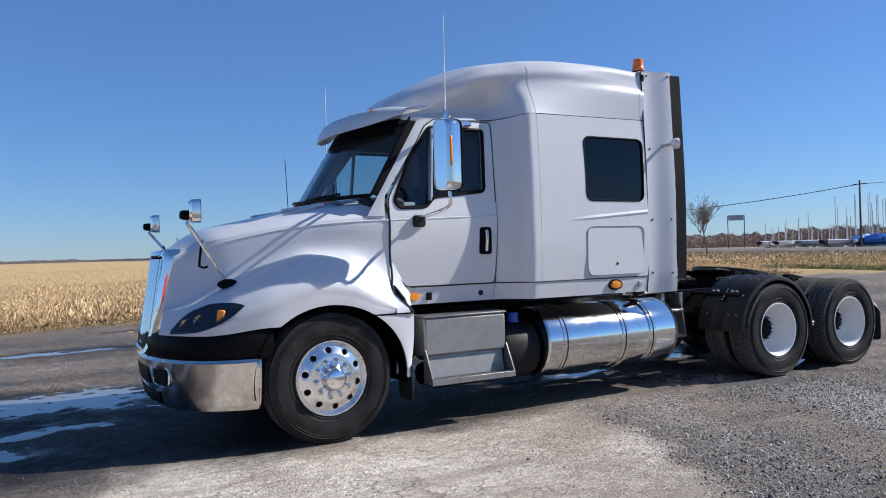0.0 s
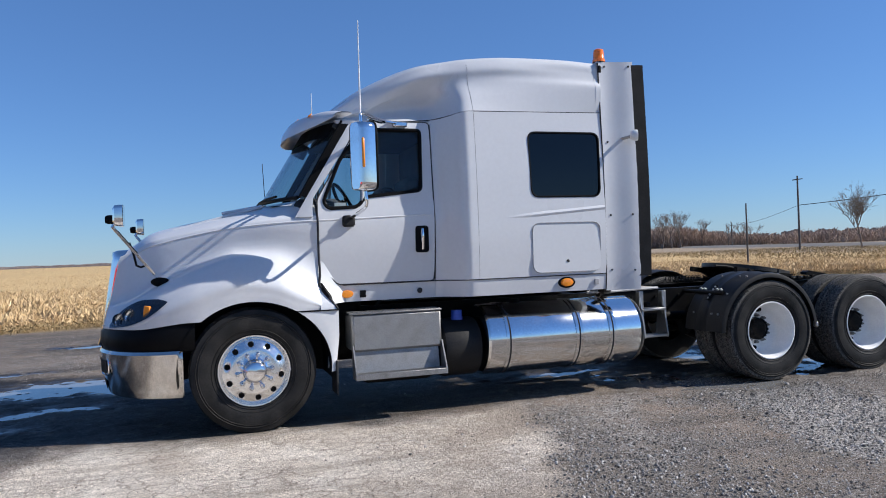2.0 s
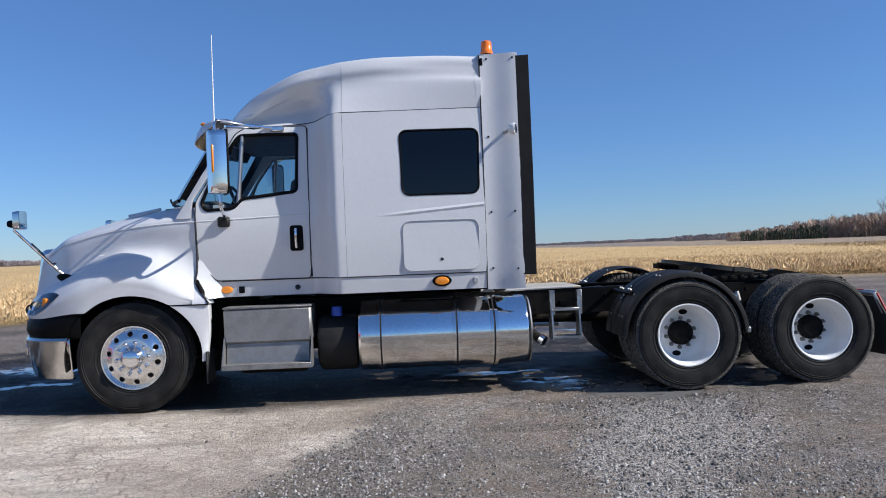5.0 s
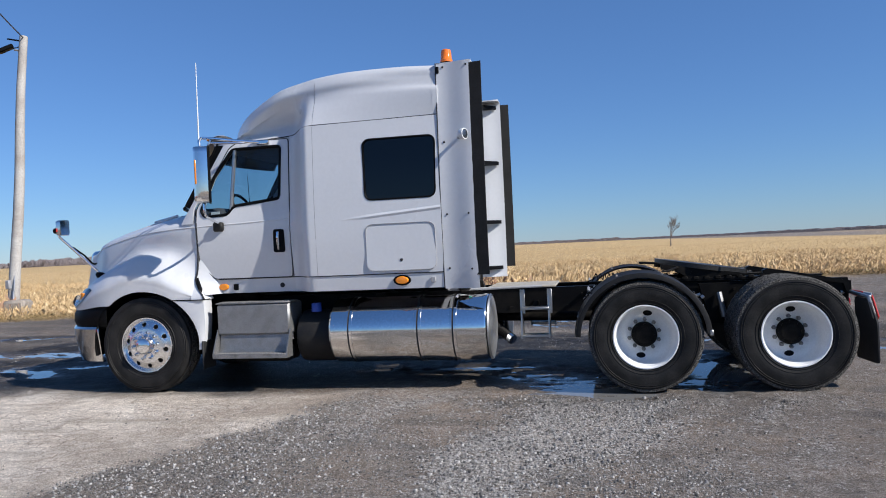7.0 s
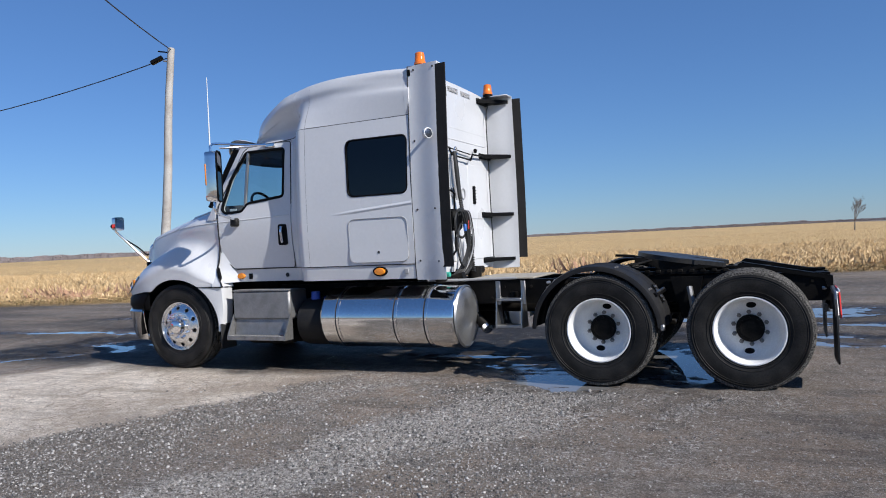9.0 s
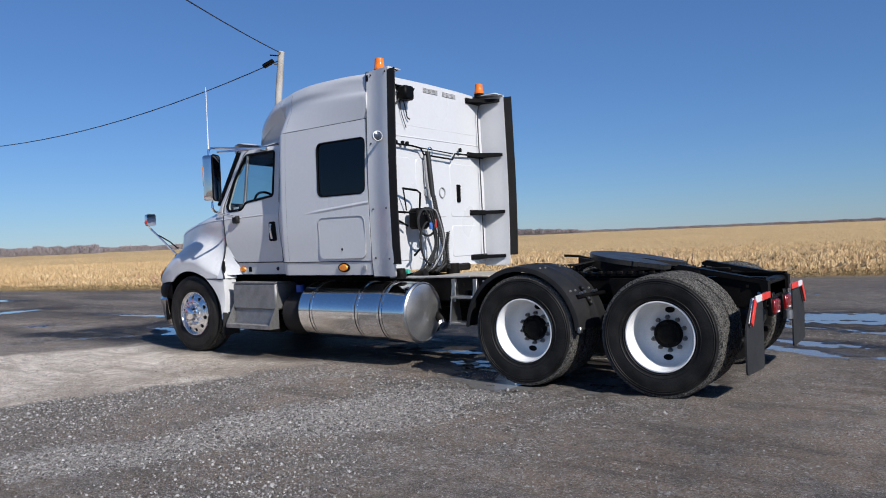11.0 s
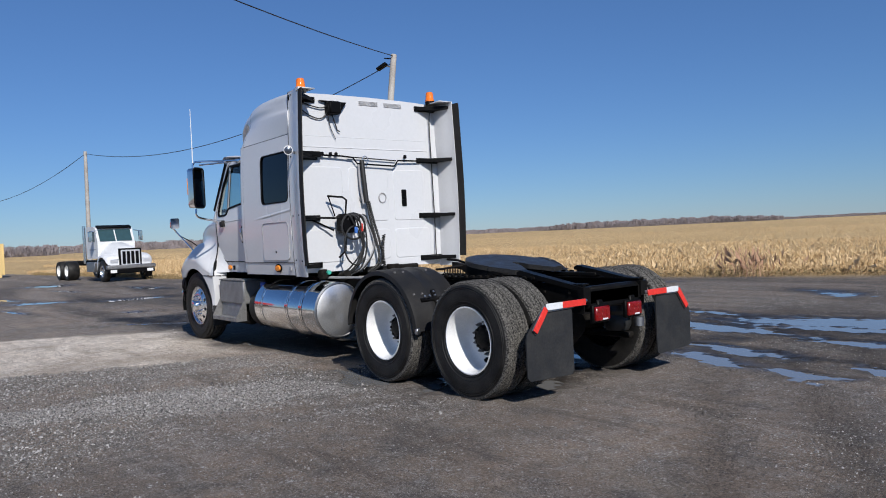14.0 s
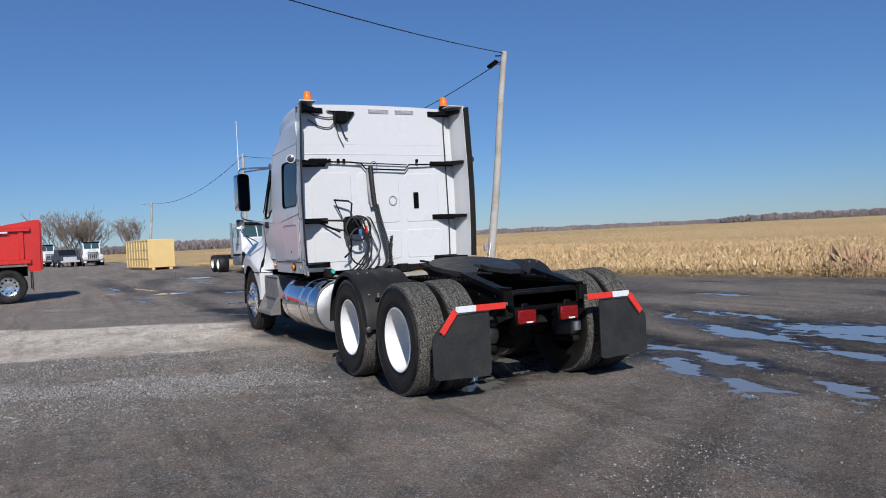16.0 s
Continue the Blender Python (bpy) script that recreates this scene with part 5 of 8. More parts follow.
    for y in (0.72, 0.90):
        part("air_reservoir", Shape().lathe([(0.0, 0.95), (0.09, 0.96), (0.105, 1.0), (0.105, 1.55), (0.09, 1.59), (0.0, 1.60)], 20, pose(0, s * y, 0.40, 0, 0, -90)), GREASE, truck, "black air reservoir")
    # frame access step behind the tank
    acc = empty("access_step")
    acc.parent = truck
    for x in (4.03, 4.31):
        part("side_plate", Shape().prism([(s * 0.56, 0.95), (s * 0.62, 0.95), (s * 0.70, 0.50), (s * 0.70, 0.46), (s * 0.48, 0.46)], "x", x - 0.008, x + 0.008), BRUSHED, acc, "aluminium side plate")
        part("flange", Shape().box((x + 0.012, s * 0.625, 0.83), (0.05, 0.012, 0.25), 0.003), BRUSHED, acc)
    for z, y in ((0.76, 0.61), (0.48, 0.63)):
        part("rung", Shape().box((4.17, s * y, z), (0.28, 0.14, 0.03), 0.005), BRUSHED, acc)
    part("support", Shape().box((4.17, s * 0.49, 0.80), (0.06, 0.16, 0.06), 0.01), FRAME_BLACK, acc)
flex = Vector((3.70, -0.50, 0.60)), Vector((3.90, -0.66, 0.47))
rings = []
for k in range(25):
    p = flex[0].lerp(flex[1], k / 24)
    rings.append((p.x, p.y, p.z))
pipe = part("exhaust_pipe", Shape().tube(rings, [0.052 if k % 2 else 0.042 for k in range(25)], 16), GREASE, truck, "black corrugated flexible exhaust pipe")
part("exhaust_tip", Shape().cyl(flex[1], flex[1] + (flex[1] - flex[0]).normalized() * 0.05, 0.055, 0.053, 18), CHROME, pipe, "bright metal pipe end")
part("brake_line_rail", Shape().tube([(3.3, -0.80, 0.99), (3.7, -0.74, 0.985), (4.25, -0.62, 0.985)], 0.014, 8), PLATE_GREY, truck, "grey pipe along the frame")

# quarter fenders over the first drive axle
for s in (-1, 1):
    fen = Shape()
    fr_rows = []
    for a in np.linspace(-87, 86, 44):
        row = []
        for y, r in ((0.62, 0.615), (0.66, 0.622), (0.78, 0.622), (0.80, 0.630), (0.82, 0.622), (0.95, 0.622), (0.97, 0.630), (0.99, 0.622), (1.17, 0.622), (1.207, 0.612), (1.215, 0.59), (1.215, 0.57)):
            row.append((5.20 + r * math.sin(radians(a)), s * y, 0.495 + r * math.cos(radians(a))))
        fr_rows.append(row)
    fo = part("fender", fen.grid(fr_rows), FENDER_BLACK, truck, "black plastic fender over the drive wheels", smooth=45, thick=0.006)
    for x, z in ((4.73, 0.92), (5.73, 0.82)):
        ang = math.atan2(x - 5.20, z - 0.495)
        strap = part("fender_strap", Shape().box((5.20 + 0.632 * math.sin(ang), s * 0.90, 0.495 + 0.632 * math.cos(ang)), (0.20, 0.05, 0.010), 0.003, pose(0, 0, 0, 0, math.degrees(ang), 0)), FRAME_BLACK, fo, "black steel strap")
        for off in (-0.075, -0.035, 0.035, 0.075):
            ca, sa = math.cos(ang + off / 0.64), math.sin(ang + off / 0.64)
            part("strap_bolt", Shape().cyl((5.20 + 0.634 * sa, s * 0.90, 0.495 + 0.634 * ca), (5.20 + 0.648 * sa, s * 0.90, 0.495 + 0.648 * ca), 0.013, 0.011, 8), BRUSHED, strap)
        part("fender_stay", Shape().tube([(x, s * 0.40, z), (x, s * 1.08, z)], 0.022, 10), FRAME_BLACK, fo, "black fender support tube")
        for y in (0.74, 0.80, 1.0, 1.06):
            part("bolt", Shape().cyl((x + (0.0 if x < 5 else 0.02), s * y, z + 0.03), (x + (-0.02 if x < 5 else 0.045), s * y, z + 0.045), 0.012, n=8), BRUSHED, fo)
    for a in (-70, -48, -20, 18, 52):
        for y in (0.74, 1.03, 1.13):
            ca, sa = math.cos(radians(a)), math.sin(radians(a))
            part("bolt", Shape().cyl((5.20 + 0.618 * sa, s * y, 0.495 + 0.618 * ca), (5.20 + 0.634 * sa, s * y, 0.495 + 0.634 * ca), 0.013, 0.010, 8), LUG_STEEL, fo)
    part("fender_tip", Shape().box((5.20 + 0.605, s * 1.19, 0.54), (0.04, 0.05, 0.06), 0.01), BRUSHED, fo)

# fifth wheel, ramps, rear end
fw = Shape()
plate = []
for k in range(40):
    a = radians(70 + 220 * k / 39)
    plate.append((5.86 + 0.44 * math.cos(a), 0.47 * math.sin(a)))
poly = [(6.34, -0.42), (6.20, -0.12), (5.98, -0.055), (5.90, 0.0), (5.98, 0.055), (6.20, 0.12), (6.34, 0.42)]
outline = [(x, y) for x, y in plate if x < 6.02] + []
outline = outline + [(6.03, -0.45), (6.29, -0.34), (6.31, -0.20), (6.08, -0.06), (5.95, -0.05), (5.92, 0.0), (5.95, 0.05), (6.08, 0.06), (6.31, 0.20), (6.29, 0.34), (6.03, 0.45)]
tilt = pose(5.86, 0, 1.125) @ pose(0, 0, 0, 0, 9, 0) @ pose(-5.86, 0, 0)
fw.prism(outline, "z", -0.035, 0.012)
fw.v = [tuple(tilt @ Vector(p)) for p in fw.v]
fifth = part("fifth_wheel", fw, PLATE_STEEL, truck, "black greased fifth-wheel coupling plate", smooth=25)
for s in (-1, 1):
    part("pivot_bracket", Shape().prism([(5.66, 0.96), (6.06, 0.96), (5.94, 1.10), (5.78, 1.10)], "y", s * 0.34, s * 0.44), FRAME_BLACK, fifth)
    part("slide_rail", Shape().box((5.95, s * 0.40, 0.985), (1.5, 0.10, 0.04), 0.008), FRAME_BLACK, fifth)
    rampm = Shape().prism([(6.42, 1.055), (6.46, 1.075), (7.22, 0.93), (7.22, 0.80), (7.18, 0.80), (7.15, 0.905), (6.42, 1.03)], "y", s * 0.36, s * 0.455)
    part("ramp", rampm, FRAME_BLACK, truck, "black sloping pick-up ramp")
for s in (-1, 1):
    part("plate_web", Shape().prism([(5.45, 1.155), (5.45, 1.10), (5.60, 1.075), (5.74, 1.0), (5.98, 1.0), (6.10, 1.03), (6.30, 1.03)], "y", s * 0.375, s * 0.435), GREASE, fifth)
    for k in range(14):
        part("rail_tooth", Shape().box((5.26 + 0.105 * k, s * 0.445, 1.005), (0.05, 0.03, 0.03), 0.004), GREASE, fifth)
part("pull_bar", Shape().tube([(5.55, -0.30, 1.13), (5.40, -0.31, 1.165), (5.24, -0.32, 1.175)], 0.014, 6), GREASE, fifth)
coil = [(4.66, 0.05, 0.96), (4.76, 0.02, 1.0)] + [(4.80 + 0.5 * k / 110, 0.036 * math.sin(k * 0.628), 1.03 + 0.036 * math.cos(k * 0.628)) for k in range(111)] + [(5.36, 0, 1.03), (5.46, 0.03, 1.06)]
part("coiled_line", Shape().tube(coil, 0.006, 5), GREASE, truck, "black coiled air line")
part("release_handle", Shape().tube([(5.62, -0.42, 1.12), (5.50, -0.62, 1.09), (5.44, -0.64, 1.09)], 0.012, 6), GREASE, fifth)
part("rear_crossmember", Shape().box((7.17, 0, 0.835), (0.06, 0.80, 0.13), 0.012), FRAME_BLACK, truck)
for y in (-0.23, 0.23):
    tl = part("tail_lamp", Shape().box((7.225, y, 0.69), (0.045, 0.195, 0.125), 0.018), RED_LENS, truck, "red rectangular tail lamp")
    part("reverse_strip", Shape().box((7.249, y + 0.02, 0.642), (0.008, 0.07, 0.014), 0.003), WHITE_TAPE, tl)
    for k in range(3):
        for j in range(2):
            part("lamp_facet", Shape().box((7.248, y - 0.06 + 0.06 * k, 0.68 + 0.04 * j), (0.008, 0.045, 0.03), 0.004), RED_LENS, tl)
    part("lamp_frame", Shape().box((7.205, y, 0.69), (0.04, 0.235, 0.16), 0.015), BLACK_PLASTIC, tl)
    part("lamp_mount", Shape().box((7.19, y, 0.73), (0.06, 0.08, 0.16), 0.01), FRAME_BLACK, tl)
part("tow_pin", Shape().cyl((7.22, 0.31, 0.52), (7.22, 0.31, 0.60), 0.045, n=14), BRUSHED, truck)
for s in (-1, 1):
    c = 0.0
    y0, y1, y2 = s * 0.42, s * 0.94, s * 1.08
    bar = Shape().tube([(7.13, s * 0.42, 0.815), (7.21, y0, 0.82), (7.21, y1, 0.805), (7.21, y2, 0.625)], 0.020, 8)
    hang = part("flap_hanger", bar, BRUSHED, truck, "mud flap hanger with red and white tape")
    tape_y = [y0 + (y1 - y0) * k for k in (0.05, 0.62, 0.86, 1.0)]
    for a, b, m_ in ((tape_y[0], tape_y[1], RED_TAPE), (tape_y[1], tape_y[3], WHITE_TAPE)):
        part("tape", Shape().box((7.232, (a + b) / 2, 0.812), (0.012, abs(b - a), 0.055), 0.003), m_, hang, "reflective tape")
    ang = math.degrees(math.atan2(0.18, 0.14))
    part("tape", Shape().box((7.232, (y1 + y2) / 2, 0.715), (0.012, 0.23, 0.055), 0.003, pose(0, 0, 0, -s * ang, 0, 0)), RED_TAPE, hang, "reflective tape")
    part("hanger_edge", Shape().tube([(7.215, s * 0.60, 0.782), (7.215, s * 0.935, 0.775), (7.215, s * 1.07, 0.605)], 0.009, 6), BRUSHED, hang, "bright metal lower edge")
    fl = Shape()
    prof = round_poly([(s * 0.60, 0.785), (s * 0.97, 0.785), (s * 1.16, 0.60), (s * 1.16, 0.23), (s * 0.60, 0.21)], 0.05, 4)
    fl.prism([(p.x, p.y) for p in prof], "x", 7.195, 7.208)
    part("mud_flap", fl, FLAP_RUBBER, truck, "black rubber mud flap")


# ---- ground: one sheet, fine near the truck and coarse towards the horizon ----
def axis_steps(lo, hi, fine, far, first=None, coarse=0.13):
    """Steps of a grid line: fine from lo to hi, coarse from first to lo, then growing towards the horizon."""
    mid = list(np.arange(lo, hi + 1e-6, fine))
    if first is not None:
        mid = list(np.arange(first, lo - 1e-6, coarse)) + mid
        lo = first
    out, d, p = [], fine, hi
    while p < far:
        d *= 1.22
        p += d
        out.append(p)
    left, d, p = [], fine, lo
    while p > -far:
        d *= 1.22
        p -= d
        left.append(p)
    return np.array(left[::-1] + mid + out)


def edge_y(x):
    """Where the yard ends and the corn field begins."""
    x = np.asarray(x, float)
    y = np.interp(x, (-400, -92, -36, -22, -13.5, -9, -4.5, 0, 4, 8.5, 13, 21, 30, 60), (-40, 1.4, 5.4, 6.3, 7.7, 8.6, 11.0, 12.0, 13.3, 15.2, 16.6, 16.0, 13.5, -6))
    return y


def wave(x, y, s, seed):
    """Smooth random field between about -1 and 1, made of turned sines."""
    rng = np.random.RandomState(seed)
    out = np.zeros_like(np.asarray(x, float))
    for k in range(9):
        a = rng.uniform(0, math.pi * 2)
        f = s * rng.uniform(0.5, 1.9)
        out = out + np.sin((x * math.cos(a) + y * math.sin(a)) * f + rng.uniform(0, 6.28))
    return out / 4.2


PUDDLES = ( # x, y, half length, half width, turn in degrees
    (-1.85, 2.2, 1.05, 0.62, 4), (-3.4, 2.1, 1.1, 0.30, 5), (-1.9, 7.05, 0.95, 0.26, 4), (-2.2, 0.75, 0.5, 0.14, 8), (-2.7, 0.25, 0.8, 0.18, -18), (4.52, -0.86, 0.78, 0.42, -40),
    (5.87, 0.05, 0.34, 1.20, 4), (4.5, 5.4, 0.95, 0.15, -3), (5.7, 4.0, 1.15, 0.24, -14), (6.9, 5.15, 1.30, 0.50, 14), (7.2, 4.45, 0.8, 0.18, 8), (6.75, 3.66, 0.40, 0.10, -10),
    (6.55, 2.32, 0.80, 0.16, -4), (7.0, 1.74, 0.62, 0.18, -12), (8.15, 1.60, 0.42, 0.11, -10), (8.6, 2.12, 0.28, 0.09, -25), (7.95, 3.46, 0.55, 0.12, 4), (0.1, 10.3, 0.6, 0.12, 20), (1.9, 7.87, 0.5, 0.13, 8), (5.1, 9.1, 0.8, 0.22, -40),
    (-3.22, -1.05, 0.75, 0.12, 44), (-11.0, 1.15, 0.70, 0.36, 60), (-12.6, -1.0, 0.75, 0.50, 62), (-6.2, -0.18, 0.36, 0.20, 50), (-24.2, 1.5, 1.0, 0.75, 60), (-3.4, 0.7, 0.30, 0.10, 50), (-5.7, 1.85, 1.4, 0.15, 4), (-4.0, 1.9, 0.5, 0.10, 10),
    (6.55, -0.4, 0.15, 0.22, 10), (2.0, 1.2, 0.6, 0.09, -12), (3.6, 0.3, 0.5, 0.10, 6), (-6.2, 4.3, 0.8, 0.14, 18), (3.9, 4.7, 0.5, 0.10, -22),
    (-10.0, -2.2, 1.2, 0.12, 10), (-16.0, -1.5, 1.5, 0.16, 8), (-19.0, -2.6, 1.6, 0.16, 6), (-18.5, 0.9, 1.4, 0.15, 8), (-17, 3.2, 1.3, 0.26, 8), (-2.9, 3.9, 0.5, 0.10, 3))
WATER = -0.017


def hollow(x, y, grow=1.0):
    """1 in the middle of a wet hollow, 0 well outside all of them."""
    wx, wy = x + 0.22 * wave(x, y, 2.1, 5) + 0.10 * wave(x, y, 7, 6), y + 0.14 * wave(x, y, 2.6, 7) + 0.08 * wave(x, y, 8, 8)
    out = np.zeros_like(x)
    for px, py, a, b, t in PUDDLES:
        c, s = math.cos(radians(t)), math.sin(radians(t))
        u, v = ((wx - px) * c + (wy - py) * s) / (a * grow), (-(wx - px) * s + (wy - py) * c) / (b * grow)
        out = np.maximum(out, np.exp(-0.9 * (u * u + v * v)))
    return out


def basin(x, y):
    """How deep the ground lies there, broken up by humps of gravel."""
    n_ = 1.18 + 0.48 * wave(x * 0.5, y * 1.5, 4.4, 9) + 0.46 * wave(x * 0.55, y * 1.9, 11.0, 10)
    return hollow(x, y) * np.clip(n_, 0.0, 1.25)


def light_patch(x, y):
    """The pale, worn concrete in front of the driver's side."""
    w = 0.20 * wave(x, y, 1.6, 11) + 0.12 * wave(x, y, 5, 12) + 0.08 * wave(x, y, 14, 13)
    right = 1.34 + 0.34 * np.clip(y + 4.0, 0, 4) - x
    top = -1.02 - 0.05 * np.clip(x, -3, 3) - y
    left = ((x + 4.3) * 4.2 - (y + 5.3) * 3.0) / 5.16
    far = 9.5 + y
    d = np.minimum(np.minimum(right, top), np.minimum(left, far)) + w
    return np.clip(d / 0.30 + 0.5, 0, 1)


def dirt_film(x, y):
    """Brown dirt tracked over the pale patch from the gravel."""
    d = 1.34 + 0.34 * np.clip(y + 4.0, 0, 4) - x + 0.5 * wave(x, y, 1.3, 91) + 0.25 * wave(x, y, 4.5, 92)
    return np.clip(1.05 - d / 1.9, 0, 1) * np.clip(0.75 + 0.6 * wave(x * 0.5, y, 3.0, 93), 0.15, 1)


def crust(x, y):
    """Pale drifts of crushed stone and dried silt that lie across the yard, with bare brown lanes between them."""
    c, n_ = math.cos(radians(66)), math.sin(radians(66))
    u, v = x * c + y * n_, -x * n_ + y * c
    d = wave(u * 0.26, v, 2.5, 95) + 0.55 * wave(u * 0.6, v * 1.3, 6.0, 96)
    w = wave(x, y, 1.2, 97)
    region = np.clip((x - 1.90 - 0.34 * np.clip(y + 4.0, 0, 4) + 0.4 * w) / 1.6 + 0.4, 0, 1) * np.clip((7.6 - x + 1.1 * w) / 2.4, 0, 1) * np.clip((-1.40 - y + 0.4 * w) / 0.6 + 0.5, 0, 1)
    strays = np.clip(wave(x * 0.8, y, 2.3, 98) * 2.6 - 2.0, 0, 1) * np.clip((y + 9) / 2, 0, 1)
    return np.clip(region * np.clip(d * 1.15 + 0.42, 0, 1) + 0.8 * strays * (y < 3), 0, 1)


def gravel_band(x, y):
    """Loose crushed stone: thick beside the pale patch, then lying in the drifts."""
    w = 0.35 * wave(x, y, 1.4, 21) + 0.15 * wave(x, y, 4, 22)
    start = 1.30 + 0.34 * np.clip(y + 4.0, 0, 4)
    edge = np.clip((x - start + 0.30 * w) / 0.35 + 0.5, 0, 1) * np.clip((-1.35 - y + 0.4 * w) / 0.5 + 0.5, 0, 1)
    near_ = np.clip((3.9 - 0.25 * (y + 3) - x + 1.2 * w) / 2.2, 0, 1)
    broad = edge * np.clip((7.4 - x + 2.0 * w) / 3.0, 0, 1)
    return np.maximum(edge * near_ * 0.75, broad * np.clip(0.30 + 0.30 * wave(x, y, 2.2, 25), 0.06, 0.6) + 0.42 * crust(x, y))


def damp_shade(x, y):
    """Wet ground under and beside the truck and round the puddles, with the truck's shade painted in."""
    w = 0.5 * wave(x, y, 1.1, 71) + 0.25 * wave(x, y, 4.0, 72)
    # under the truck the mask carries wet ground and painted shade together
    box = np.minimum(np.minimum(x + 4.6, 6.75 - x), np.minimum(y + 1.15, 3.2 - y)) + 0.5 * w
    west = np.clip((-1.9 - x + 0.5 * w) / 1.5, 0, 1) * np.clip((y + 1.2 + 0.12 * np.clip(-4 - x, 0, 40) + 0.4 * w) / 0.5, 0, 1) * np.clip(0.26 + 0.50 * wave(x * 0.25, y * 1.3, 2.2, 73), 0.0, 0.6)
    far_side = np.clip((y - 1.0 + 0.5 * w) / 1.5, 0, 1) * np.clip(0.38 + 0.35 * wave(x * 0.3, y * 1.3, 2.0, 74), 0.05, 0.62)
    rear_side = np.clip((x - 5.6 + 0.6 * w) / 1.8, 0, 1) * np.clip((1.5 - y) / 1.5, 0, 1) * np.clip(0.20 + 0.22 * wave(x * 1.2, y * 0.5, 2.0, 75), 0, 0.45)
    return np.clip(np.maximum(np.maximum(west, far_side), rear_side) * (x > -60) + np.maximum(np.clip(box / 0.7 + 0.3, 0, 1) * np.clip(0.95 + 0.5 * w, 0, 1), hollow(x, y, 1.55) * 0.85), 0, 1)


gx, gy = axis_steps(-6.5, 11.0, 0.047, 2600, -20.0), axis_steps(-8.0, 7.5, 0.046, 2600)
X, Y = np.meshgrid(gx, gy, indexing="ij")
near = np.clip(1.4 - np.hypot(X, Y) / 40, 0, 1)
field = np.clip((Y - edge_y(X)) / 0.5 + 0.5, 0, 1) * (X < 60) + np.clip((X - 26) / 3, 0, 1) * 0
east = np.clip((X - 27.0 - 0.25 * (Y + 6)) / 2.0, 0, 1)
field = np.maximum(field, east * 0.25)
bas = basin(X, Y)
pat, grv = light_patch(X, Y), gravel_band(X, Y)
Z = near * (0.006 * wave(X, Y, 1.3, 1) + 0.004 * wave(X, Y, 6, 2) + 0.003 * wave(X, Y, 19, 3)) * (1 - 0.6 * pat)
ruts = np.zeros_like(X)
for off in (0.0, 0.9, 1.9, 2.6):
    d = (X - 9.4 - off) * 0.93 + (Y + 2.5) * 0.55 + 0.3 * wave(X, Y, 0.5, 31)
    ruts = np.maximum(ruts, np.exp(-(d / 0.22) ** 2) * np.clip((X - 6.5) / 2, 0, 1) * np.clip((6 - Y) / 3, 0, 1))
Z -= 0.012 * ruts * near
humps = np.clip(hollow(X, Y, 2.4) * 1.6, 0, 1)
Z += humps * (0.0080 * wave(X, Y * 1.4, 17, 81) + 0.0075 * wave(X, Y * 1.3, 36, 82) + 0.0050 * wave(X, Y, 58, 83))
Z -= 0.036 * bas * (1 - 0.85 * np.clip(pat, 0, 1))
Z += near * 0.012 * grv * (0.6 + 0.4 * wave(X, Y, 9, 4))
Z = np.where(field > 0.5, 0.02 + 0.03 * wave(X, Y, 0.9, 41) * near - 0.05 * (1 - near), Z)
nx, ny = len(gx), len(gy)
verts = np.stack([X.ravel(), Y.ravel(), Z.ravel()], 1)
ii, jj = np.meshgrid(np.arange(nx - 1), np.arange(ny - 1), indexing="ij")
q = (ii * ny + jj).ravel()
faces = np.stack([q, q + ny, q + ny + 1, q + 1], 1)


def big_mesh(name, verts, faces, mats):
    """A mesh from arrays; all faces have the same number of corners."""
    me = bpy.data.meshes.new(name)
    k = faces.shape[1]
    me.vertices.add(len(verts))
    me.vertices.foreach_set("co", np.asarray(verts, np.float32).ravel())
    me.loops.add(faces.size)
    me.loops.foreach_set("vertex_index", faces.astype(np.int32).ravel())
    me.polygons.add(len(faces))
    me.polygons.foreach_set("loop_start", np.arange(0, faces.size, k, dtype=np.int32))
    me.update(calc_edges=True)
    me.validate()
    for m in mats:
        me.materials.append(m)
    return me


ground_me = big_mesh("ground", verts, faces, [])
ground_me.shade_smooth()
for nm, val in (("pale", pat), ("stone", grv), ("field", field), ("wet", np.clip((WATER + 0.006 - Z) / 0.012, 0, 1) * (bas > 0.1)), ("rut", ruts), ("film", dirt_film(X, Y)), ("damp_shade", damp_shade(X, Y) * near), ("crust", crust(X, Y)), ("sheen", np.clip(hollow(X, Y, 1.25) * 1.5 - 0.15, 0, 1) * near)):
    at = ground_me.attributes.new(nm, "FLOAT", "POINT")
    at.data.foreach_set("value", val.ravel().astype(np.float32))


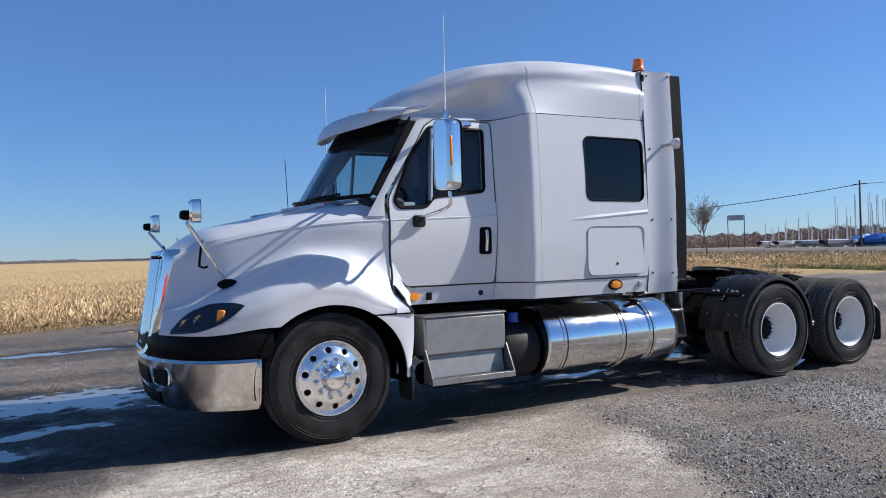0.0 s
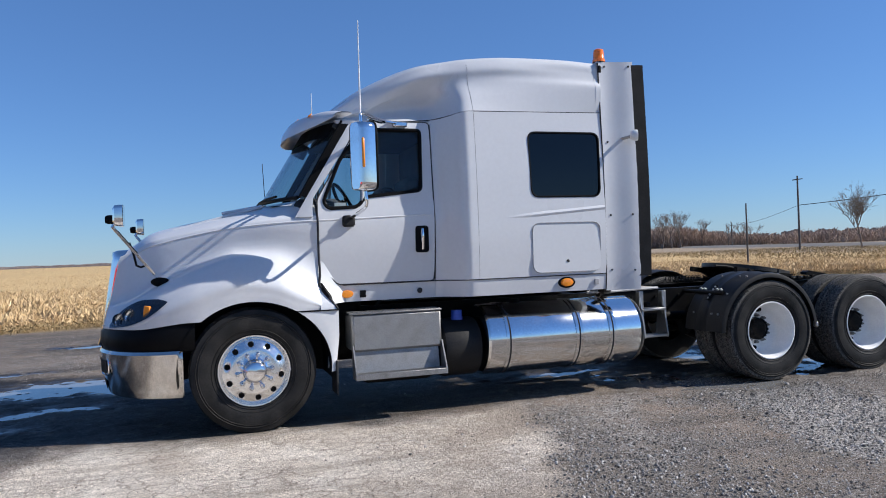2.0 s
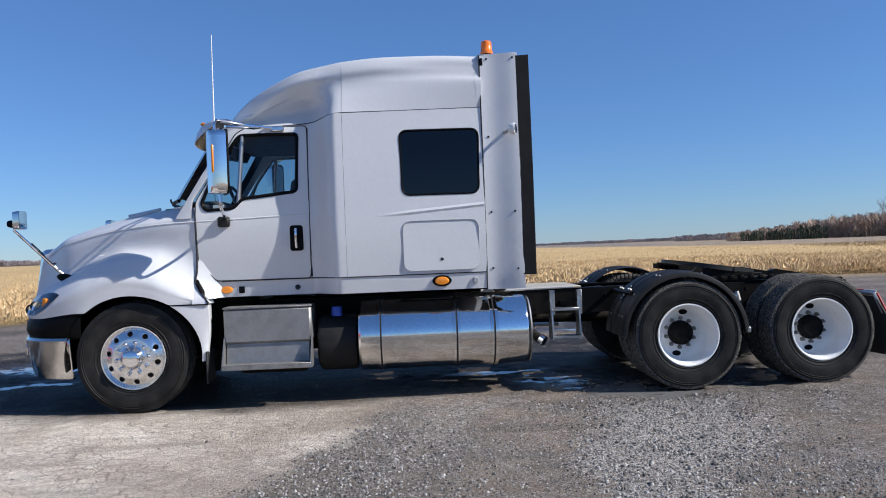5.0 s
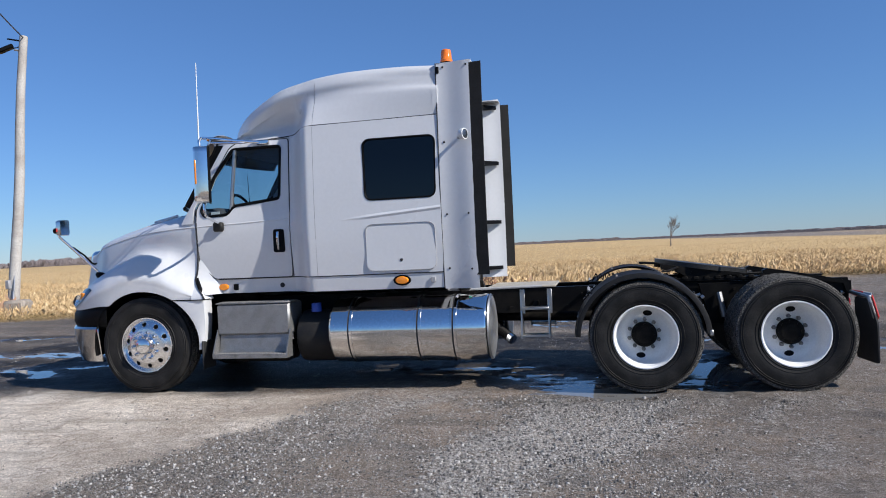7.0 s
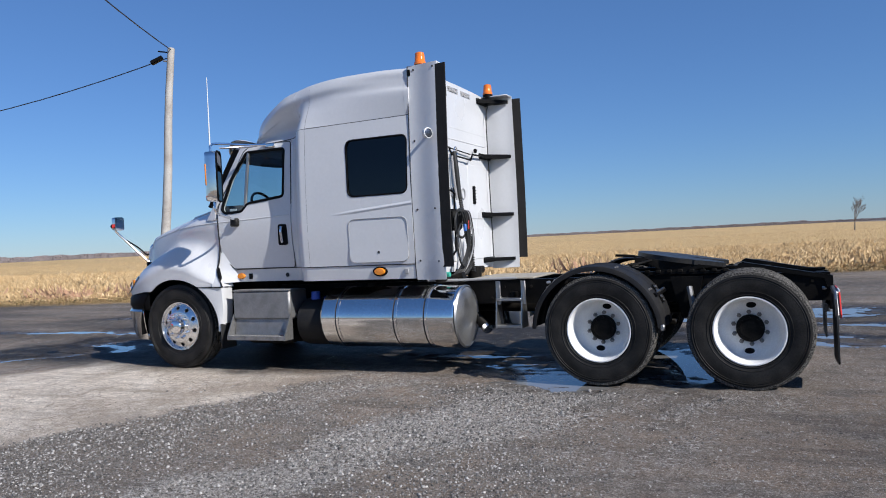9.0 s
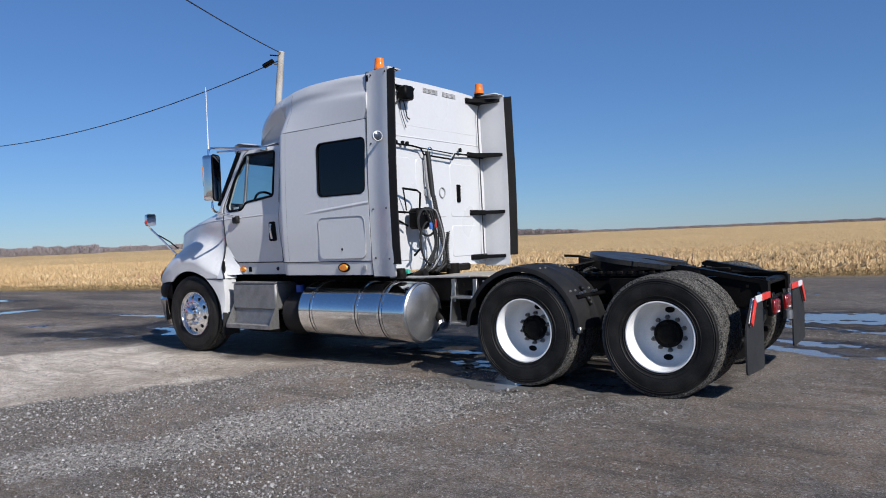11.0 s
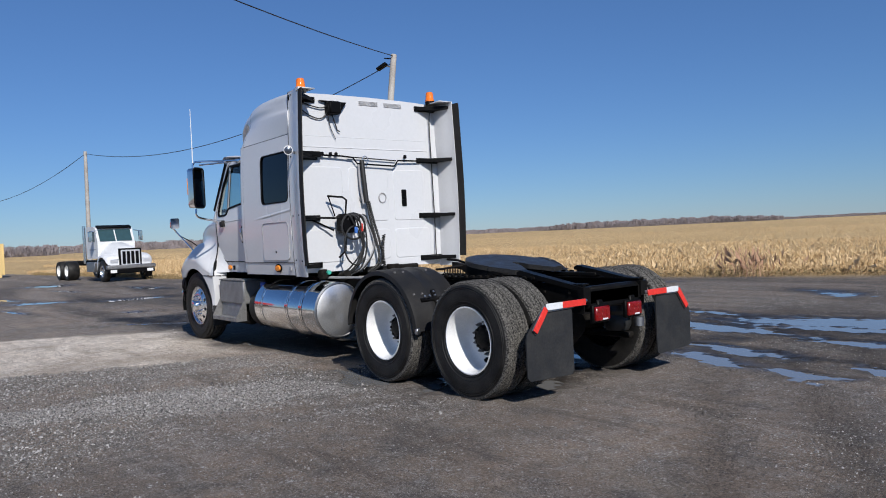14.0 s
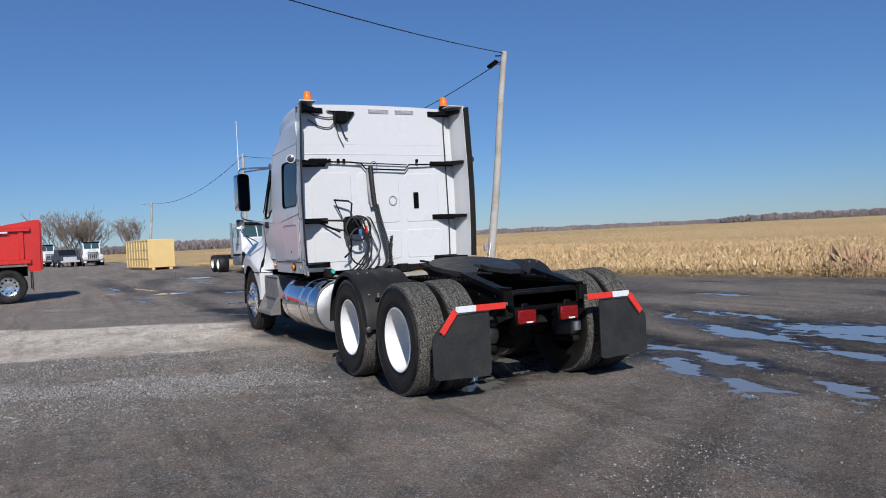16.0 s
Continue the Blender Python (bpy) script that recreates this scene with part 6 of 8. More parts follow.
def ground_material():
    m = bpy.data.materials.new("yard_ground")
    m.use_nodes = True
    n, l = m.node_tree.nodes, m.node_tree.links
    p = n["Principled BSDF"]
    co = n.new("ShaderNodeTexCoord").outputs["Object"]

    def tex(scale, detail=6.0, rough=0.6, stretch=None):
        t = n.new("ShaderNodeTexNoise")
        t.inputs["Scale"].default_value, t.inputs["Detail"].default_value, t.inputs["Roughness"].default_value = scale, detail, rough
        if stretch:
            mp = n.new("ShaderNodeMapping")
            mp.inputs["Rotation"].default_value = (0, 0, radians(stretch[0]))
            mp.inputs["Scale"].default_value = (stretch[1], stretch[2], 1)
            l.new(co, mp.inputs[0])
            l.new(mp.outputs[0], t.inputs["Vector"])
        else:
            l.new(co, t.inputs["Vector"])
        return t.outputs["Fac"]

    def span(v, a, b, lo=0.0, hi=1.0):
        r = n.new("ShaderNodeMapRange")
        for k, x in (("From Min", a), ("From Max", b), ("To Min", lo), ("To Max", hi)):
            r.inputs[k].default_value = x
        l.new(v, r.inputs["Value"])
        return r.outputs[0]

    def mixc(f, a, b):
        x = n.new("ShaderNodeMix")
        x.data_type = "RGBA"
        for key, val in (("A", a), ("B", b)):
            if isinstance(val, tuple):
                x.inputs[key].default_value = (*val, 1)
            else:
                l.new(val, x.inputs[key])
        l.new(f, x.inputs["Factor"])
        return x.outputs["Result"]

    def mul(a, b):
        x = n.new("ShaderNodeMath")
        x.operation = "MULTIPLY"
        for k, val in enumerate((a, b)):
            if isinstance(val, float):
                x.inputs[k].default_value = val
            else:
                l.new(val, x.inputs[k])
        return x.outputs[0]

    def attr(k):
        a = n.new("ShaderNodeAttribute")
        a.attribute_name = k
        return a.outputs["Fac"]

    broad, mid, fine = tex(0.35), tex(2.2), tex(26.0, 8.0, 0.7)
    grit = tex(140.0, 4.0, 0.7)
    dirt = mixc(span(broad, 0.42, 0.60), (0.196, 0.164, 0.140), (0.262, 0.205, 0.161))
    dirt = mixc(span(mid, 0.45, 0.66), dirt, (0.152, 0.136, 0.123))
    dirt = mixc(span(tex(7.0, 7.0, 0.7), 0.48, 0.66, 0.0, 0.7), dirt, (0.32, 0.29, 0.26))
    pebble = n.new("ShaderNodeTexVoronoi")
    pebble.inputs["Scale"].default_value = 48.0
    l.new(co, pebble.inputs["Vector"])
    spots = mul(span(pebble.outputs["Distance"], 0.30, 0.12), span(mid, 0.46, 0.60))
    dirt = mixc(mul(spots, 0.6), dirt, (0.40, 0.385, 0.37))
    for size_, patch, lo in ((95.0, tex(1.1, 5.0, 0.7, (-8, 0.5, 1.6)), 0.40), (27.0, tex(3.4, 4.0, 0.7), 0.50)):
        chip = n.new("ShaderNodeTexVoronoi")
        chip.inputs["Scale"].default_value = size_
        l.new(co, chip.inputs["Vector"])
        pick = n.new("ShaderNodeSeparateColor")
        l.new(chip.outputs["Color"], pick.inputs[0])
        flat = mul(mul(span(chip.outputs["Distance"], 0.42, 0.30), span(pick.outputs[0], 0.62, 0.66)), span(patch, lo, lo + 0.14))
        dirt = mixc(mul(flat, 0.85), dirt, (0.50, 0.485, 0.46))
    track_tex = tex(1.6, 4.0, 0.65, (24, 0.10, 1.9))
    dirt = mixc(mul(span(track_tex, 0.52, 0.64, 0.0, 0.65), span(broad, 0.40, 0.55)), dirt, (0.135, 0.115, 0.098))
    dirt = mixc(mul(span(track_tex, 0.47, 0.36, 0.0, 0.50), span(broad, 0.40, 0.55)), dirt, (0.30, 0.255, 0.205))
    stone = mixc(span(fine, 0.35, 0.65), (0.060, 0.053, 0.047), (0.235, 0.212, 0.19))
    dirt = mixc(mul(attr("stone"), 0.70), dirt, stone)
    fleck = n.new("ShaderNodeMath")
    fleck.operation = "MULTIPLY_ADD"
    fleck.inputs[1].default_value = 0.13
    l.new(attr("crust"), fleck.inputs[0])
    l.new(tex(24.0, 7.0, 0.78, (66, 0.75, 1.3)), fleck.inputs[2])
    dirt = mixc(span(fleck.outputs[0], 0.575, 0.63, 0.0, 0.9), dirt, mixc(span(grit, 0.35, 0.6), (0.27, 0.245, 0.22), (0.47, 0.445, 0.415)))
    streak = tex(1.3, 5.0, 0.6, (-20, 0.35, 2.2))
    pale = mixc(span(mid, 0.38, 0.62), (0.72, 0.63, 0.53), (0.82, 0.745, 0.65))
    pale = mixc(span(streak, 0.52, 0.72), pale, (0.31, 0.255, 0.20))
    flake = tex(5.5, 9.0, 0.78, (12, 0.8, 1.5))
    pale = mixc(span(flake, 0.47, 0.53, 0.0, 0.55), pale, (0.50, 0.435, 0.365))
    pale = mixc(span(tex(13.0, 9.0, 0.8), 0.56, 0.62, 0.0, 0.75), pale, (0.33, 0.28, 0.235))
    pale = mixc(mul(attr("film"), span(tex(2.6, 8.0, 0.75), 0.36, 0.58, 0.10, 0.75)), pale, (0.30, 0.255, 0.215))
    stain = tex(0.55, 5.0, 0.7, (30, 1.0, 1.0))
    pale = mixc(span(stain, 0.49, 0.62, 0.0, 0.60), pale, (0.36, 0.295, 0.235))
    craze = n.new("ShaderNodeTexVoronoi")
    craze.feature = "DISTANCE_TO_EDGE"
    craze.inputs["Scale"].default_value = 7.5
    bend = n.new("ShaderNodeMix")
    bend.data_type = "VECTOR"
    bend.inputs["Factor"].default_value = 0.10
    wob = n.new("ShaderNodeTexNoise")
    wob.inputs["Scale"].default_value = 9.0
    wob.inputs["Detail"].default_value = 5.0
    l.new(co, wob.inputs["Vector"])
    l.new(co, bend.inputs["A"])
    l.new(wob.outputs["Color"], bend.inputs["B"])
    l.new(bend.outputs["Result"], craze.inputs["Vector"])
    cracks = mul(span(craze.outputs["Distance"], 0.055, 0.012), span(tex(1.4, 5.0, 0.7), 0.40, 0.54))
    pale = mixc(mul(cracks, 0.85), pale, (0.30, 0.25, 0.205))
    pale = mixc(mul(spots, 0.8), pale, (0.15, 0.135, 0.12))
    col = mixc(attr("pale"), dirt, pale)
    col = mixc(mul(attr("rut"), 0.5), col, (0.15, 0.125, 0.105))
    soil = mixc(span(tex(0.02, 3.0), 0.40, 0.60), (0.58, 0.415, 0.215), (0.52, 0.37, 0.185))
    soil = mixc(span(tex(0.9, 6.0, 0.7, (16, 0.05, 1.6)), 0.42, 0.66), soil, (0.42, 0.285, 0.135))
    col = mixc(attr("field"), col, soil)
    coarse = span(tex(52.0, 5.0, 0.75), 0.32, 0.68, 0.48, 1.38)
    hs0 = n.new("ShaderNodeHueSaturation")
    l.new(coarse, hs0.inputs["Value"])
    l.new(col, hs0.inputs["Color"])
    col = hs0.outputs[0]
    grain = span(grit, 0.30, 0.70, 0.38, 1.66)
    hs = n.new("ShaderNodeHueSaturation")
    l.new(grain, hs.inputs["Value"])
    l.new(col, hs.inputs["Color"])
    wet = span(attr("wet"), 0.15, 0.60)
    # near-black colour for wet ground, and for the shade under the truck
    moist_shade = mul(attr("damp_shade"), span(tex(3.0, 6.0, 0.7), 0.26, 0.46))
    soaked_shade = mixc(mul(moist_shade, 0.94), hs.outputs[0], (0.017, 0.0158, 0.0155))
    dark = mixc(mul(wet, 0.8), soaked_shade, (0.030, 0.025, 0.020))
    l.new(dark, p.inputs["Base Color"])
    slick = mul(attr("sheen"), span(tex(2.6, 6.0, 0.7, (10, 0.45, 1.8)), 0.34, 0.52))
    lessen = span(slick, 0.0, 0.8, 1.0, 0.0)
    l.new(mul(span(moist_shade, 0.0, 1.0, 0.9, 0.55), span(slick, 0.0, 1.0, 1.0, 0.28)), p.inputs["Roughness"])
    l.new(span(slick, 0.0, 1.0, 0.10, 0.55), p.inputs["Specular IOR Level"])
    tread = n.new("ShaderNodeTexWave")
    tread.bands_direction = "Y"
    tread.inputs["Scale"].default_value = 5.5
    tread.inputs["Distortion"].default_value = 11.0
    tread.inputs["Detail"].default_value = 3.0
    tread.inputs["Detail Scale"].default_value = 2.5
    mp = n.new("ShaderNodeMapping")
    mp.inputs["Rotation"].default_value = (0, 0, radians(60))
    l.new(co, mp.inputs[0])
    l.new(mp.outputs[0], tread.inputs["Vector"])
    b0 = n.new("ShaderNodeBump")
    b0.inputs["Distance"].default_value = 0.013
    l.new(mul(attr("rut"), tread.outputs["Fac"]), b0.inputs["Height"])
    b1, b2 = n.new("ShaderNodeBump"), n.new("ShaderNodeBump")
    b1.inputs["Distance"].default_value, b2.inputs["Distance"].default_value = 0.03, 0.006
    l.new(span(lessen, 0.0, 1.0, 0.06, 1.0), b1.inputs["Strength"])
    l.new(span(lessen, 0.0, 1.0, 0.15, 1.0), b2.inputs["Strength"])
    l.new(b0.outputs[0], b1.inputs["Normal"])
    l.new(fine, b1.inputs["Height"])
    l.new(grit, b2.inputs["Height"])
    l.new(b1.outputs[0], b2.inputs["Normal"])
    l.new(b2.outputs[0], p.inputs["Normal"])
    return m


ground_me.materials.append(ground_material())
ground = new("ground", ground_me)
tagged(ground, "wet gravel yard, pale worn concrete patch and dry field", "ground", "", "structure")

# puddle water lies in the hollows of the sheet
wat = bpy.data.materials.new("puddle_water")
wat.use_nodes = True
wp = wat.node_tree.nodes["Principled BSDF"]
wp.inputs["Base Color"].default_value = (0.18, 0.178, 0.175, 1)
wp.inputs["Roughness"].default_value = 0.03
wp.inputs["IOR"].default_value = 1.48
wp.inputs["Specular IOR Level"].default_value = 0.5
wnz, wbp = wat.node_tree.nodes.new("ShaderNodeTexNoise"), wat.node_tree.nodes.new("ShaderNodeBump")
wnz.inputs["Scale"].default_value = 9.0
wbp.inputs["Strength"].default_value, wbp.inputs["Distance"].default_value = 0.05, 0.01
wat.node_tree.links.new(wnz.outputs["Fac"], wbp.inputs["Height"])
wat.node_tree.links.new(wbp.outputs[0], wp.inputs["Normal"])
for px, py, a, b, t in PUDDLES:
    s = Shape()
    rim = [(1.75 * (a + 0.25) * math.cos(k * math.pi / 14), 1.75 * (b + 0.16) * math.sin(k * math.pi / 14), 0) for k in range(28)]
    s.add(rim, [tuple(range(28))])
    thing("puddle", s, wat, "shallow rain puddle reflecting the sky", "puddle", "puddles on the yard", "structure", 0, (px, py, WATER + 0.0004 * (abs(px * 7.3 + py * 3.1) % 3)), t)

# ---- loose stones ----
rng = np.random.RandomState(4)
BASE5 = np.array([(1, 0, -0.45), (0, 1, -0.45), (-1, 0, -0.45), (0, -1, -0.45), (0.62, 0.25, 0.45), (-0.25, 0.55, 0.5), (-0.45, -0.5, 0.42)], float)
FACE5 = np.array([(0, 1, 4), (1, 5, 4), (1, 2, 5), (2, 6, 5), (2, 3, 6), (3, 0, 6), (0, 4, 6), (4, 5, 6)])


def scatter_stones(px, py, size):
    """Flat-topped angular chips, each of its own outline and tilt."""
    n_ = len(px)
    v = BASE5[None] * size[:, None, None] * rng.uniform(0.6, 1.35, (n_, 7, 1)) * np.stack([np.ones(n_), rng.uniform(0.55, 1.0, n_), rng.uniform(0.6, 1.15, n_)], 1)[:, None, :]
    a = rng.uniform(0, 6.28, n_)
    c, s = np.cos(a)[:, None], np.sin(a)[:, None]
    vx, vy = v[..., 0] * c - v[..., 1] * s, v[..., 0] * s + v[..., 1] * c
    tz = v[..., 2] + vx * rng.uniform(-0.4, 0.4, (n_, 1))
    i = np.clip(np.searchsorted(gx, px), 1, nx - 1)
    j = np.clip(np.searchsorted(gy, py), 1, ny - 1)
    base = Z[i, j]
    out = np.stack([vx + px[:, None], vy + py[:, None], tz + base[:, None] + 0.36 * size[:, None]], 2).reshape(-1, 3)
    f = (FACE5[None] + 7 * np.arange(n_)[:, None, None]).reshape(-1, 3)
    return out, f


cand = 1300000
sx, sy = rng.uniform(-5, 13.0, cand), rng.uniform(-9, 9.5, cand)
clusters = np.clip(wave(sx, sy, 0.9, 51) * 1.5 + 0.2, 0, 1) * np.clip(wave(sx, sy, 3.1, 52) * 1.6 + 0.3, 0, 1)
dens = 0.60 * gravel_band(sx, sy) + 0.06 * clusters + 0.014 + 0.045 * (sy > 0.6) + 0.32 * np.clip(wave(sx * 0.6, sy, 2.1, 53) * 2.2 - 1.0, 0, 1) * (sx > 3)
pp = light_patch(sx, sy)
dens = dens * (1 - pp) + pp * 0.016
dens *= (basin(sx, sy) < 0.45) * (sy < edge_y(sx) - 0.4) * (1 - 0.80 * np.clip(damp_shade(sx, sy) * 1.5 - 0.5, 0, 1))
keep = rng.uniform(0, 1, cand) < dens
sx, sy = sx[keep], sy[keep]
size = (0.0040 + 0.0074 * rng.uniform(0, 1, len(sx)) ** 2.2 + 0.006 * (rng.uniform(0, 1, len(sx)) < 0.03)) * (0.70 + 0.50 * np.clip(gravel_band(sx, sy) * 2, 0, 1))
sv, sf = scatter_stones(sx, sy, size)
stone_mat = bpy.data.materials.new("crushed_stone")
stone_mat.use_nodes = True
sn, sl = stone_mat.node_tree.nodes, stone_mat.node_tree.links
geo = sn.new("ShaderNodeNewGeometry")
sr = sn.new("ShaderNodeValToRGB")
sr.color_ramp.elements[0].color, sr.color_ramp.elements[1].color = (0.05, 0.047, 0.044, 1), (0.46, 0.44, 0.415, 1)
e2 = sr.color_ramp.elements.new(0.62)
e2.color = (0.20, 0.19, 0.18, 1)
sl.new(geo.outputs["Random Per Island"], sr.inputs[0])
sl.new(sr.outputs[0], sn["Principled BSDF"].inputs["Base Color"])
sn["Principled BSDF"].inputs["Roughness"].default_value = 0.85
gravel = new("loose_gravel", big_mesh("loose_gravel", sv, sf, [stone_mat]))
tagged(gravel, "loose grey crushed stone scattered over the yard", "gravel", "", "stuff")

# ---- corn stubble ----
straw = bpy.data.materials.new("dry_corn_straw")
straw.use_nodes = True
tn, tl_ = straw.node_tree.nodes, straw.node_tree.links
geo = tn.new("ShaderNodeNewGeometry")
tr = tn.new("ShaderNodeValToRGB")
tr.color_ramp.elements[0].color, tr.color_ramp.elements[1].color = (0.42, 0.275, 0.128, 1), (0.77, 0.585, 0.35, 1)
e2 = tr.color_ramp.elements.new(0.5)
e2.color = (0.59, 0.41, 0.208, 1)
tl_.new(geo.outputs["Random Per Island"], tr.inputs[0])
tl_.new(tr.outputs[0], tn["Principled BSDF"].inputs["Base Color"])
tn["Principled BSDF"].inputs["Roughness"].default_value = 0.8


def blades(px, py, h, lean, width, bent=True):
    """Strips, two points wide: bent ones have three points along them, far ones two."""
    n_ = len(px)
    a, b = rng.uniform(0, 6.28, n_), rng.uniform(0, 6.28, n_)
    v = np.zeros((n_, 6, 3))
    for k, (t, w_) in enumerate(((0, 1.0), (0.55, 0.9), (1.0, 0.35))):
        ox, oy = lean * t * t * np.cos(a), lean * t * t * np.sin(a)
        wx, wy = width * w_ * np.cos(b), width * w_ * np.sin(b)
        v[:, 2 * k] = np.stack([px + ox - wx, py + oy - wy, h * t * np.where(t > 0.9, rng.uniform(0.6, 1.05, n_), 1)], 1)
        v[:, 2 * k + 1] = np.stack([px + ox + wx, py + oy + wy, h * t * np.where(t > 0.9, rng.uniform(0.6, 1.05, n_), 1)], 1)
    if not bent:
        return v[:, (0, 1, 4, 5)].reshape(-1, 3), np.array([(0, 1, 3, 2)]) + 4 * np.arange(n_)[:, None]
    f = np.array([(0, 1, 3, 2), (2, 3, 5, 4)])[None] + 6 * np.arange(n_)[:, None, None]
    return v.reshape(-1, 3), f.reshape(-1, 4)


# near strip beside the yard: dense; further in: thinner and larger strips
vs, fs, base = [], [], 0
for count, d0, d1, h0, h1, w_, x0, x1 in ((160000, 0.25, 9.0, 0.18, 0.54, 0.0026, -48, 27), (120000, 8.0, 32.0, 0.16, 0.36, 0.0055, -75, 55), (50000, 28.0, 110.0, 0.12, 0.26, 0.013, -170, 110)):
    px = rng.uniform(x0, x1, count)
    d = d0 + (d1 - d0) * rng.uniform(0, 1, count) ** 1.35
    row = np.round(d / 0.76) * 0.76 + rng.normal(0, 0.10, count)
    py = edge_y(px) + np.maximum(0.2, row)
    h = rng.uniform(h0, h1, count) * (0.75 + 0.25 * wave(px, py, 0.7, 61))
    v, f = blades(px, py, h, np.where(rng.uniform(0, 1, count) < 0.22, rng.uniform(0.1, 0.3, count), rng.uniform(0.0, 0.07, count)), np.full(count, w_) * rng.uniform(0.6, 1.5, count), d1 < 10)
    vs.append(v)
    fs.append(f + base)
    base += len(v)
# field to the east, beyond the end of the yard
count = 26000
px, py = rng.uniform(28, 95, count) ** 1.0, rng.uniform(-25, 90, count)
ok = (px > 30 + 0.25 * (py + 6)) & (px < 60 + 0.40 * (py + 20))
px, py = px[ok], py[ok]
east_v, east_f = blades(px, py, rng.uniform(0.12, 0.36, len(px)), rng.uniform(0.05, 0.4, len(px)), rng.uniform(0.010, 0.03, len(px)))
corn = new("corn_stubble", big_mesh("corn_stubble", np.vstack(vs), np.vstack(fs), [straw]))
tagged(corn, "dry golden corn stubble with broken leaves and stalks", "crop", "", "stuff")

# fallen husks and grass along the yard's edge
weed = material("dead_grass", (0.34, 0.24, 0.12), 0.85, 0, 0.3, 3, 30, tint=(0.22, 0.16, 0.07))
tagged(new("rough_grass", big_mesh("rough_grass", east_v, east_f, [weed])), "rough brown grass at the end of the yard", "grass", "", "stuff")
count = 16000
px = rng.uniform(-45, 27, count)
py = edge_y(px) + rng.normal(0.1, 0.28, count)
v, f = blades(px, py, rng.uniform(0.05, 0.22, count), rng.uniform(0.05, 0.2, count), rng.uniform(0.0018, 0.005, count))
tagged(new("verge_grass", big_mesh("verge_grass", v, f, [weed])), "dead brown grass along the edge of the yard", "grass", "", "stuff")
redbrush = material("red_brush", (0.46, 0.29, 0.18), 0.85, 0, 0.2, 3, 30, tint=(0.40, 0.22, 0.14))
for cx, cy, w_, cnt, hh in ((1.7, 12.7, 0.7, 130, 0.85), (-14.0, 8.4, 2.2, 300, 0.6), (-11.4, 9.2, 0.5, 120, 0.7)):
    px, py = rng.normal(cx, w_ * 0.5, cnt), rng.normal(cy, 0.3, cnt)
    v, f = blades(px, py, rng.uniform(0.4, 1.0, cnt) * hh, rng.uniform(0.02, 0.3, cnt), rng.uniform(0.002, 0.006, cnt))
    tagged(new("dry_brush", big_mesh("dry_brush", v, f, [redbrush])), "reddish dry weed stems at the field edge", "brush", "", "stuff")
green = material("dull_green_grass", (0.19, 0.235, 0.07), 0.85, 0, 0.3, 3, 30, tint=(0.30, 0.26, 0.12))
count = 14000
py = rng.uniform(-30, 22, count)
px = 27.6 + 0.25 * (py + 6) + np.abs(rng.normal(0, 1.3, count))
v, f = blades(px, py, rng.uniform(0.05, 0.25, count), rng.uniform(0.05, 0.2, count), rng.uniform(0.008, 0.02, count))
tagged(new("green_verge", big_mesh("green_verge", v, f, [green])), "patchy green grass at the end of the yard", "grass", "", "stuff")


# ---- trees ----
bark = material("bare_bark", (0.16, 0.125, 0.10), 0.9, 0, 0.3, 4, 40, tint=(0.24, 0.20, 0.17))


def bare_tree(name, at, height, spread, seed, label, trunk=0.02, stems=1, dense=0, twig=0.0012):
    r = random.Random(seed)
    tree = empty(name, at, label, "tree")
    tk, crown = Shape(), Shape()

    def grow(s, p, d, length, rad, depth):
        pts, rads = [p], [rad]
        q = Vector(p)
        for k in range(3):
            d = (d + Vector((r.uniform(-1, 1), r.uniform(-1, 1), r.uniform(-0.2, 0.7))) * 0.16).normalized()
            q = q + d * (length / 3)
            pts.append(q.copy())
            rads.append(max(rad * (1 - 0.22 * (k + 1)), height * twig))
        s.tube(pts, rads, 6 if depth < 2 else 4)
        if depth >= 5:
            return
        for k in range(2 + dense + (depth < 3) + (r.random() < 0.5)):
            t = r.uniform(0.45, 1.0)
            i = min(2, int(t * 3))
            pos = pts[i].lerp(pts[i + 1], t * 3 - i)
            nd = (d + Vector((r.uniform(-1, 1), r.uniform(-1, 1), r.uniform(-0.35, 0.6))) * spread).normalized()
            grow(crown, pos, nd, length * r.uniform(0.58, 0.80), rad * 0.52, depth + 1)
    for _ in range(stems):
        grow(tk, Vector((r.uniform(-0.3, 0.3) * (stems > 1), r.uniform(-0.3, 0.3) * (stems > 1), -0.1)), Vector((r.uniform(-0.5, 0.5) * (stems > 1), r.uniform(-0.5, 0.5) * (stems > 1), 1)).normalized(), height * (0.36 if stems == 1 else 0.30), height * trunk, 0)
    k = height / max(p[2] for p in crown.v)
    for s in (tk, crown):
        s.v = [(p[0] * k, p[1] * k, p[2] * k) for p in s.v]
    part("trunk", tk, bark, tree)
    part("crown", crown, bark, tree, "bare leafless branches")
    return tree


def polar(eye, az, dist):
    return eye[0] + dist * math.cos(radians(az)), eye[1] + dist * math.sin(radians(az))


E0 = (-2.01, -6.62)
x, y = polar(E0, 41.5, 108)
bare_tree("bare_tree", (x, y, 0), 8.6, 0.80, 21, "large bare deciduous tree beside the road", 0.018, 1, 1, 0.0008)
x, y = polar((5.77, -8.35), 84.85, 122)
bare_tree("bare_tree", (x, y, 0), 5.0, 0.36, 5, "lone bare tree standing in the field", 0.020, 1, 0, 0.0022)
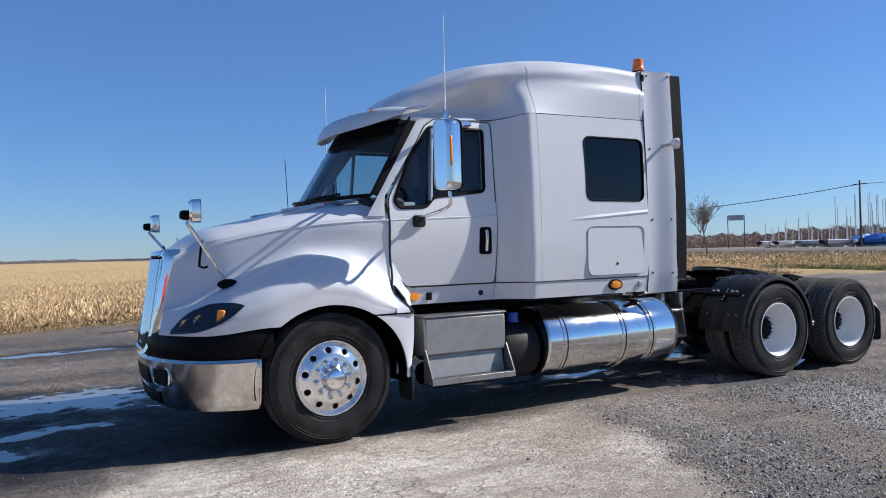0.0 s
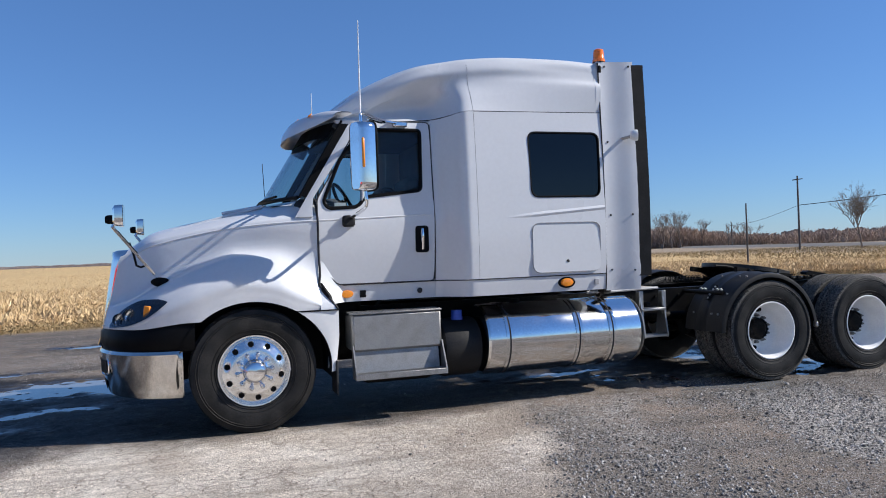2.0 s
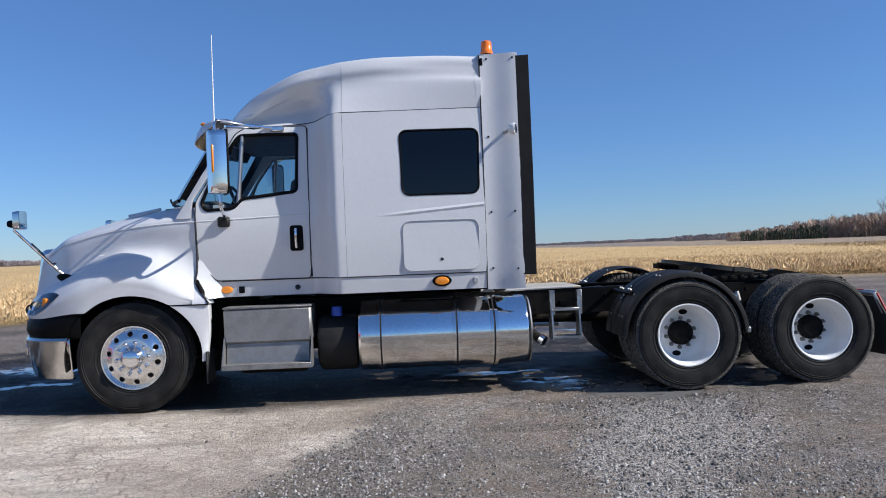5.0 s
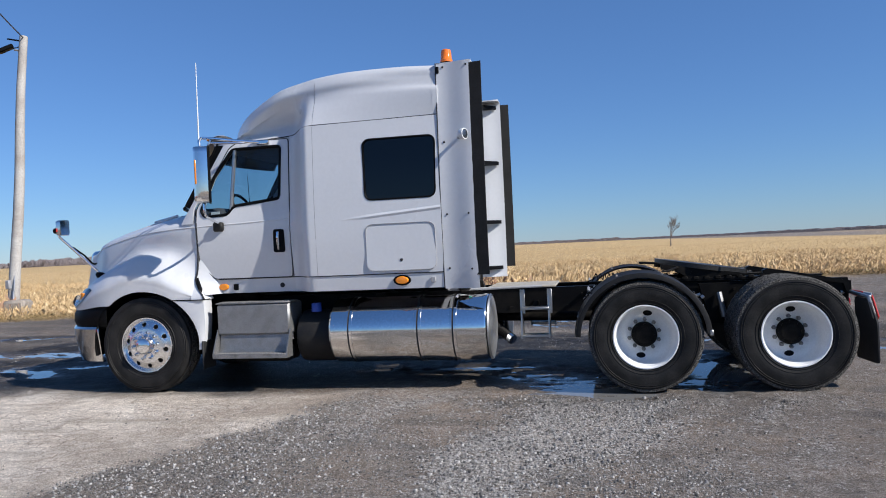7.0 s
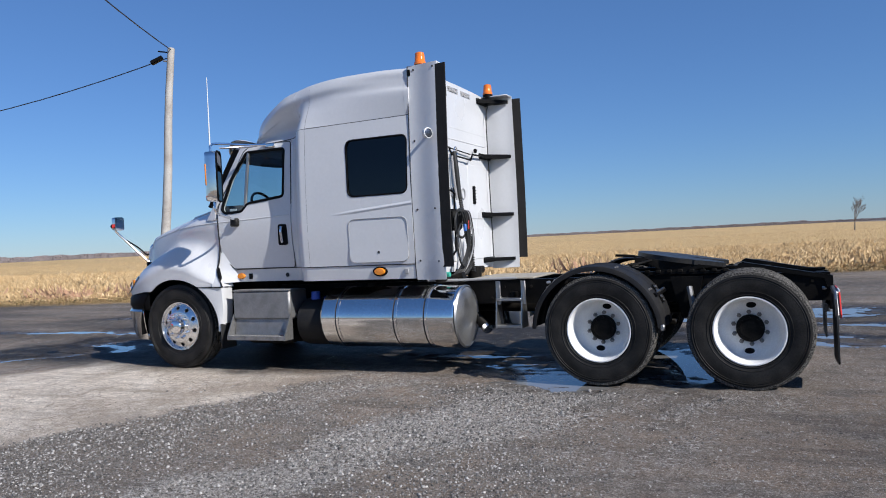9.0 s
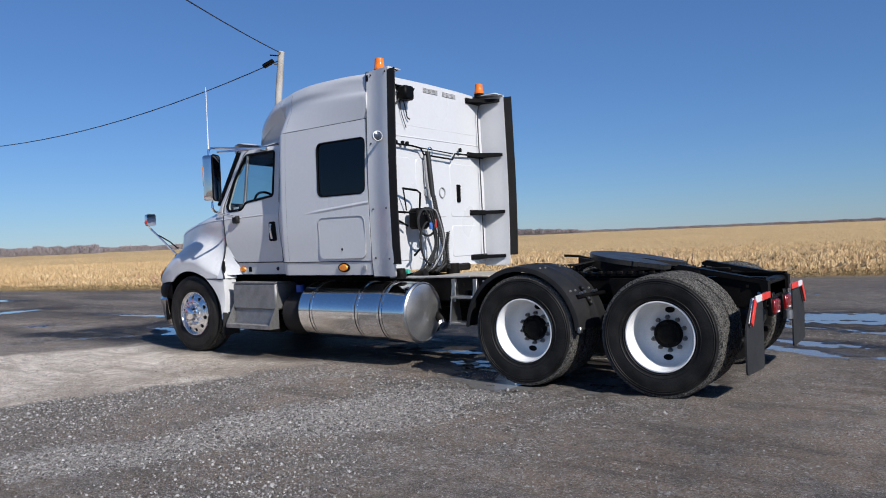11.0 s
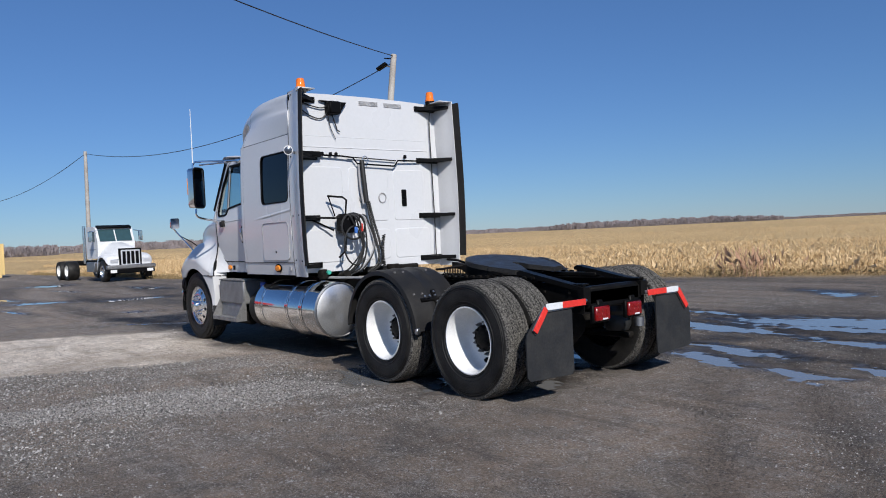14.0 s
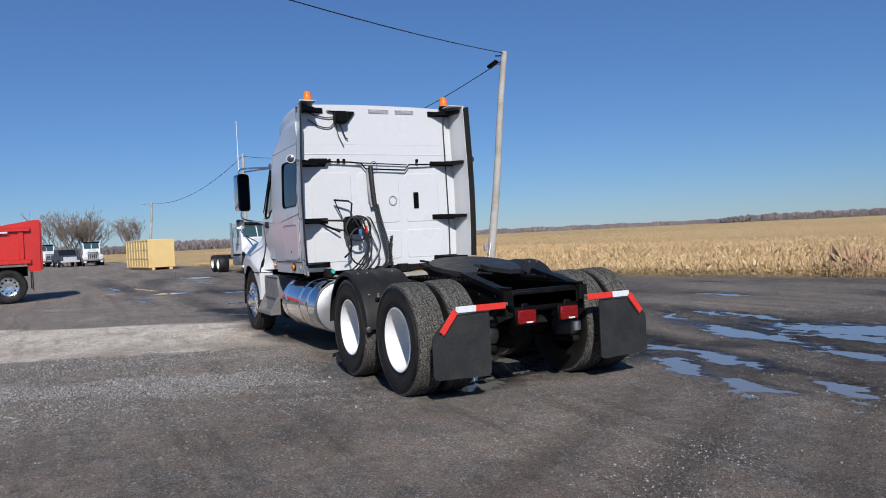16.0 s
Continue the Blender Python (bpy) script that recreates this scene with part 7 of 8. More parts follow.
for az, dist, h, sd in ((-179.5, 100, 6.6, 8), (179.7, 102, 7.4, 9), (178.9, 104, 6.4, 10), (176.3, 100, 6.0, 11)):
    x, y = polar((12.96, -3.83), az, dist)
    bare_tree("bare_tree", (x, y, 0), h, 0.55, sd, "bare multi-stemmed tree behind parked trucks", 0.014, 5)
for az, dist, h, sd in ((55.1, 255, 12.6, 12), (54.5, 250, 12.2, 13), (53.0, 260, 9.8, 14), (55.8, 250, 11.5, 15), (50.4, 260, 8.6, 16), (51.2, 250, 8.2, 17), (49.6, 255, 7.2, 18)):
    x, y = polar((0.99, -8.07), az, dist)
    bare_tree("bare_tree", (x, y, 0), h, 0.6, sd, "bare tree at the edge of the woods")

# distant woods and hedges: one mesh of many thin stems and twig fans for each stretch
woods_mat = material("distant_bare_woods", (0.25, 0.215, 0.215), 0.95, 0, 0.2, 0.08, 0.6, tint=(0.20, 0.18, 0.19))
thicket_mat = material("brown_thicket", (0.40, 0.29, 0.22), 0.95, 0, 0.3, 0.08, 0.6, tint=(0.32, 0.245, 0.20))
fir_mat = material("dark_conifer", (0.035, 0.05, 0.028), 0.9, 0, 0.3, 0.3, 3)


def woods(name, label, spots, count, mat, fan=7, wide=0.9):
    """spots: (azimuth from, to, distance, height from, to) as seen from the middle of the walk."""
    vs_, fs_, k0 = [], [], 0
    r = np.random.RandomState(len(name) + count)
    for a0, a1, dist, h0, h1 in spots:
        n_ = count
        az = np.radians(r.uniform(a0, a1, n_))
        dd = dist * r.uniform(0.97, 1.12, n_)
        u = (np.degrees(az) - a0) / (a1 - a0)
        h = (h0 + (h1 - h0) * u) * (0.84 + 0.12 * r.uniform(0, 1, n_) + 0.06 * np.sin(u * 37 + a0) + 0.05 * np.sin(u * 91))
        px, py = 4 + dd * np.cos(az), -7 + dd * np.sin(az)
        # a ragged solid belt behind the single stems
        m_ = 260
        aa = np.radians(np.linspace(a0, a1, m_))
        uu = np.linspace(0, 1, m_)
        top = (h0 + (h1 - h0) * uu) * (0.76 + 0.08 * r.uniform(0, 1, m_) + 0.06 * np.sin(uu * 37 + a0) + 0.05 * np.sin(uu * 91))
        bx, by = 4 + dist * 1.06 * np.cos(aa), -7 + dist * 1.06 * np.sin(aa)
        belt = np.stack([np.stack([bx, by, np.full(m_, -0.5)], 1), np.stack([bx, by, top], 1)], 1).reshape(-1, 3)
        q_ = np.arange(m_ - 1) * 2
        vs_.append(belt)
        fs_.append(np.stack([q_, q_ + 2, q_ + 3, q_ + 1], 1) + k0)
        k0 += 2 * m_
        for j in range(fan):
            crown = 0.80 + 0.20 * np.abs(np.sin(u * (a1 - a0) * 2.3 + np.sin(u * 23) * 1.4))
            z0 = h * crown * r.uniform(0.0, 0.80, n_) - 0.3
            z1 = np.minimum(z0 + h * r.uniform(0.12, 0.34, n_), h * crown * r.uniform(0.86, 1.0, n_))
            ox, oy = r.normal(0, wide, n_) * h * 0.13, r.normal(0, wide, n_) * h * 0.13
            w_ = dist * 0.00034 * r.uniform(0.5, 1.8, n_)
            t = np.radians(r.uniform(0, 360, n_))
            wx, wy = w_ * np.cos(t), w_ * np.sin(t)
            v = np.stack([np.stack([px - wx, py - wy, z0], 1), np.stack([px + wx, py + wy, z0], 1), np.stack([px + ox + wx * 0.5, py + oy + wy * 0.5, z1], 1), np.stack([px + ox - wx * 0.5, py + oy - wy * 0.5, z1], 1)], 1)
            vs_.append(v.reshape(-1, 3))
            fs_.append(np.arange(n_ * 4).reshape(-1, 4) + k0)
            k0 += n_ * 4
    ob = new(name, big_mesh(name, np.vstack(vs_), np.vstack(fs_), [mat]))
    return tagged(ob, label, "woods", "", "stuff")


woods("far_woods", "low brown bare woods on the horizon",
      ((63, 70, 500, 5.5, 4.5), (70, 79, 800, 4.4, 3.4), (79, 88, 900, 3.2, 3.2), (88, 101, 900, 4.4, 3.6), (101, 115.5, 1000, 4, 4), (115.5, 120, 800, 5.0, 8.6), (120, 130, 800, 8.6, 9.2), (130, 132.5, 800, 8.5, 5.5), (132.5, 151, 900, 6, 8), (151, 168, 650, 8.5, 8.5), (168, 176, 450, 7, 7), (176, 180, 420, 5, 5), (-180, -172, 300, 5, 5)), 1500, woods_mat)
woods("brown_thicket", "brown leafless thicket beyond the field", ((60, 66.5, 265, 7.6, 3.4), (55.3, 60, 265, 9.2, 7.6), (52, 55.3, 265, 6.0, 8.8), (48, 52, 265, 4.2, 6.0), (36.5, 48, 255, 5.4, 5.4), (26, 37, 250, 6.8, 6.6)), 1500, thicket_mat)
woods("conifer_row", "row of dark green conifers beyond the field", ((60, 65.6, 250, 5.2, 3.4),), 500, fir_mat, 10, 0.35)

# ---- road to the east with its poles, sign and boat yard ----
road_mat = material("pale_road", (0.18, 0.16, 0.135), 0.85, 0, 0.15, 0.5, 8)
rd = Shape()
rd.grid([[(88 + 19 * t - 4.0 * k, 44 + 48 * t + 1.6 * k, z) for k, z in ((-1, 0.0), (-0.6, 0.5), (0.6, 0.5), (1, 0.0))] for t in np.linspace(-3.2, 3.0, 24)])
thing("road", rd, road_mat, "raised country road beyond the field", "road", "", "structure")
pole_mat = material("weathered_pole", (0.42, 0.40, 0.37), 0.85, 0, 0.2, 1.2, 25, bump=0.3, bump_scale=18, tint=(0.31, 0.28, 0.25))
dark_pole = material("dark_pole", (0.10, 0.09, 0.085), 0.85, 0, 0.25, 1.2, 25)
wire_mat = material("black_cable", (0.015, 0.015, 0.018), 0.6)


def line_pole(at, height, label, mat=dark_pole, lean=(0, 0), arm=True, r0=0.15):
    p = empty("utility_pole", at, label, "utility pole")
    s = Shape().tube([(lean[0] * t, lean[1] * t, -0.3 + (height + 0.3) * t) for t in (0, 0.3, 0.55, 0.8, 1)], [r0, r0 * 0.92, r0 * 0.84, r0 * 0.76, r0 * 0.68], 12)
    part("post", s, mat, p)
    if arm:
        part("cross_arm", Shape().box((lean[0], lean[1], height - 0.5), (0.12, 1.8, 0.12), 0.01), mat, p)
    return p


def cable(a, b, sag, r=0.012):
    a, b = Vector(a), Vector(b)
    pts = [a.lerp(b, t) - Vector((0, 0, 4 * sag * t * (1 - t))) for t in np.linspace(0, 1, 22)]
    return thing("overhead_cable", Shape().tube(pts, r, 6), wire_mat, "black overhead cable between poles", "cable", "overhead cables")


tops = []
for eye, az, dist, el in ((E0, 31.65, 112, 3.98), ((-0.6, -7.65), 46.2, 112, 4.4), ((-0.6, -7.65), 50.6, 215, 1.3)):
    x, y = polar(eye, az, dist)
    h = 1.5 + dist * math.tan(radians(el))
    line_pole((x, y, 0), h, "dark wooden utility pole along the road")
    tops.append((x, y, h - 0.5))
low = (tops[1][0], tops[1][1], 6.1)
cable(tops[0], low, 0.35, 0.045)
cable(low, tops[2], 0.6, 0.03)
x, y = polar((-0.6, -7.65), 49.55, 52)
line_pole((x, y, 0), 3.9, "short grey wooden post in the field", dark_pole, (0, 0), False, 0.065)
cable(tops[0], (tops[0][0] - 12, tops[0][1] - 60, tops[0][2] + 1.0), 0.8, 0.03)
x, y = polar(E0, 39.5, 150)
sg = empty("road_sign", (x, y, 0), "grey framed billboard on two posts by the road", "sign", turn=128)
for k in (-1.45, 1.45):
    part("post", Shape().box((k, 0, 3.3), (0.15, 0.15, 6.7), 0.02), dark_pole, sg)
part("panel", Shape().box((0, 0, 6.2), (2.7, 0.12, 1.0), 0.02), material("sign_grey", (0.35, 0.38, 0.40), 0.6), sg)

mast_mat = material("aluminium_mast", (0.62, 0.60, 0.57), 0.5, 0.3, 0.1)
hull_white = material("white_hull", (0.70, 0.71, 0.72), 0.4)
hull_blue = material("blue_tarp", (0.04, 0.17, 0.55), 0.5, 0, 0.25, 0.6, 6)
rb = random.Random(7)


def boat(at, turn, mast, tarp):
    b = empty("sailboat", at, "sailboat on land under a blue tarp" if tarp else "white sailboat hull on land with bare mast", "boat", "boats in the yard", turn)
    rows_ = []
    for t in np.linspace(0, 1, 9):
        w_ = 1.25 * math.sin(math.pi * (0.12 + 0.80 * t)) ** 0.7
        x = -2.6 + 5.2 * t
        rows_.append([(x, -w_, 1.5), (x, -w_ * 0.85, 1.0), (x, 0, 0.5 if 0.1 < t < 0.9 else 0.9), (x, w_ * 0.85, 1.0), (x, w_, 1.5)] + ([(x, 0, 2.5 - abs(t - 0.5))] if tarp else [(x, 0, 1.6)]))
    part("hull", Shape().grid(rows_, True), hull_blue if tarp else hull_white, b)
    part("keel", Shape().box((0, 0, 0.35), (1.2, 0.2, 0.8), 0.05), hull_white, b)
    if mast:
        part("mast", Shape().cyl((0.6, 0, 1.3), (0.6, 0, mast), 0.075, 0.06, 8), mast_mat, b)
    return b


for k in range(46):
    az = 29.0 + 8.6 * (k / 45) ** 1.25 + rb.uniform(-0.15, 0.15)
    x, y = polar(E0, az, rb.uniform(150, 178))
    boat((x, y, 0), rb.uniform(0, 180), rb.uniform(4.0, 11.0) if az < 33 else rb.uniform(3.0, 7.0), az < 31.6 and rb.random() < 0.7)

# ---- tall leaning pole at the edge of the field, its block, lamp and cables ----
PT, PB = Vector((-12.67, 12.14, 8.72)), Vector((-12.35, 10.80, 0.0))
big = empty("yard_pole", PB, "tall weathered leaning wooden pole set in a concrete block", "utility pole")
ts = (0, 0.15, 0.35, 0.5, 0.65, 0.8, 1.0)
bow = (0, 0.02, 0.05, 0.04, 0.0, -0.02, 0)
D = PT - PB
part("post", Shape().tube([D * t + Vector((bow[i], bow[i] * 0.4, -0.2 * (t == 0))) for i, t in enumerate(ts)], [0.165, 0.158, 0.150, 0.143, 0.136, 0.128, 0.12], 14), pole_mat, big)
part("conduit", Shape().tube([(0.16, -0.16, 0.3), (0.05, 0.10, 1.2), (-0.10, 0.32, 2.2)], 0.03, 8), BRUSHED, big)
part("meter_box", Shape().box((0.10, -0.22, 0.9), (0.14, 0.12, 0.26), 0.02), PLATE_GREY, big)
fl_ = Shape().box(D * 0.955 + Vector((-0.36, -0.30, -0.05)), (0.46, 0.26, 0.13), 0.04, pose(0, 0, 0, 0, -28, 35))
part("flood_light", fl_, BLACK_PLASTIC, big, "dark flood light fixture")
part("lamp_arm", Shape().tube([D * 0.945, D * 0.955 + Vector((-0.2, -0.16, -0.06))], 0.03, 8), BRUSHED, big)
part("insulator", Shape().tube([D * 0.985 + Vector((-0.12, -0.05, 0)), D * 0.985 + Vector((-0.5, -0.1, 0.08))], 0.025, 8), BLACK_PLASTIC, big)
con = material("grey_concrete", (0.33, 0.285, 0.235), 0.9, 0, 0.3, 2.0, 30, bump=0.3, bump_scale=14)
blk = Shape().box((-0.40, -0.25, 0.10), (1.0, 0.6, 0.60), 0.08, pose(0, 0, 0, 0, 0, 20))
blk.box((0.22, -0.1, 0.14), (0.60, 0.7, 0.70), 0.08, pose(0, 0, 0, 0, 0, 20))
thing("concrete_block", blk, con, "weathered concrete blocks round the pole base", "concrete block", at=(-11.35, 9.75, 0.0))
P2 = Vector((-43.5, 7.95, 8.15))
line_pole((-43.2, 7.8, 0), 8.3, "weathered grey utility pole behind the parked truck", pole_mat, (-0.3, 0.15), False, 0.16)
cable(PT - Vector((0, 0, 0.28)), P2, 1.45, 0.018)
cable(PT - Vector((0, 0, 0.05)), PT + Vector((0.529, -0.848, -0.004)) * 44, 1.1, 0.018)
cable(P2, (-79.6, 4.76, 6.9), 1.1, 0.02)
far_pole = line_pole((-79.7, 4.1, 0), 7.0, "leaning utility pole with a lamp far across the yard", pole_mat, (0.0, 0.65), False, 0.16)
part("lamp_arm", Shape().tube([(0, 0.60, 6.55), (0, 0.25, 6.80), (0, -0.15, 6.86)], 0.035, 6), BRUSHED, far_pole)
part("lamp_head", Shape().tube([(0, -0.05, 6.84), (0, -0.20, 6.86), (0, -0.45, 6.84)], [0.06, 0.11, 0.07], 10), PLATE_GREY, far_pole, "grey street lamp head")

# ---- parked vehicles and container in the background ----
RED = material("red_dump_paint", (0.55, 0.025, 0.02), 0.35, 0, 0.15, 1.5, 20, coat=0.3)
YELLOW = material("pale_yellow_paint", (0.72, 0.52, 0.22), 0.6, 0, 0.08, 1.0, 20)


def simple_wheel(parent, x, y, z, r, w_, white=False):
    wl = part("wheel", Shape().lathe([(0.0, -w_ * 0.30), (r * 0.25, -w_ * 0.32), (r * 0.28, -w_ * 0.2), (r * 0.5, -w_ * 0.22), (r * 0.56, -w_ * 0.5), (r * 0.58, -w_ * 0.45), (r * 0.58, w_ * 0.5)], 24, pose(x, y, z) @ pose(0, 0, 0, 0, 0, 0 if y < 0 else 180)), RIM_WHITE if white else WHEEL_ALU, parent, "steel wheel")
    if r > 0.45:
        for k in range(10):
            a = k * math.pi / 5
            yo = -w_ * 0.235 if y < 0 else w_ * 0.235
            part("hand_hole", Shape().cyl((x + r * 0.40 * math.cos(a), y + yo, z + r * 0.40 * math.sin(a)), (x + r * 0.40 * math.cos(a), y + yo * 0.8, z + r * 0.40 * math.sin(a)), r * 0.055, n=10), BLACK_PLASTIC, wl)
    part("tyre", Shape().lathe([(r * 0.57, -w_ * 0.46), (r * 0.7, -w_ * 0.52), (r * 0.92, -w_ * 0.5), (r, -w_ * 0.38), (r, w_ * 0.38), (r * 0.92, w_ * 0.5), (r * 0.57, w_ * 0.46)], 28, pose(x, y, z)), TYRE, wl)


def parked_truck(at, turn, label, back_len):
    """A white conventional truck chassis; its front points along +x of its own frame."""
    t = empty("parked_truck", at, label, "truck", "", turn)
    t.matrix_world = t.matrix_world @ Matrix.Scale(0.93, 4)
    cabs = Shape()
    cabs.prism([(-1.75, 1.15), (-0.1, 1.15), (-0.05, 1.95), (-0.38, 2.68), (-0.6, 2.76), (-1.75, 2.78)], "y", -0.92, 0.92)
    c = part("cab", cabs, hull_white, t)
    for s in (-1, 1):
        part("windshield", Shape().prism([(-0.055, 2.01), (-0.034, 2.01), (-0.338, 2.60), (-0.36, 2.60)], "y", s * 0.03, s * 0.80), PARKED_GLASS, c, "teal-tinted split windshield")
    part("visor", Shape().box((-0.36, 0, 2.74), (0.28, 1.7, 0.10), 0.03, pose(0, 0, 0, 0, 20, 0)), BLACK_PLASTIC, c)
    for s in (-1, 1):
        part("side_window", Shape().box((-0.85, s * 0.925, 2.28), (0.75, 0.012, 0.55), 0.01), BLACK_GLASS, c)
        part("door_line", Shape().box((-0.85, s * 0.922, 1.6), (0.95, 0.008, 0.02), 0.002), GAP, c)
        part("exhaust_pipe", Shape().cyl((-1.95, s * 0.95, 0.9), (-1.95, s * 0.95, 2.86), 0.085, 0.075, 14), POLISHED, t, "chrome exhaust stack")
        part("mirror", Shape().box((-0.1, s * 1.25, 2.25), (0.10, 0.2, 0.5), 0.04), CHROME, t)
        part("mirror_arm", Shape().tube([(-0.15, s * 0.92, 2.55), (-0.1, s * 1.22, 2.5)], 0.02, 6), CHROME, t)
        fen, rows_ = Shape(), []
        for x in np.linspace(0.28, 1.74, 22):
            arch = 0.55 + math.sqrt(max(0.0, 0.66 ** 2 - (x - 1.05) ** 2)) if abs(x - 1.05) < 0.66 else 0.60
            low = max(arch, 0.82 if x > 1.05 else 0.60)
            top_ = flow(x, (0.28, 0.6, 1.05, 1.4, 1.6, 1.74), (1.10, 1.32, 1.36, 1.27, 1.20, 1.06))
            out = flow(x, (0.28, 0.7, 1.2, 1.55, 1.74), (1.12, 1.16, 1.16, 1.12, 0.98))
            rows_.append([(x, s * 0.50, top_ + 0.05), (x, s * 0.80, top_ + 0.02), (x, s * (out - 0.10), top_ - 0.03), (x, s * (out - 0.02), max(low, top_ - 0.10)), (x, s * out, low)])
        part("fender", fen.grid(rows_), hull_white, t, "white flared fender", thick=0.02, smooth=50)
        part("fender_front", Shape().grid([[(1.735, s * y, z) for y in (0.50, 0.75, 0.97)] for z in (0.80, 0.95, 1.06)]), hull_white, t, thick=0.02)
        part("headlight", Shape().box((1.74, s * 0.79, 1.00), (0.05, 0.34, 0.17), 0.02), SILVER_BRIGHT, t, "clear headlight")
        part("fog_light", Shape().box((1.90, s * 0.88, 0.50), (0.04, 0.30, 0.15), 0.02), LAMP_WHITE, t, "white fog light in the bumper")
        simple_wheel(t, 1.05, s * 1.0, 0.52, 0.52, 0.29)
        part("step", Shape().box((-0.7, s * 0.95, 0.72), (1.2, 0.35, 0.5), 0.04), BRUSHED, t)
        for k in (0, 1.37):
            simple_wheel(t, -back_len - k, s * 0.98, 0.52, 0.52, 0.55, True)
        part("frame_rail", Shape().box(((1.5 - back_len - 2.4) / 2, s * 0.4, 0.9), (1.5 + back_len + 2.4, 0.08, 0.26), 0.01), FRAME_BLACK, t)
    hd = Shape()
    hd.grid([[(x, y * w_, z0 + (z1 - z0) * (1 - abs(y) ** 3)) for y in np.linspace(-1, 1, 13)] for x, w_, z0, z1 in ((-0.12, 0.90, 1.2, 1.97), (0.5, 0.86, 1.12, 1.86), (1.2, 0.78, 1.02, 1.74), (1.58, 0.70, 0.98, 1.62), (1.70, 0.64, 0.75, 1.45), (1.72, 0.60, 0.75, 0.80))])
    part("hood", hd, hull_white, t, "white sloping hood")
    part("grille_surround", Shape().box((1.70, 0, 1.18), (0.12, 1.10, 0.86), 0.08), BLACK_PLASTIC, t)
    gl = part("grille", Shape().box((1.74, 0, 1.15), (0.08, 0.92, 0.76), 0.05), SILVER_BRIGHT, t, "chrome upright grille")
    for k in range(4):
        part("grille_slot", Shape().box((1.782, -0.315 + 0.21 * k, 1.15), (0.012, 0.15, 0.62), 0.01), BLACK_PLASTIC, gl)
    part("bumper", Shape().box((1.80, 0, 0.70), (0.24, 2.35, 0.20), 0.05), STEP_ALU, t, "dull steel bumper")
    part("bumper_skirt", Shape().box((1.78, 0, 0.50), (0.20, 2.28, 0.22), 0.04), BLACK_PLASTIC, t)
    part("engine_mass", Shape().box((0.3, 0, 0.8), (2.6, 1.0, 0.5), 0.1), GREASE, t)
    return t


parked_truck((-25.5, 4.75, 0), 4, "white day-cab truck chassis parked by the field", 4.2)
box = empty("yellow_container", (-45.6, 1.25, 0), "pale yellow steel container with slatted side", "container", turn=10)
part("shell", Shape().box((0, 0, 1.17), (6.0, 1.75, 2.0), 0.03), YELLOW, box)
for s in (-0.84, 0.84):
    part("corner_post", Shape().box((3.0, s, 1.17), (0.05, 0.08, 2.0), 0.01), YELLOW, box)
for k in range(4):
    part("side_rail", Shape().box((0, -0.895, 0.22 + 0.63 * k), (6.0, 0.06, 0.10), 0.01), YELLOW, box)
dk = material("recessed_yellow_panel", (0.60, 0.47, 0.24), 0.7)
for k in range(8):
    for j in range(3):
        part("side_panel", Shape().box((-2.62 + 0.75 * k, -0.88, 0.535 + 0.63 * j), (0.58, 0.02, 0.46), 0.01), dk, box)
for k in range(9):
    part("side_post", Shape().box((-2.99 + 0.7475 * k, -0.90, 1.17), (0.07, 0.07, 1.95), 0.01), YELLOW, box)
for y in (-0.6, 0.6):
    part("skid", Shape().box((0, y, 0.09), (6.0, 0.2, 0.18), 0.01), YELLOW, box)

dump = empty("dump_truck", (-14.6, -5.86, 0), "red steel dump truck body on white spoked wheels", "truck", turn=94)
bed = Shape()
bed.prism([(-6.5, 1.18), (0.68, 1.18), (0.76, 0.95), (1.04, 0.95), (1.08, 2.55), (0.90, 2.55), (-0.2, 2.36), (-6.5, 2.34)], "y", -1.2, 1.2)
b = part("dump_body", bed, RED, dump, "red dump body", smooth=0)
for k in range(5):
    part("body_rib", Shape().box((0.55 - 1.3 * k, 1.22, 1.75), (0.14, 0.07, 1.1), 0.015), RED, b)
    part("body_rib", Shape().box((0.55 - 1.3 * k, -1.22, 1.75), (0.14, 0.07, 1.1), 0.015), RED, b)
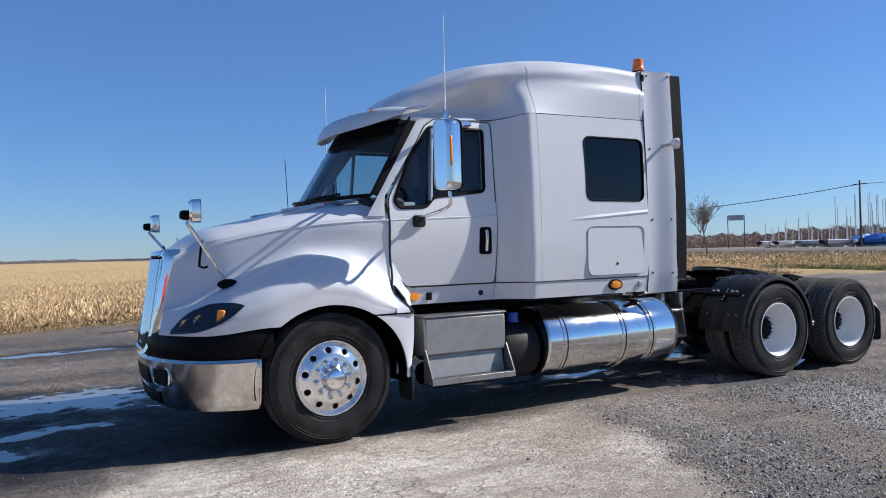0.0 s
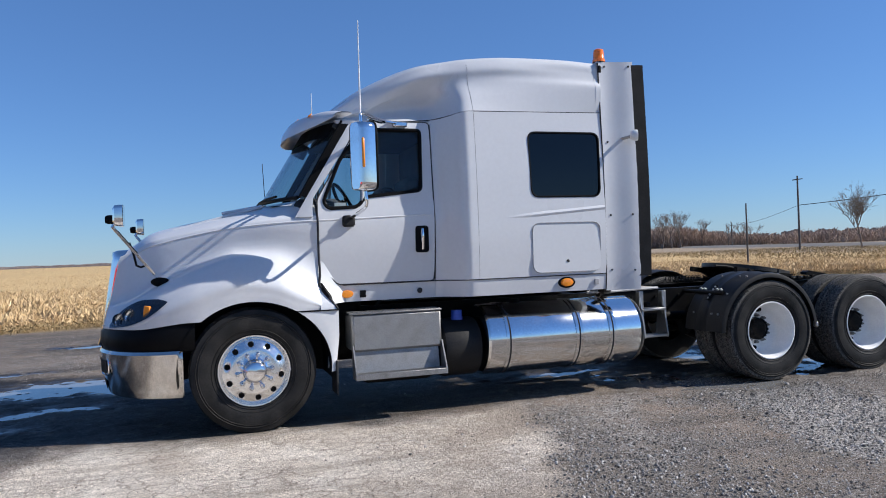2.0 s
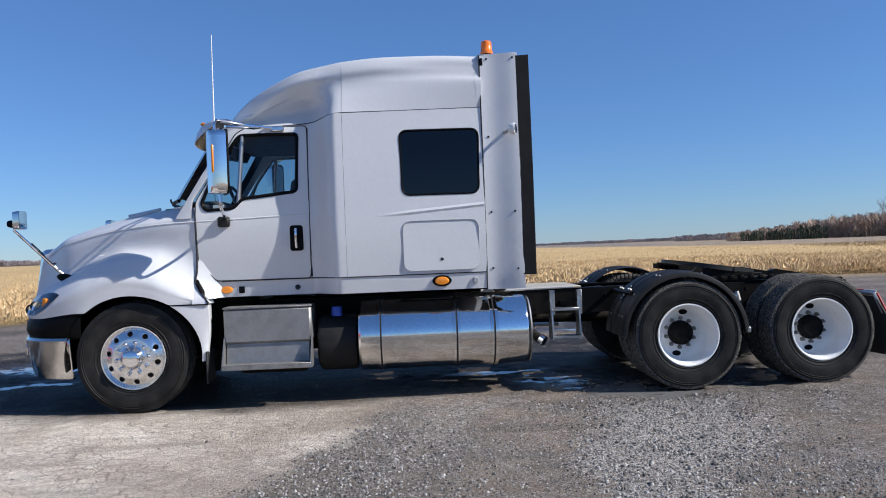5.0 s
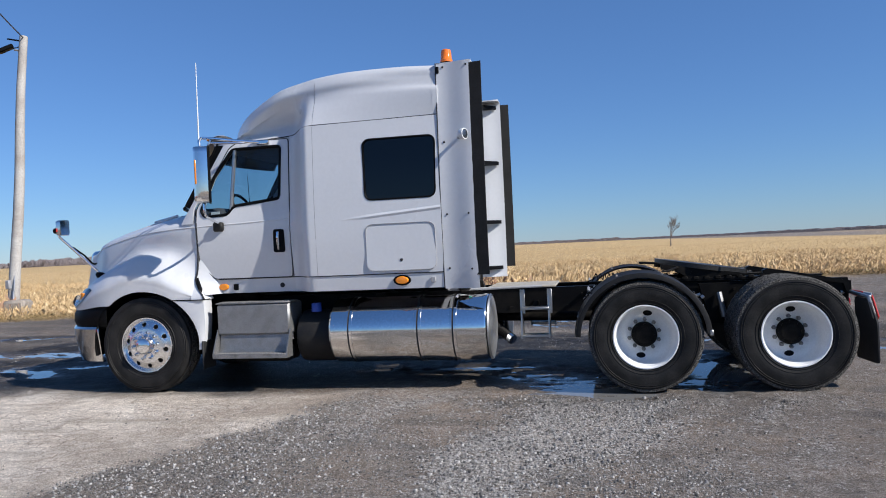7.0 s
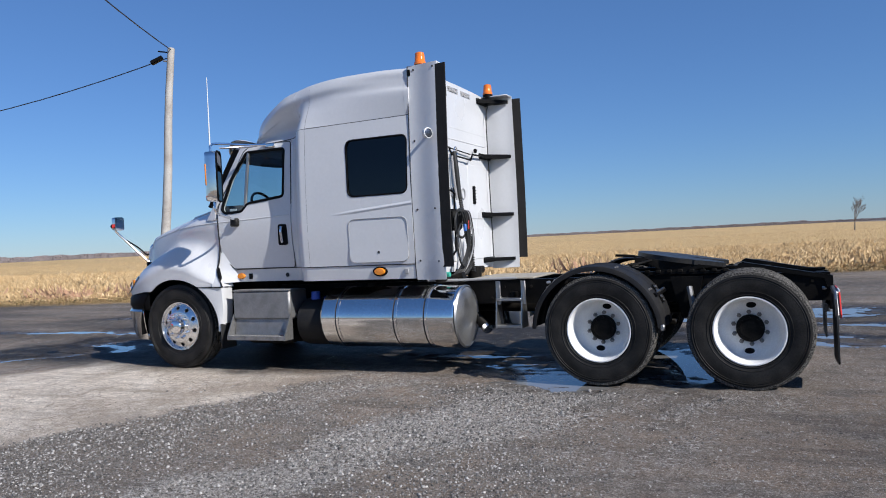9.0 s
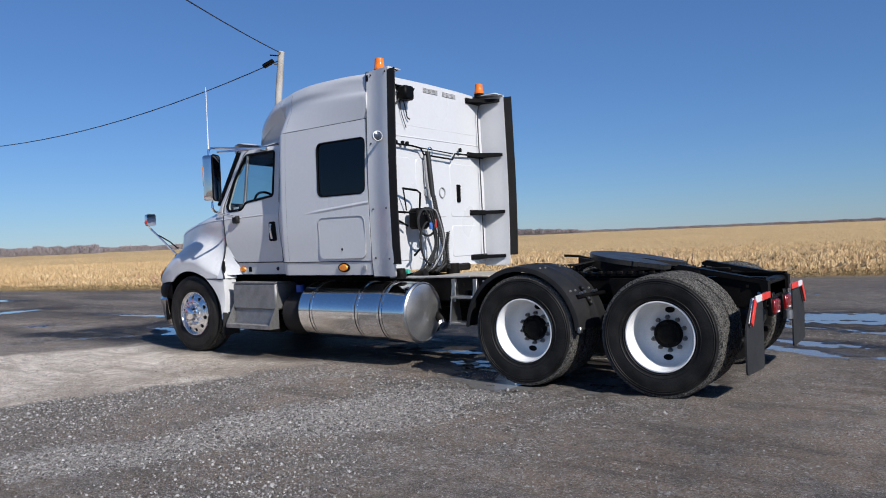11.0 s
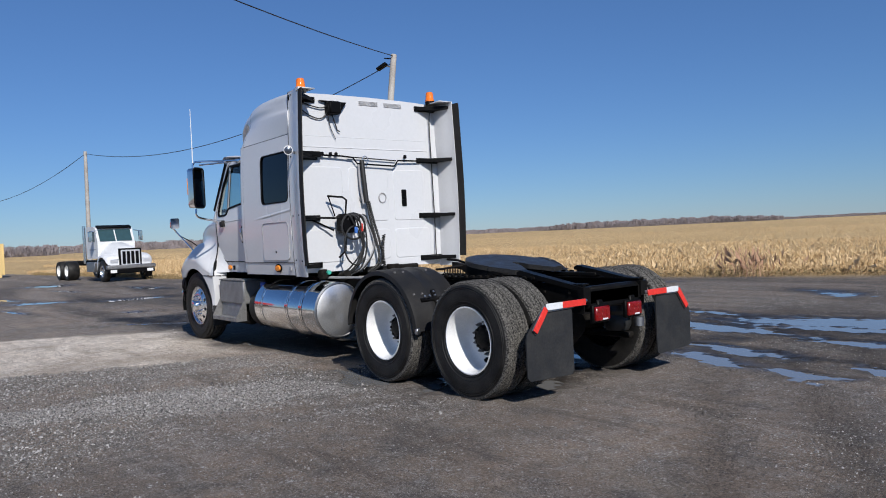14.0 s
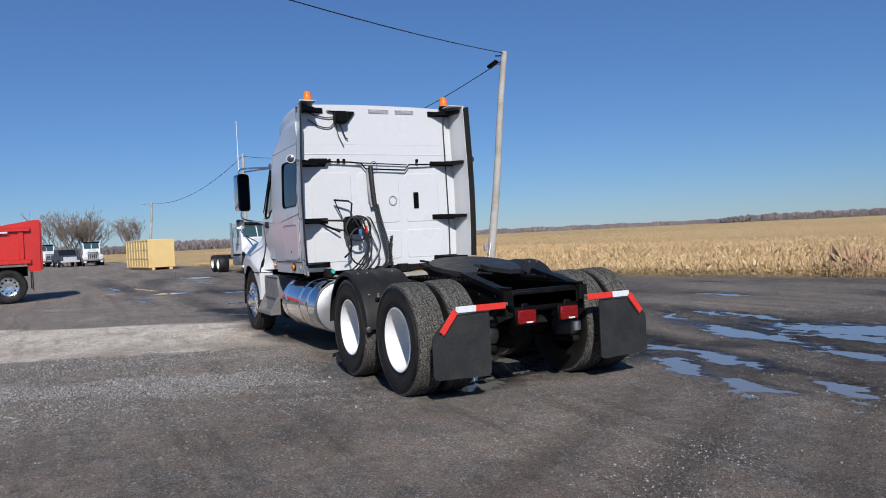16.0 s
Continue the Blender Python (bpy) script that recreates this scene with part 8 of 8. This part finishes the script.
for s in (-1, 1):
    part("top_rail", Shape().box((-2.8, s * 1.25, 2.26), (7.2, 0.11, 0.13), 0.02), RED, b)
    part("side_mark", Shape().box((-0.9, s * 1.31, 2.18), (2.2, 0.02, 0.05), 0.005), WHITE_TAPE, b)
    part("lower_rail", Shape().box((-2.8, s * 1.24, 1.27), (7.2, 0.09, 0.16), 0.02), RED, b)
heap = Shape().grid([[(x, y, 2.30 + 0.10 * math.cos(x * 1.7 + y) * (1 - (y / 1.05) ** 2)) for y in np.linspace(-1.05, 1.05, 7)] for x in np.linspace(-6.3, 0.6, 16)])
part("load", heap, material("tan_load", (0.45, 0.27, 0.13), 0.9, 0, 0.3, 3, 30), b, "brown load heaped in the body")
part("tailgate", Shape().box((1.08, 0, 1.75), (0.08, 2.3, 1.5), 0.02), RED, b)
part("frame", Shape().box((-2.8, 0, 0.95), (7.0, 0.9, 0.30), 0.02), FRAME_BLACK, dump)
for s in (-1, 1):
    for x in (0.15, -1.2, -5.6):
        simple_wheel(dump, x, s * 1.0, 0.52, 0.52, 0.5)
    part("mud_flap", Shape().box((0.82, s * 0.95, 0.65), (0.02, 0.6, 0.6), 0.005), FLAP_RUBBER, dump)

for px, py, tt, lab in ((-76.5, -2.0, 3, "white truck parked far across the yard"), (-86, -6.6, 15, "white truck parked behind the others")):
    parked_truck((px, py, 0), tt, lab, 4.0)
dim = material("dull_vehicle_blue", (0.045, 0.055, 0.075), 0.5)
v = empty("pickup_truck", (-79, -4.6, 0), "dark pickup truck parked far across the yard", "pickup truck", turn=10)
bodyp = Shape().prism([(-2.7, 0.55), (2.6, 0.55), (2.65, 1.15), (1.35, 1.28), (0.75, 1.88), (-0.75, 1.92), (-0.95, 1.35), (-2.7, 1.35)], "y", -0.98, 0.98)
part("body", bodyp, dim, v)
part("windshield", Shape().prism([(1.37, 1.30), (0.80, 1.87), (0.77, 1.86), (1.33, 1.29)], "y", -0.85, 0.85), BLACK_GLASS, v)
part("grille", Shape().box((2.64, 0, 0.90), (0.06, 1.3, 0.40), 0.03), SILVER_BRIGHT, v)
part("bumper", Shape().box((2.70, 0, 0.60), (0.14, 1.9, 0.20), 0.04), SILVER_BRIGHT, v)
for s in (-1, 1):
    for x in (-1.6, 1.6):
        simple_wheel(v, x, s * 0.95, 0.4, 0.4, 0.25)
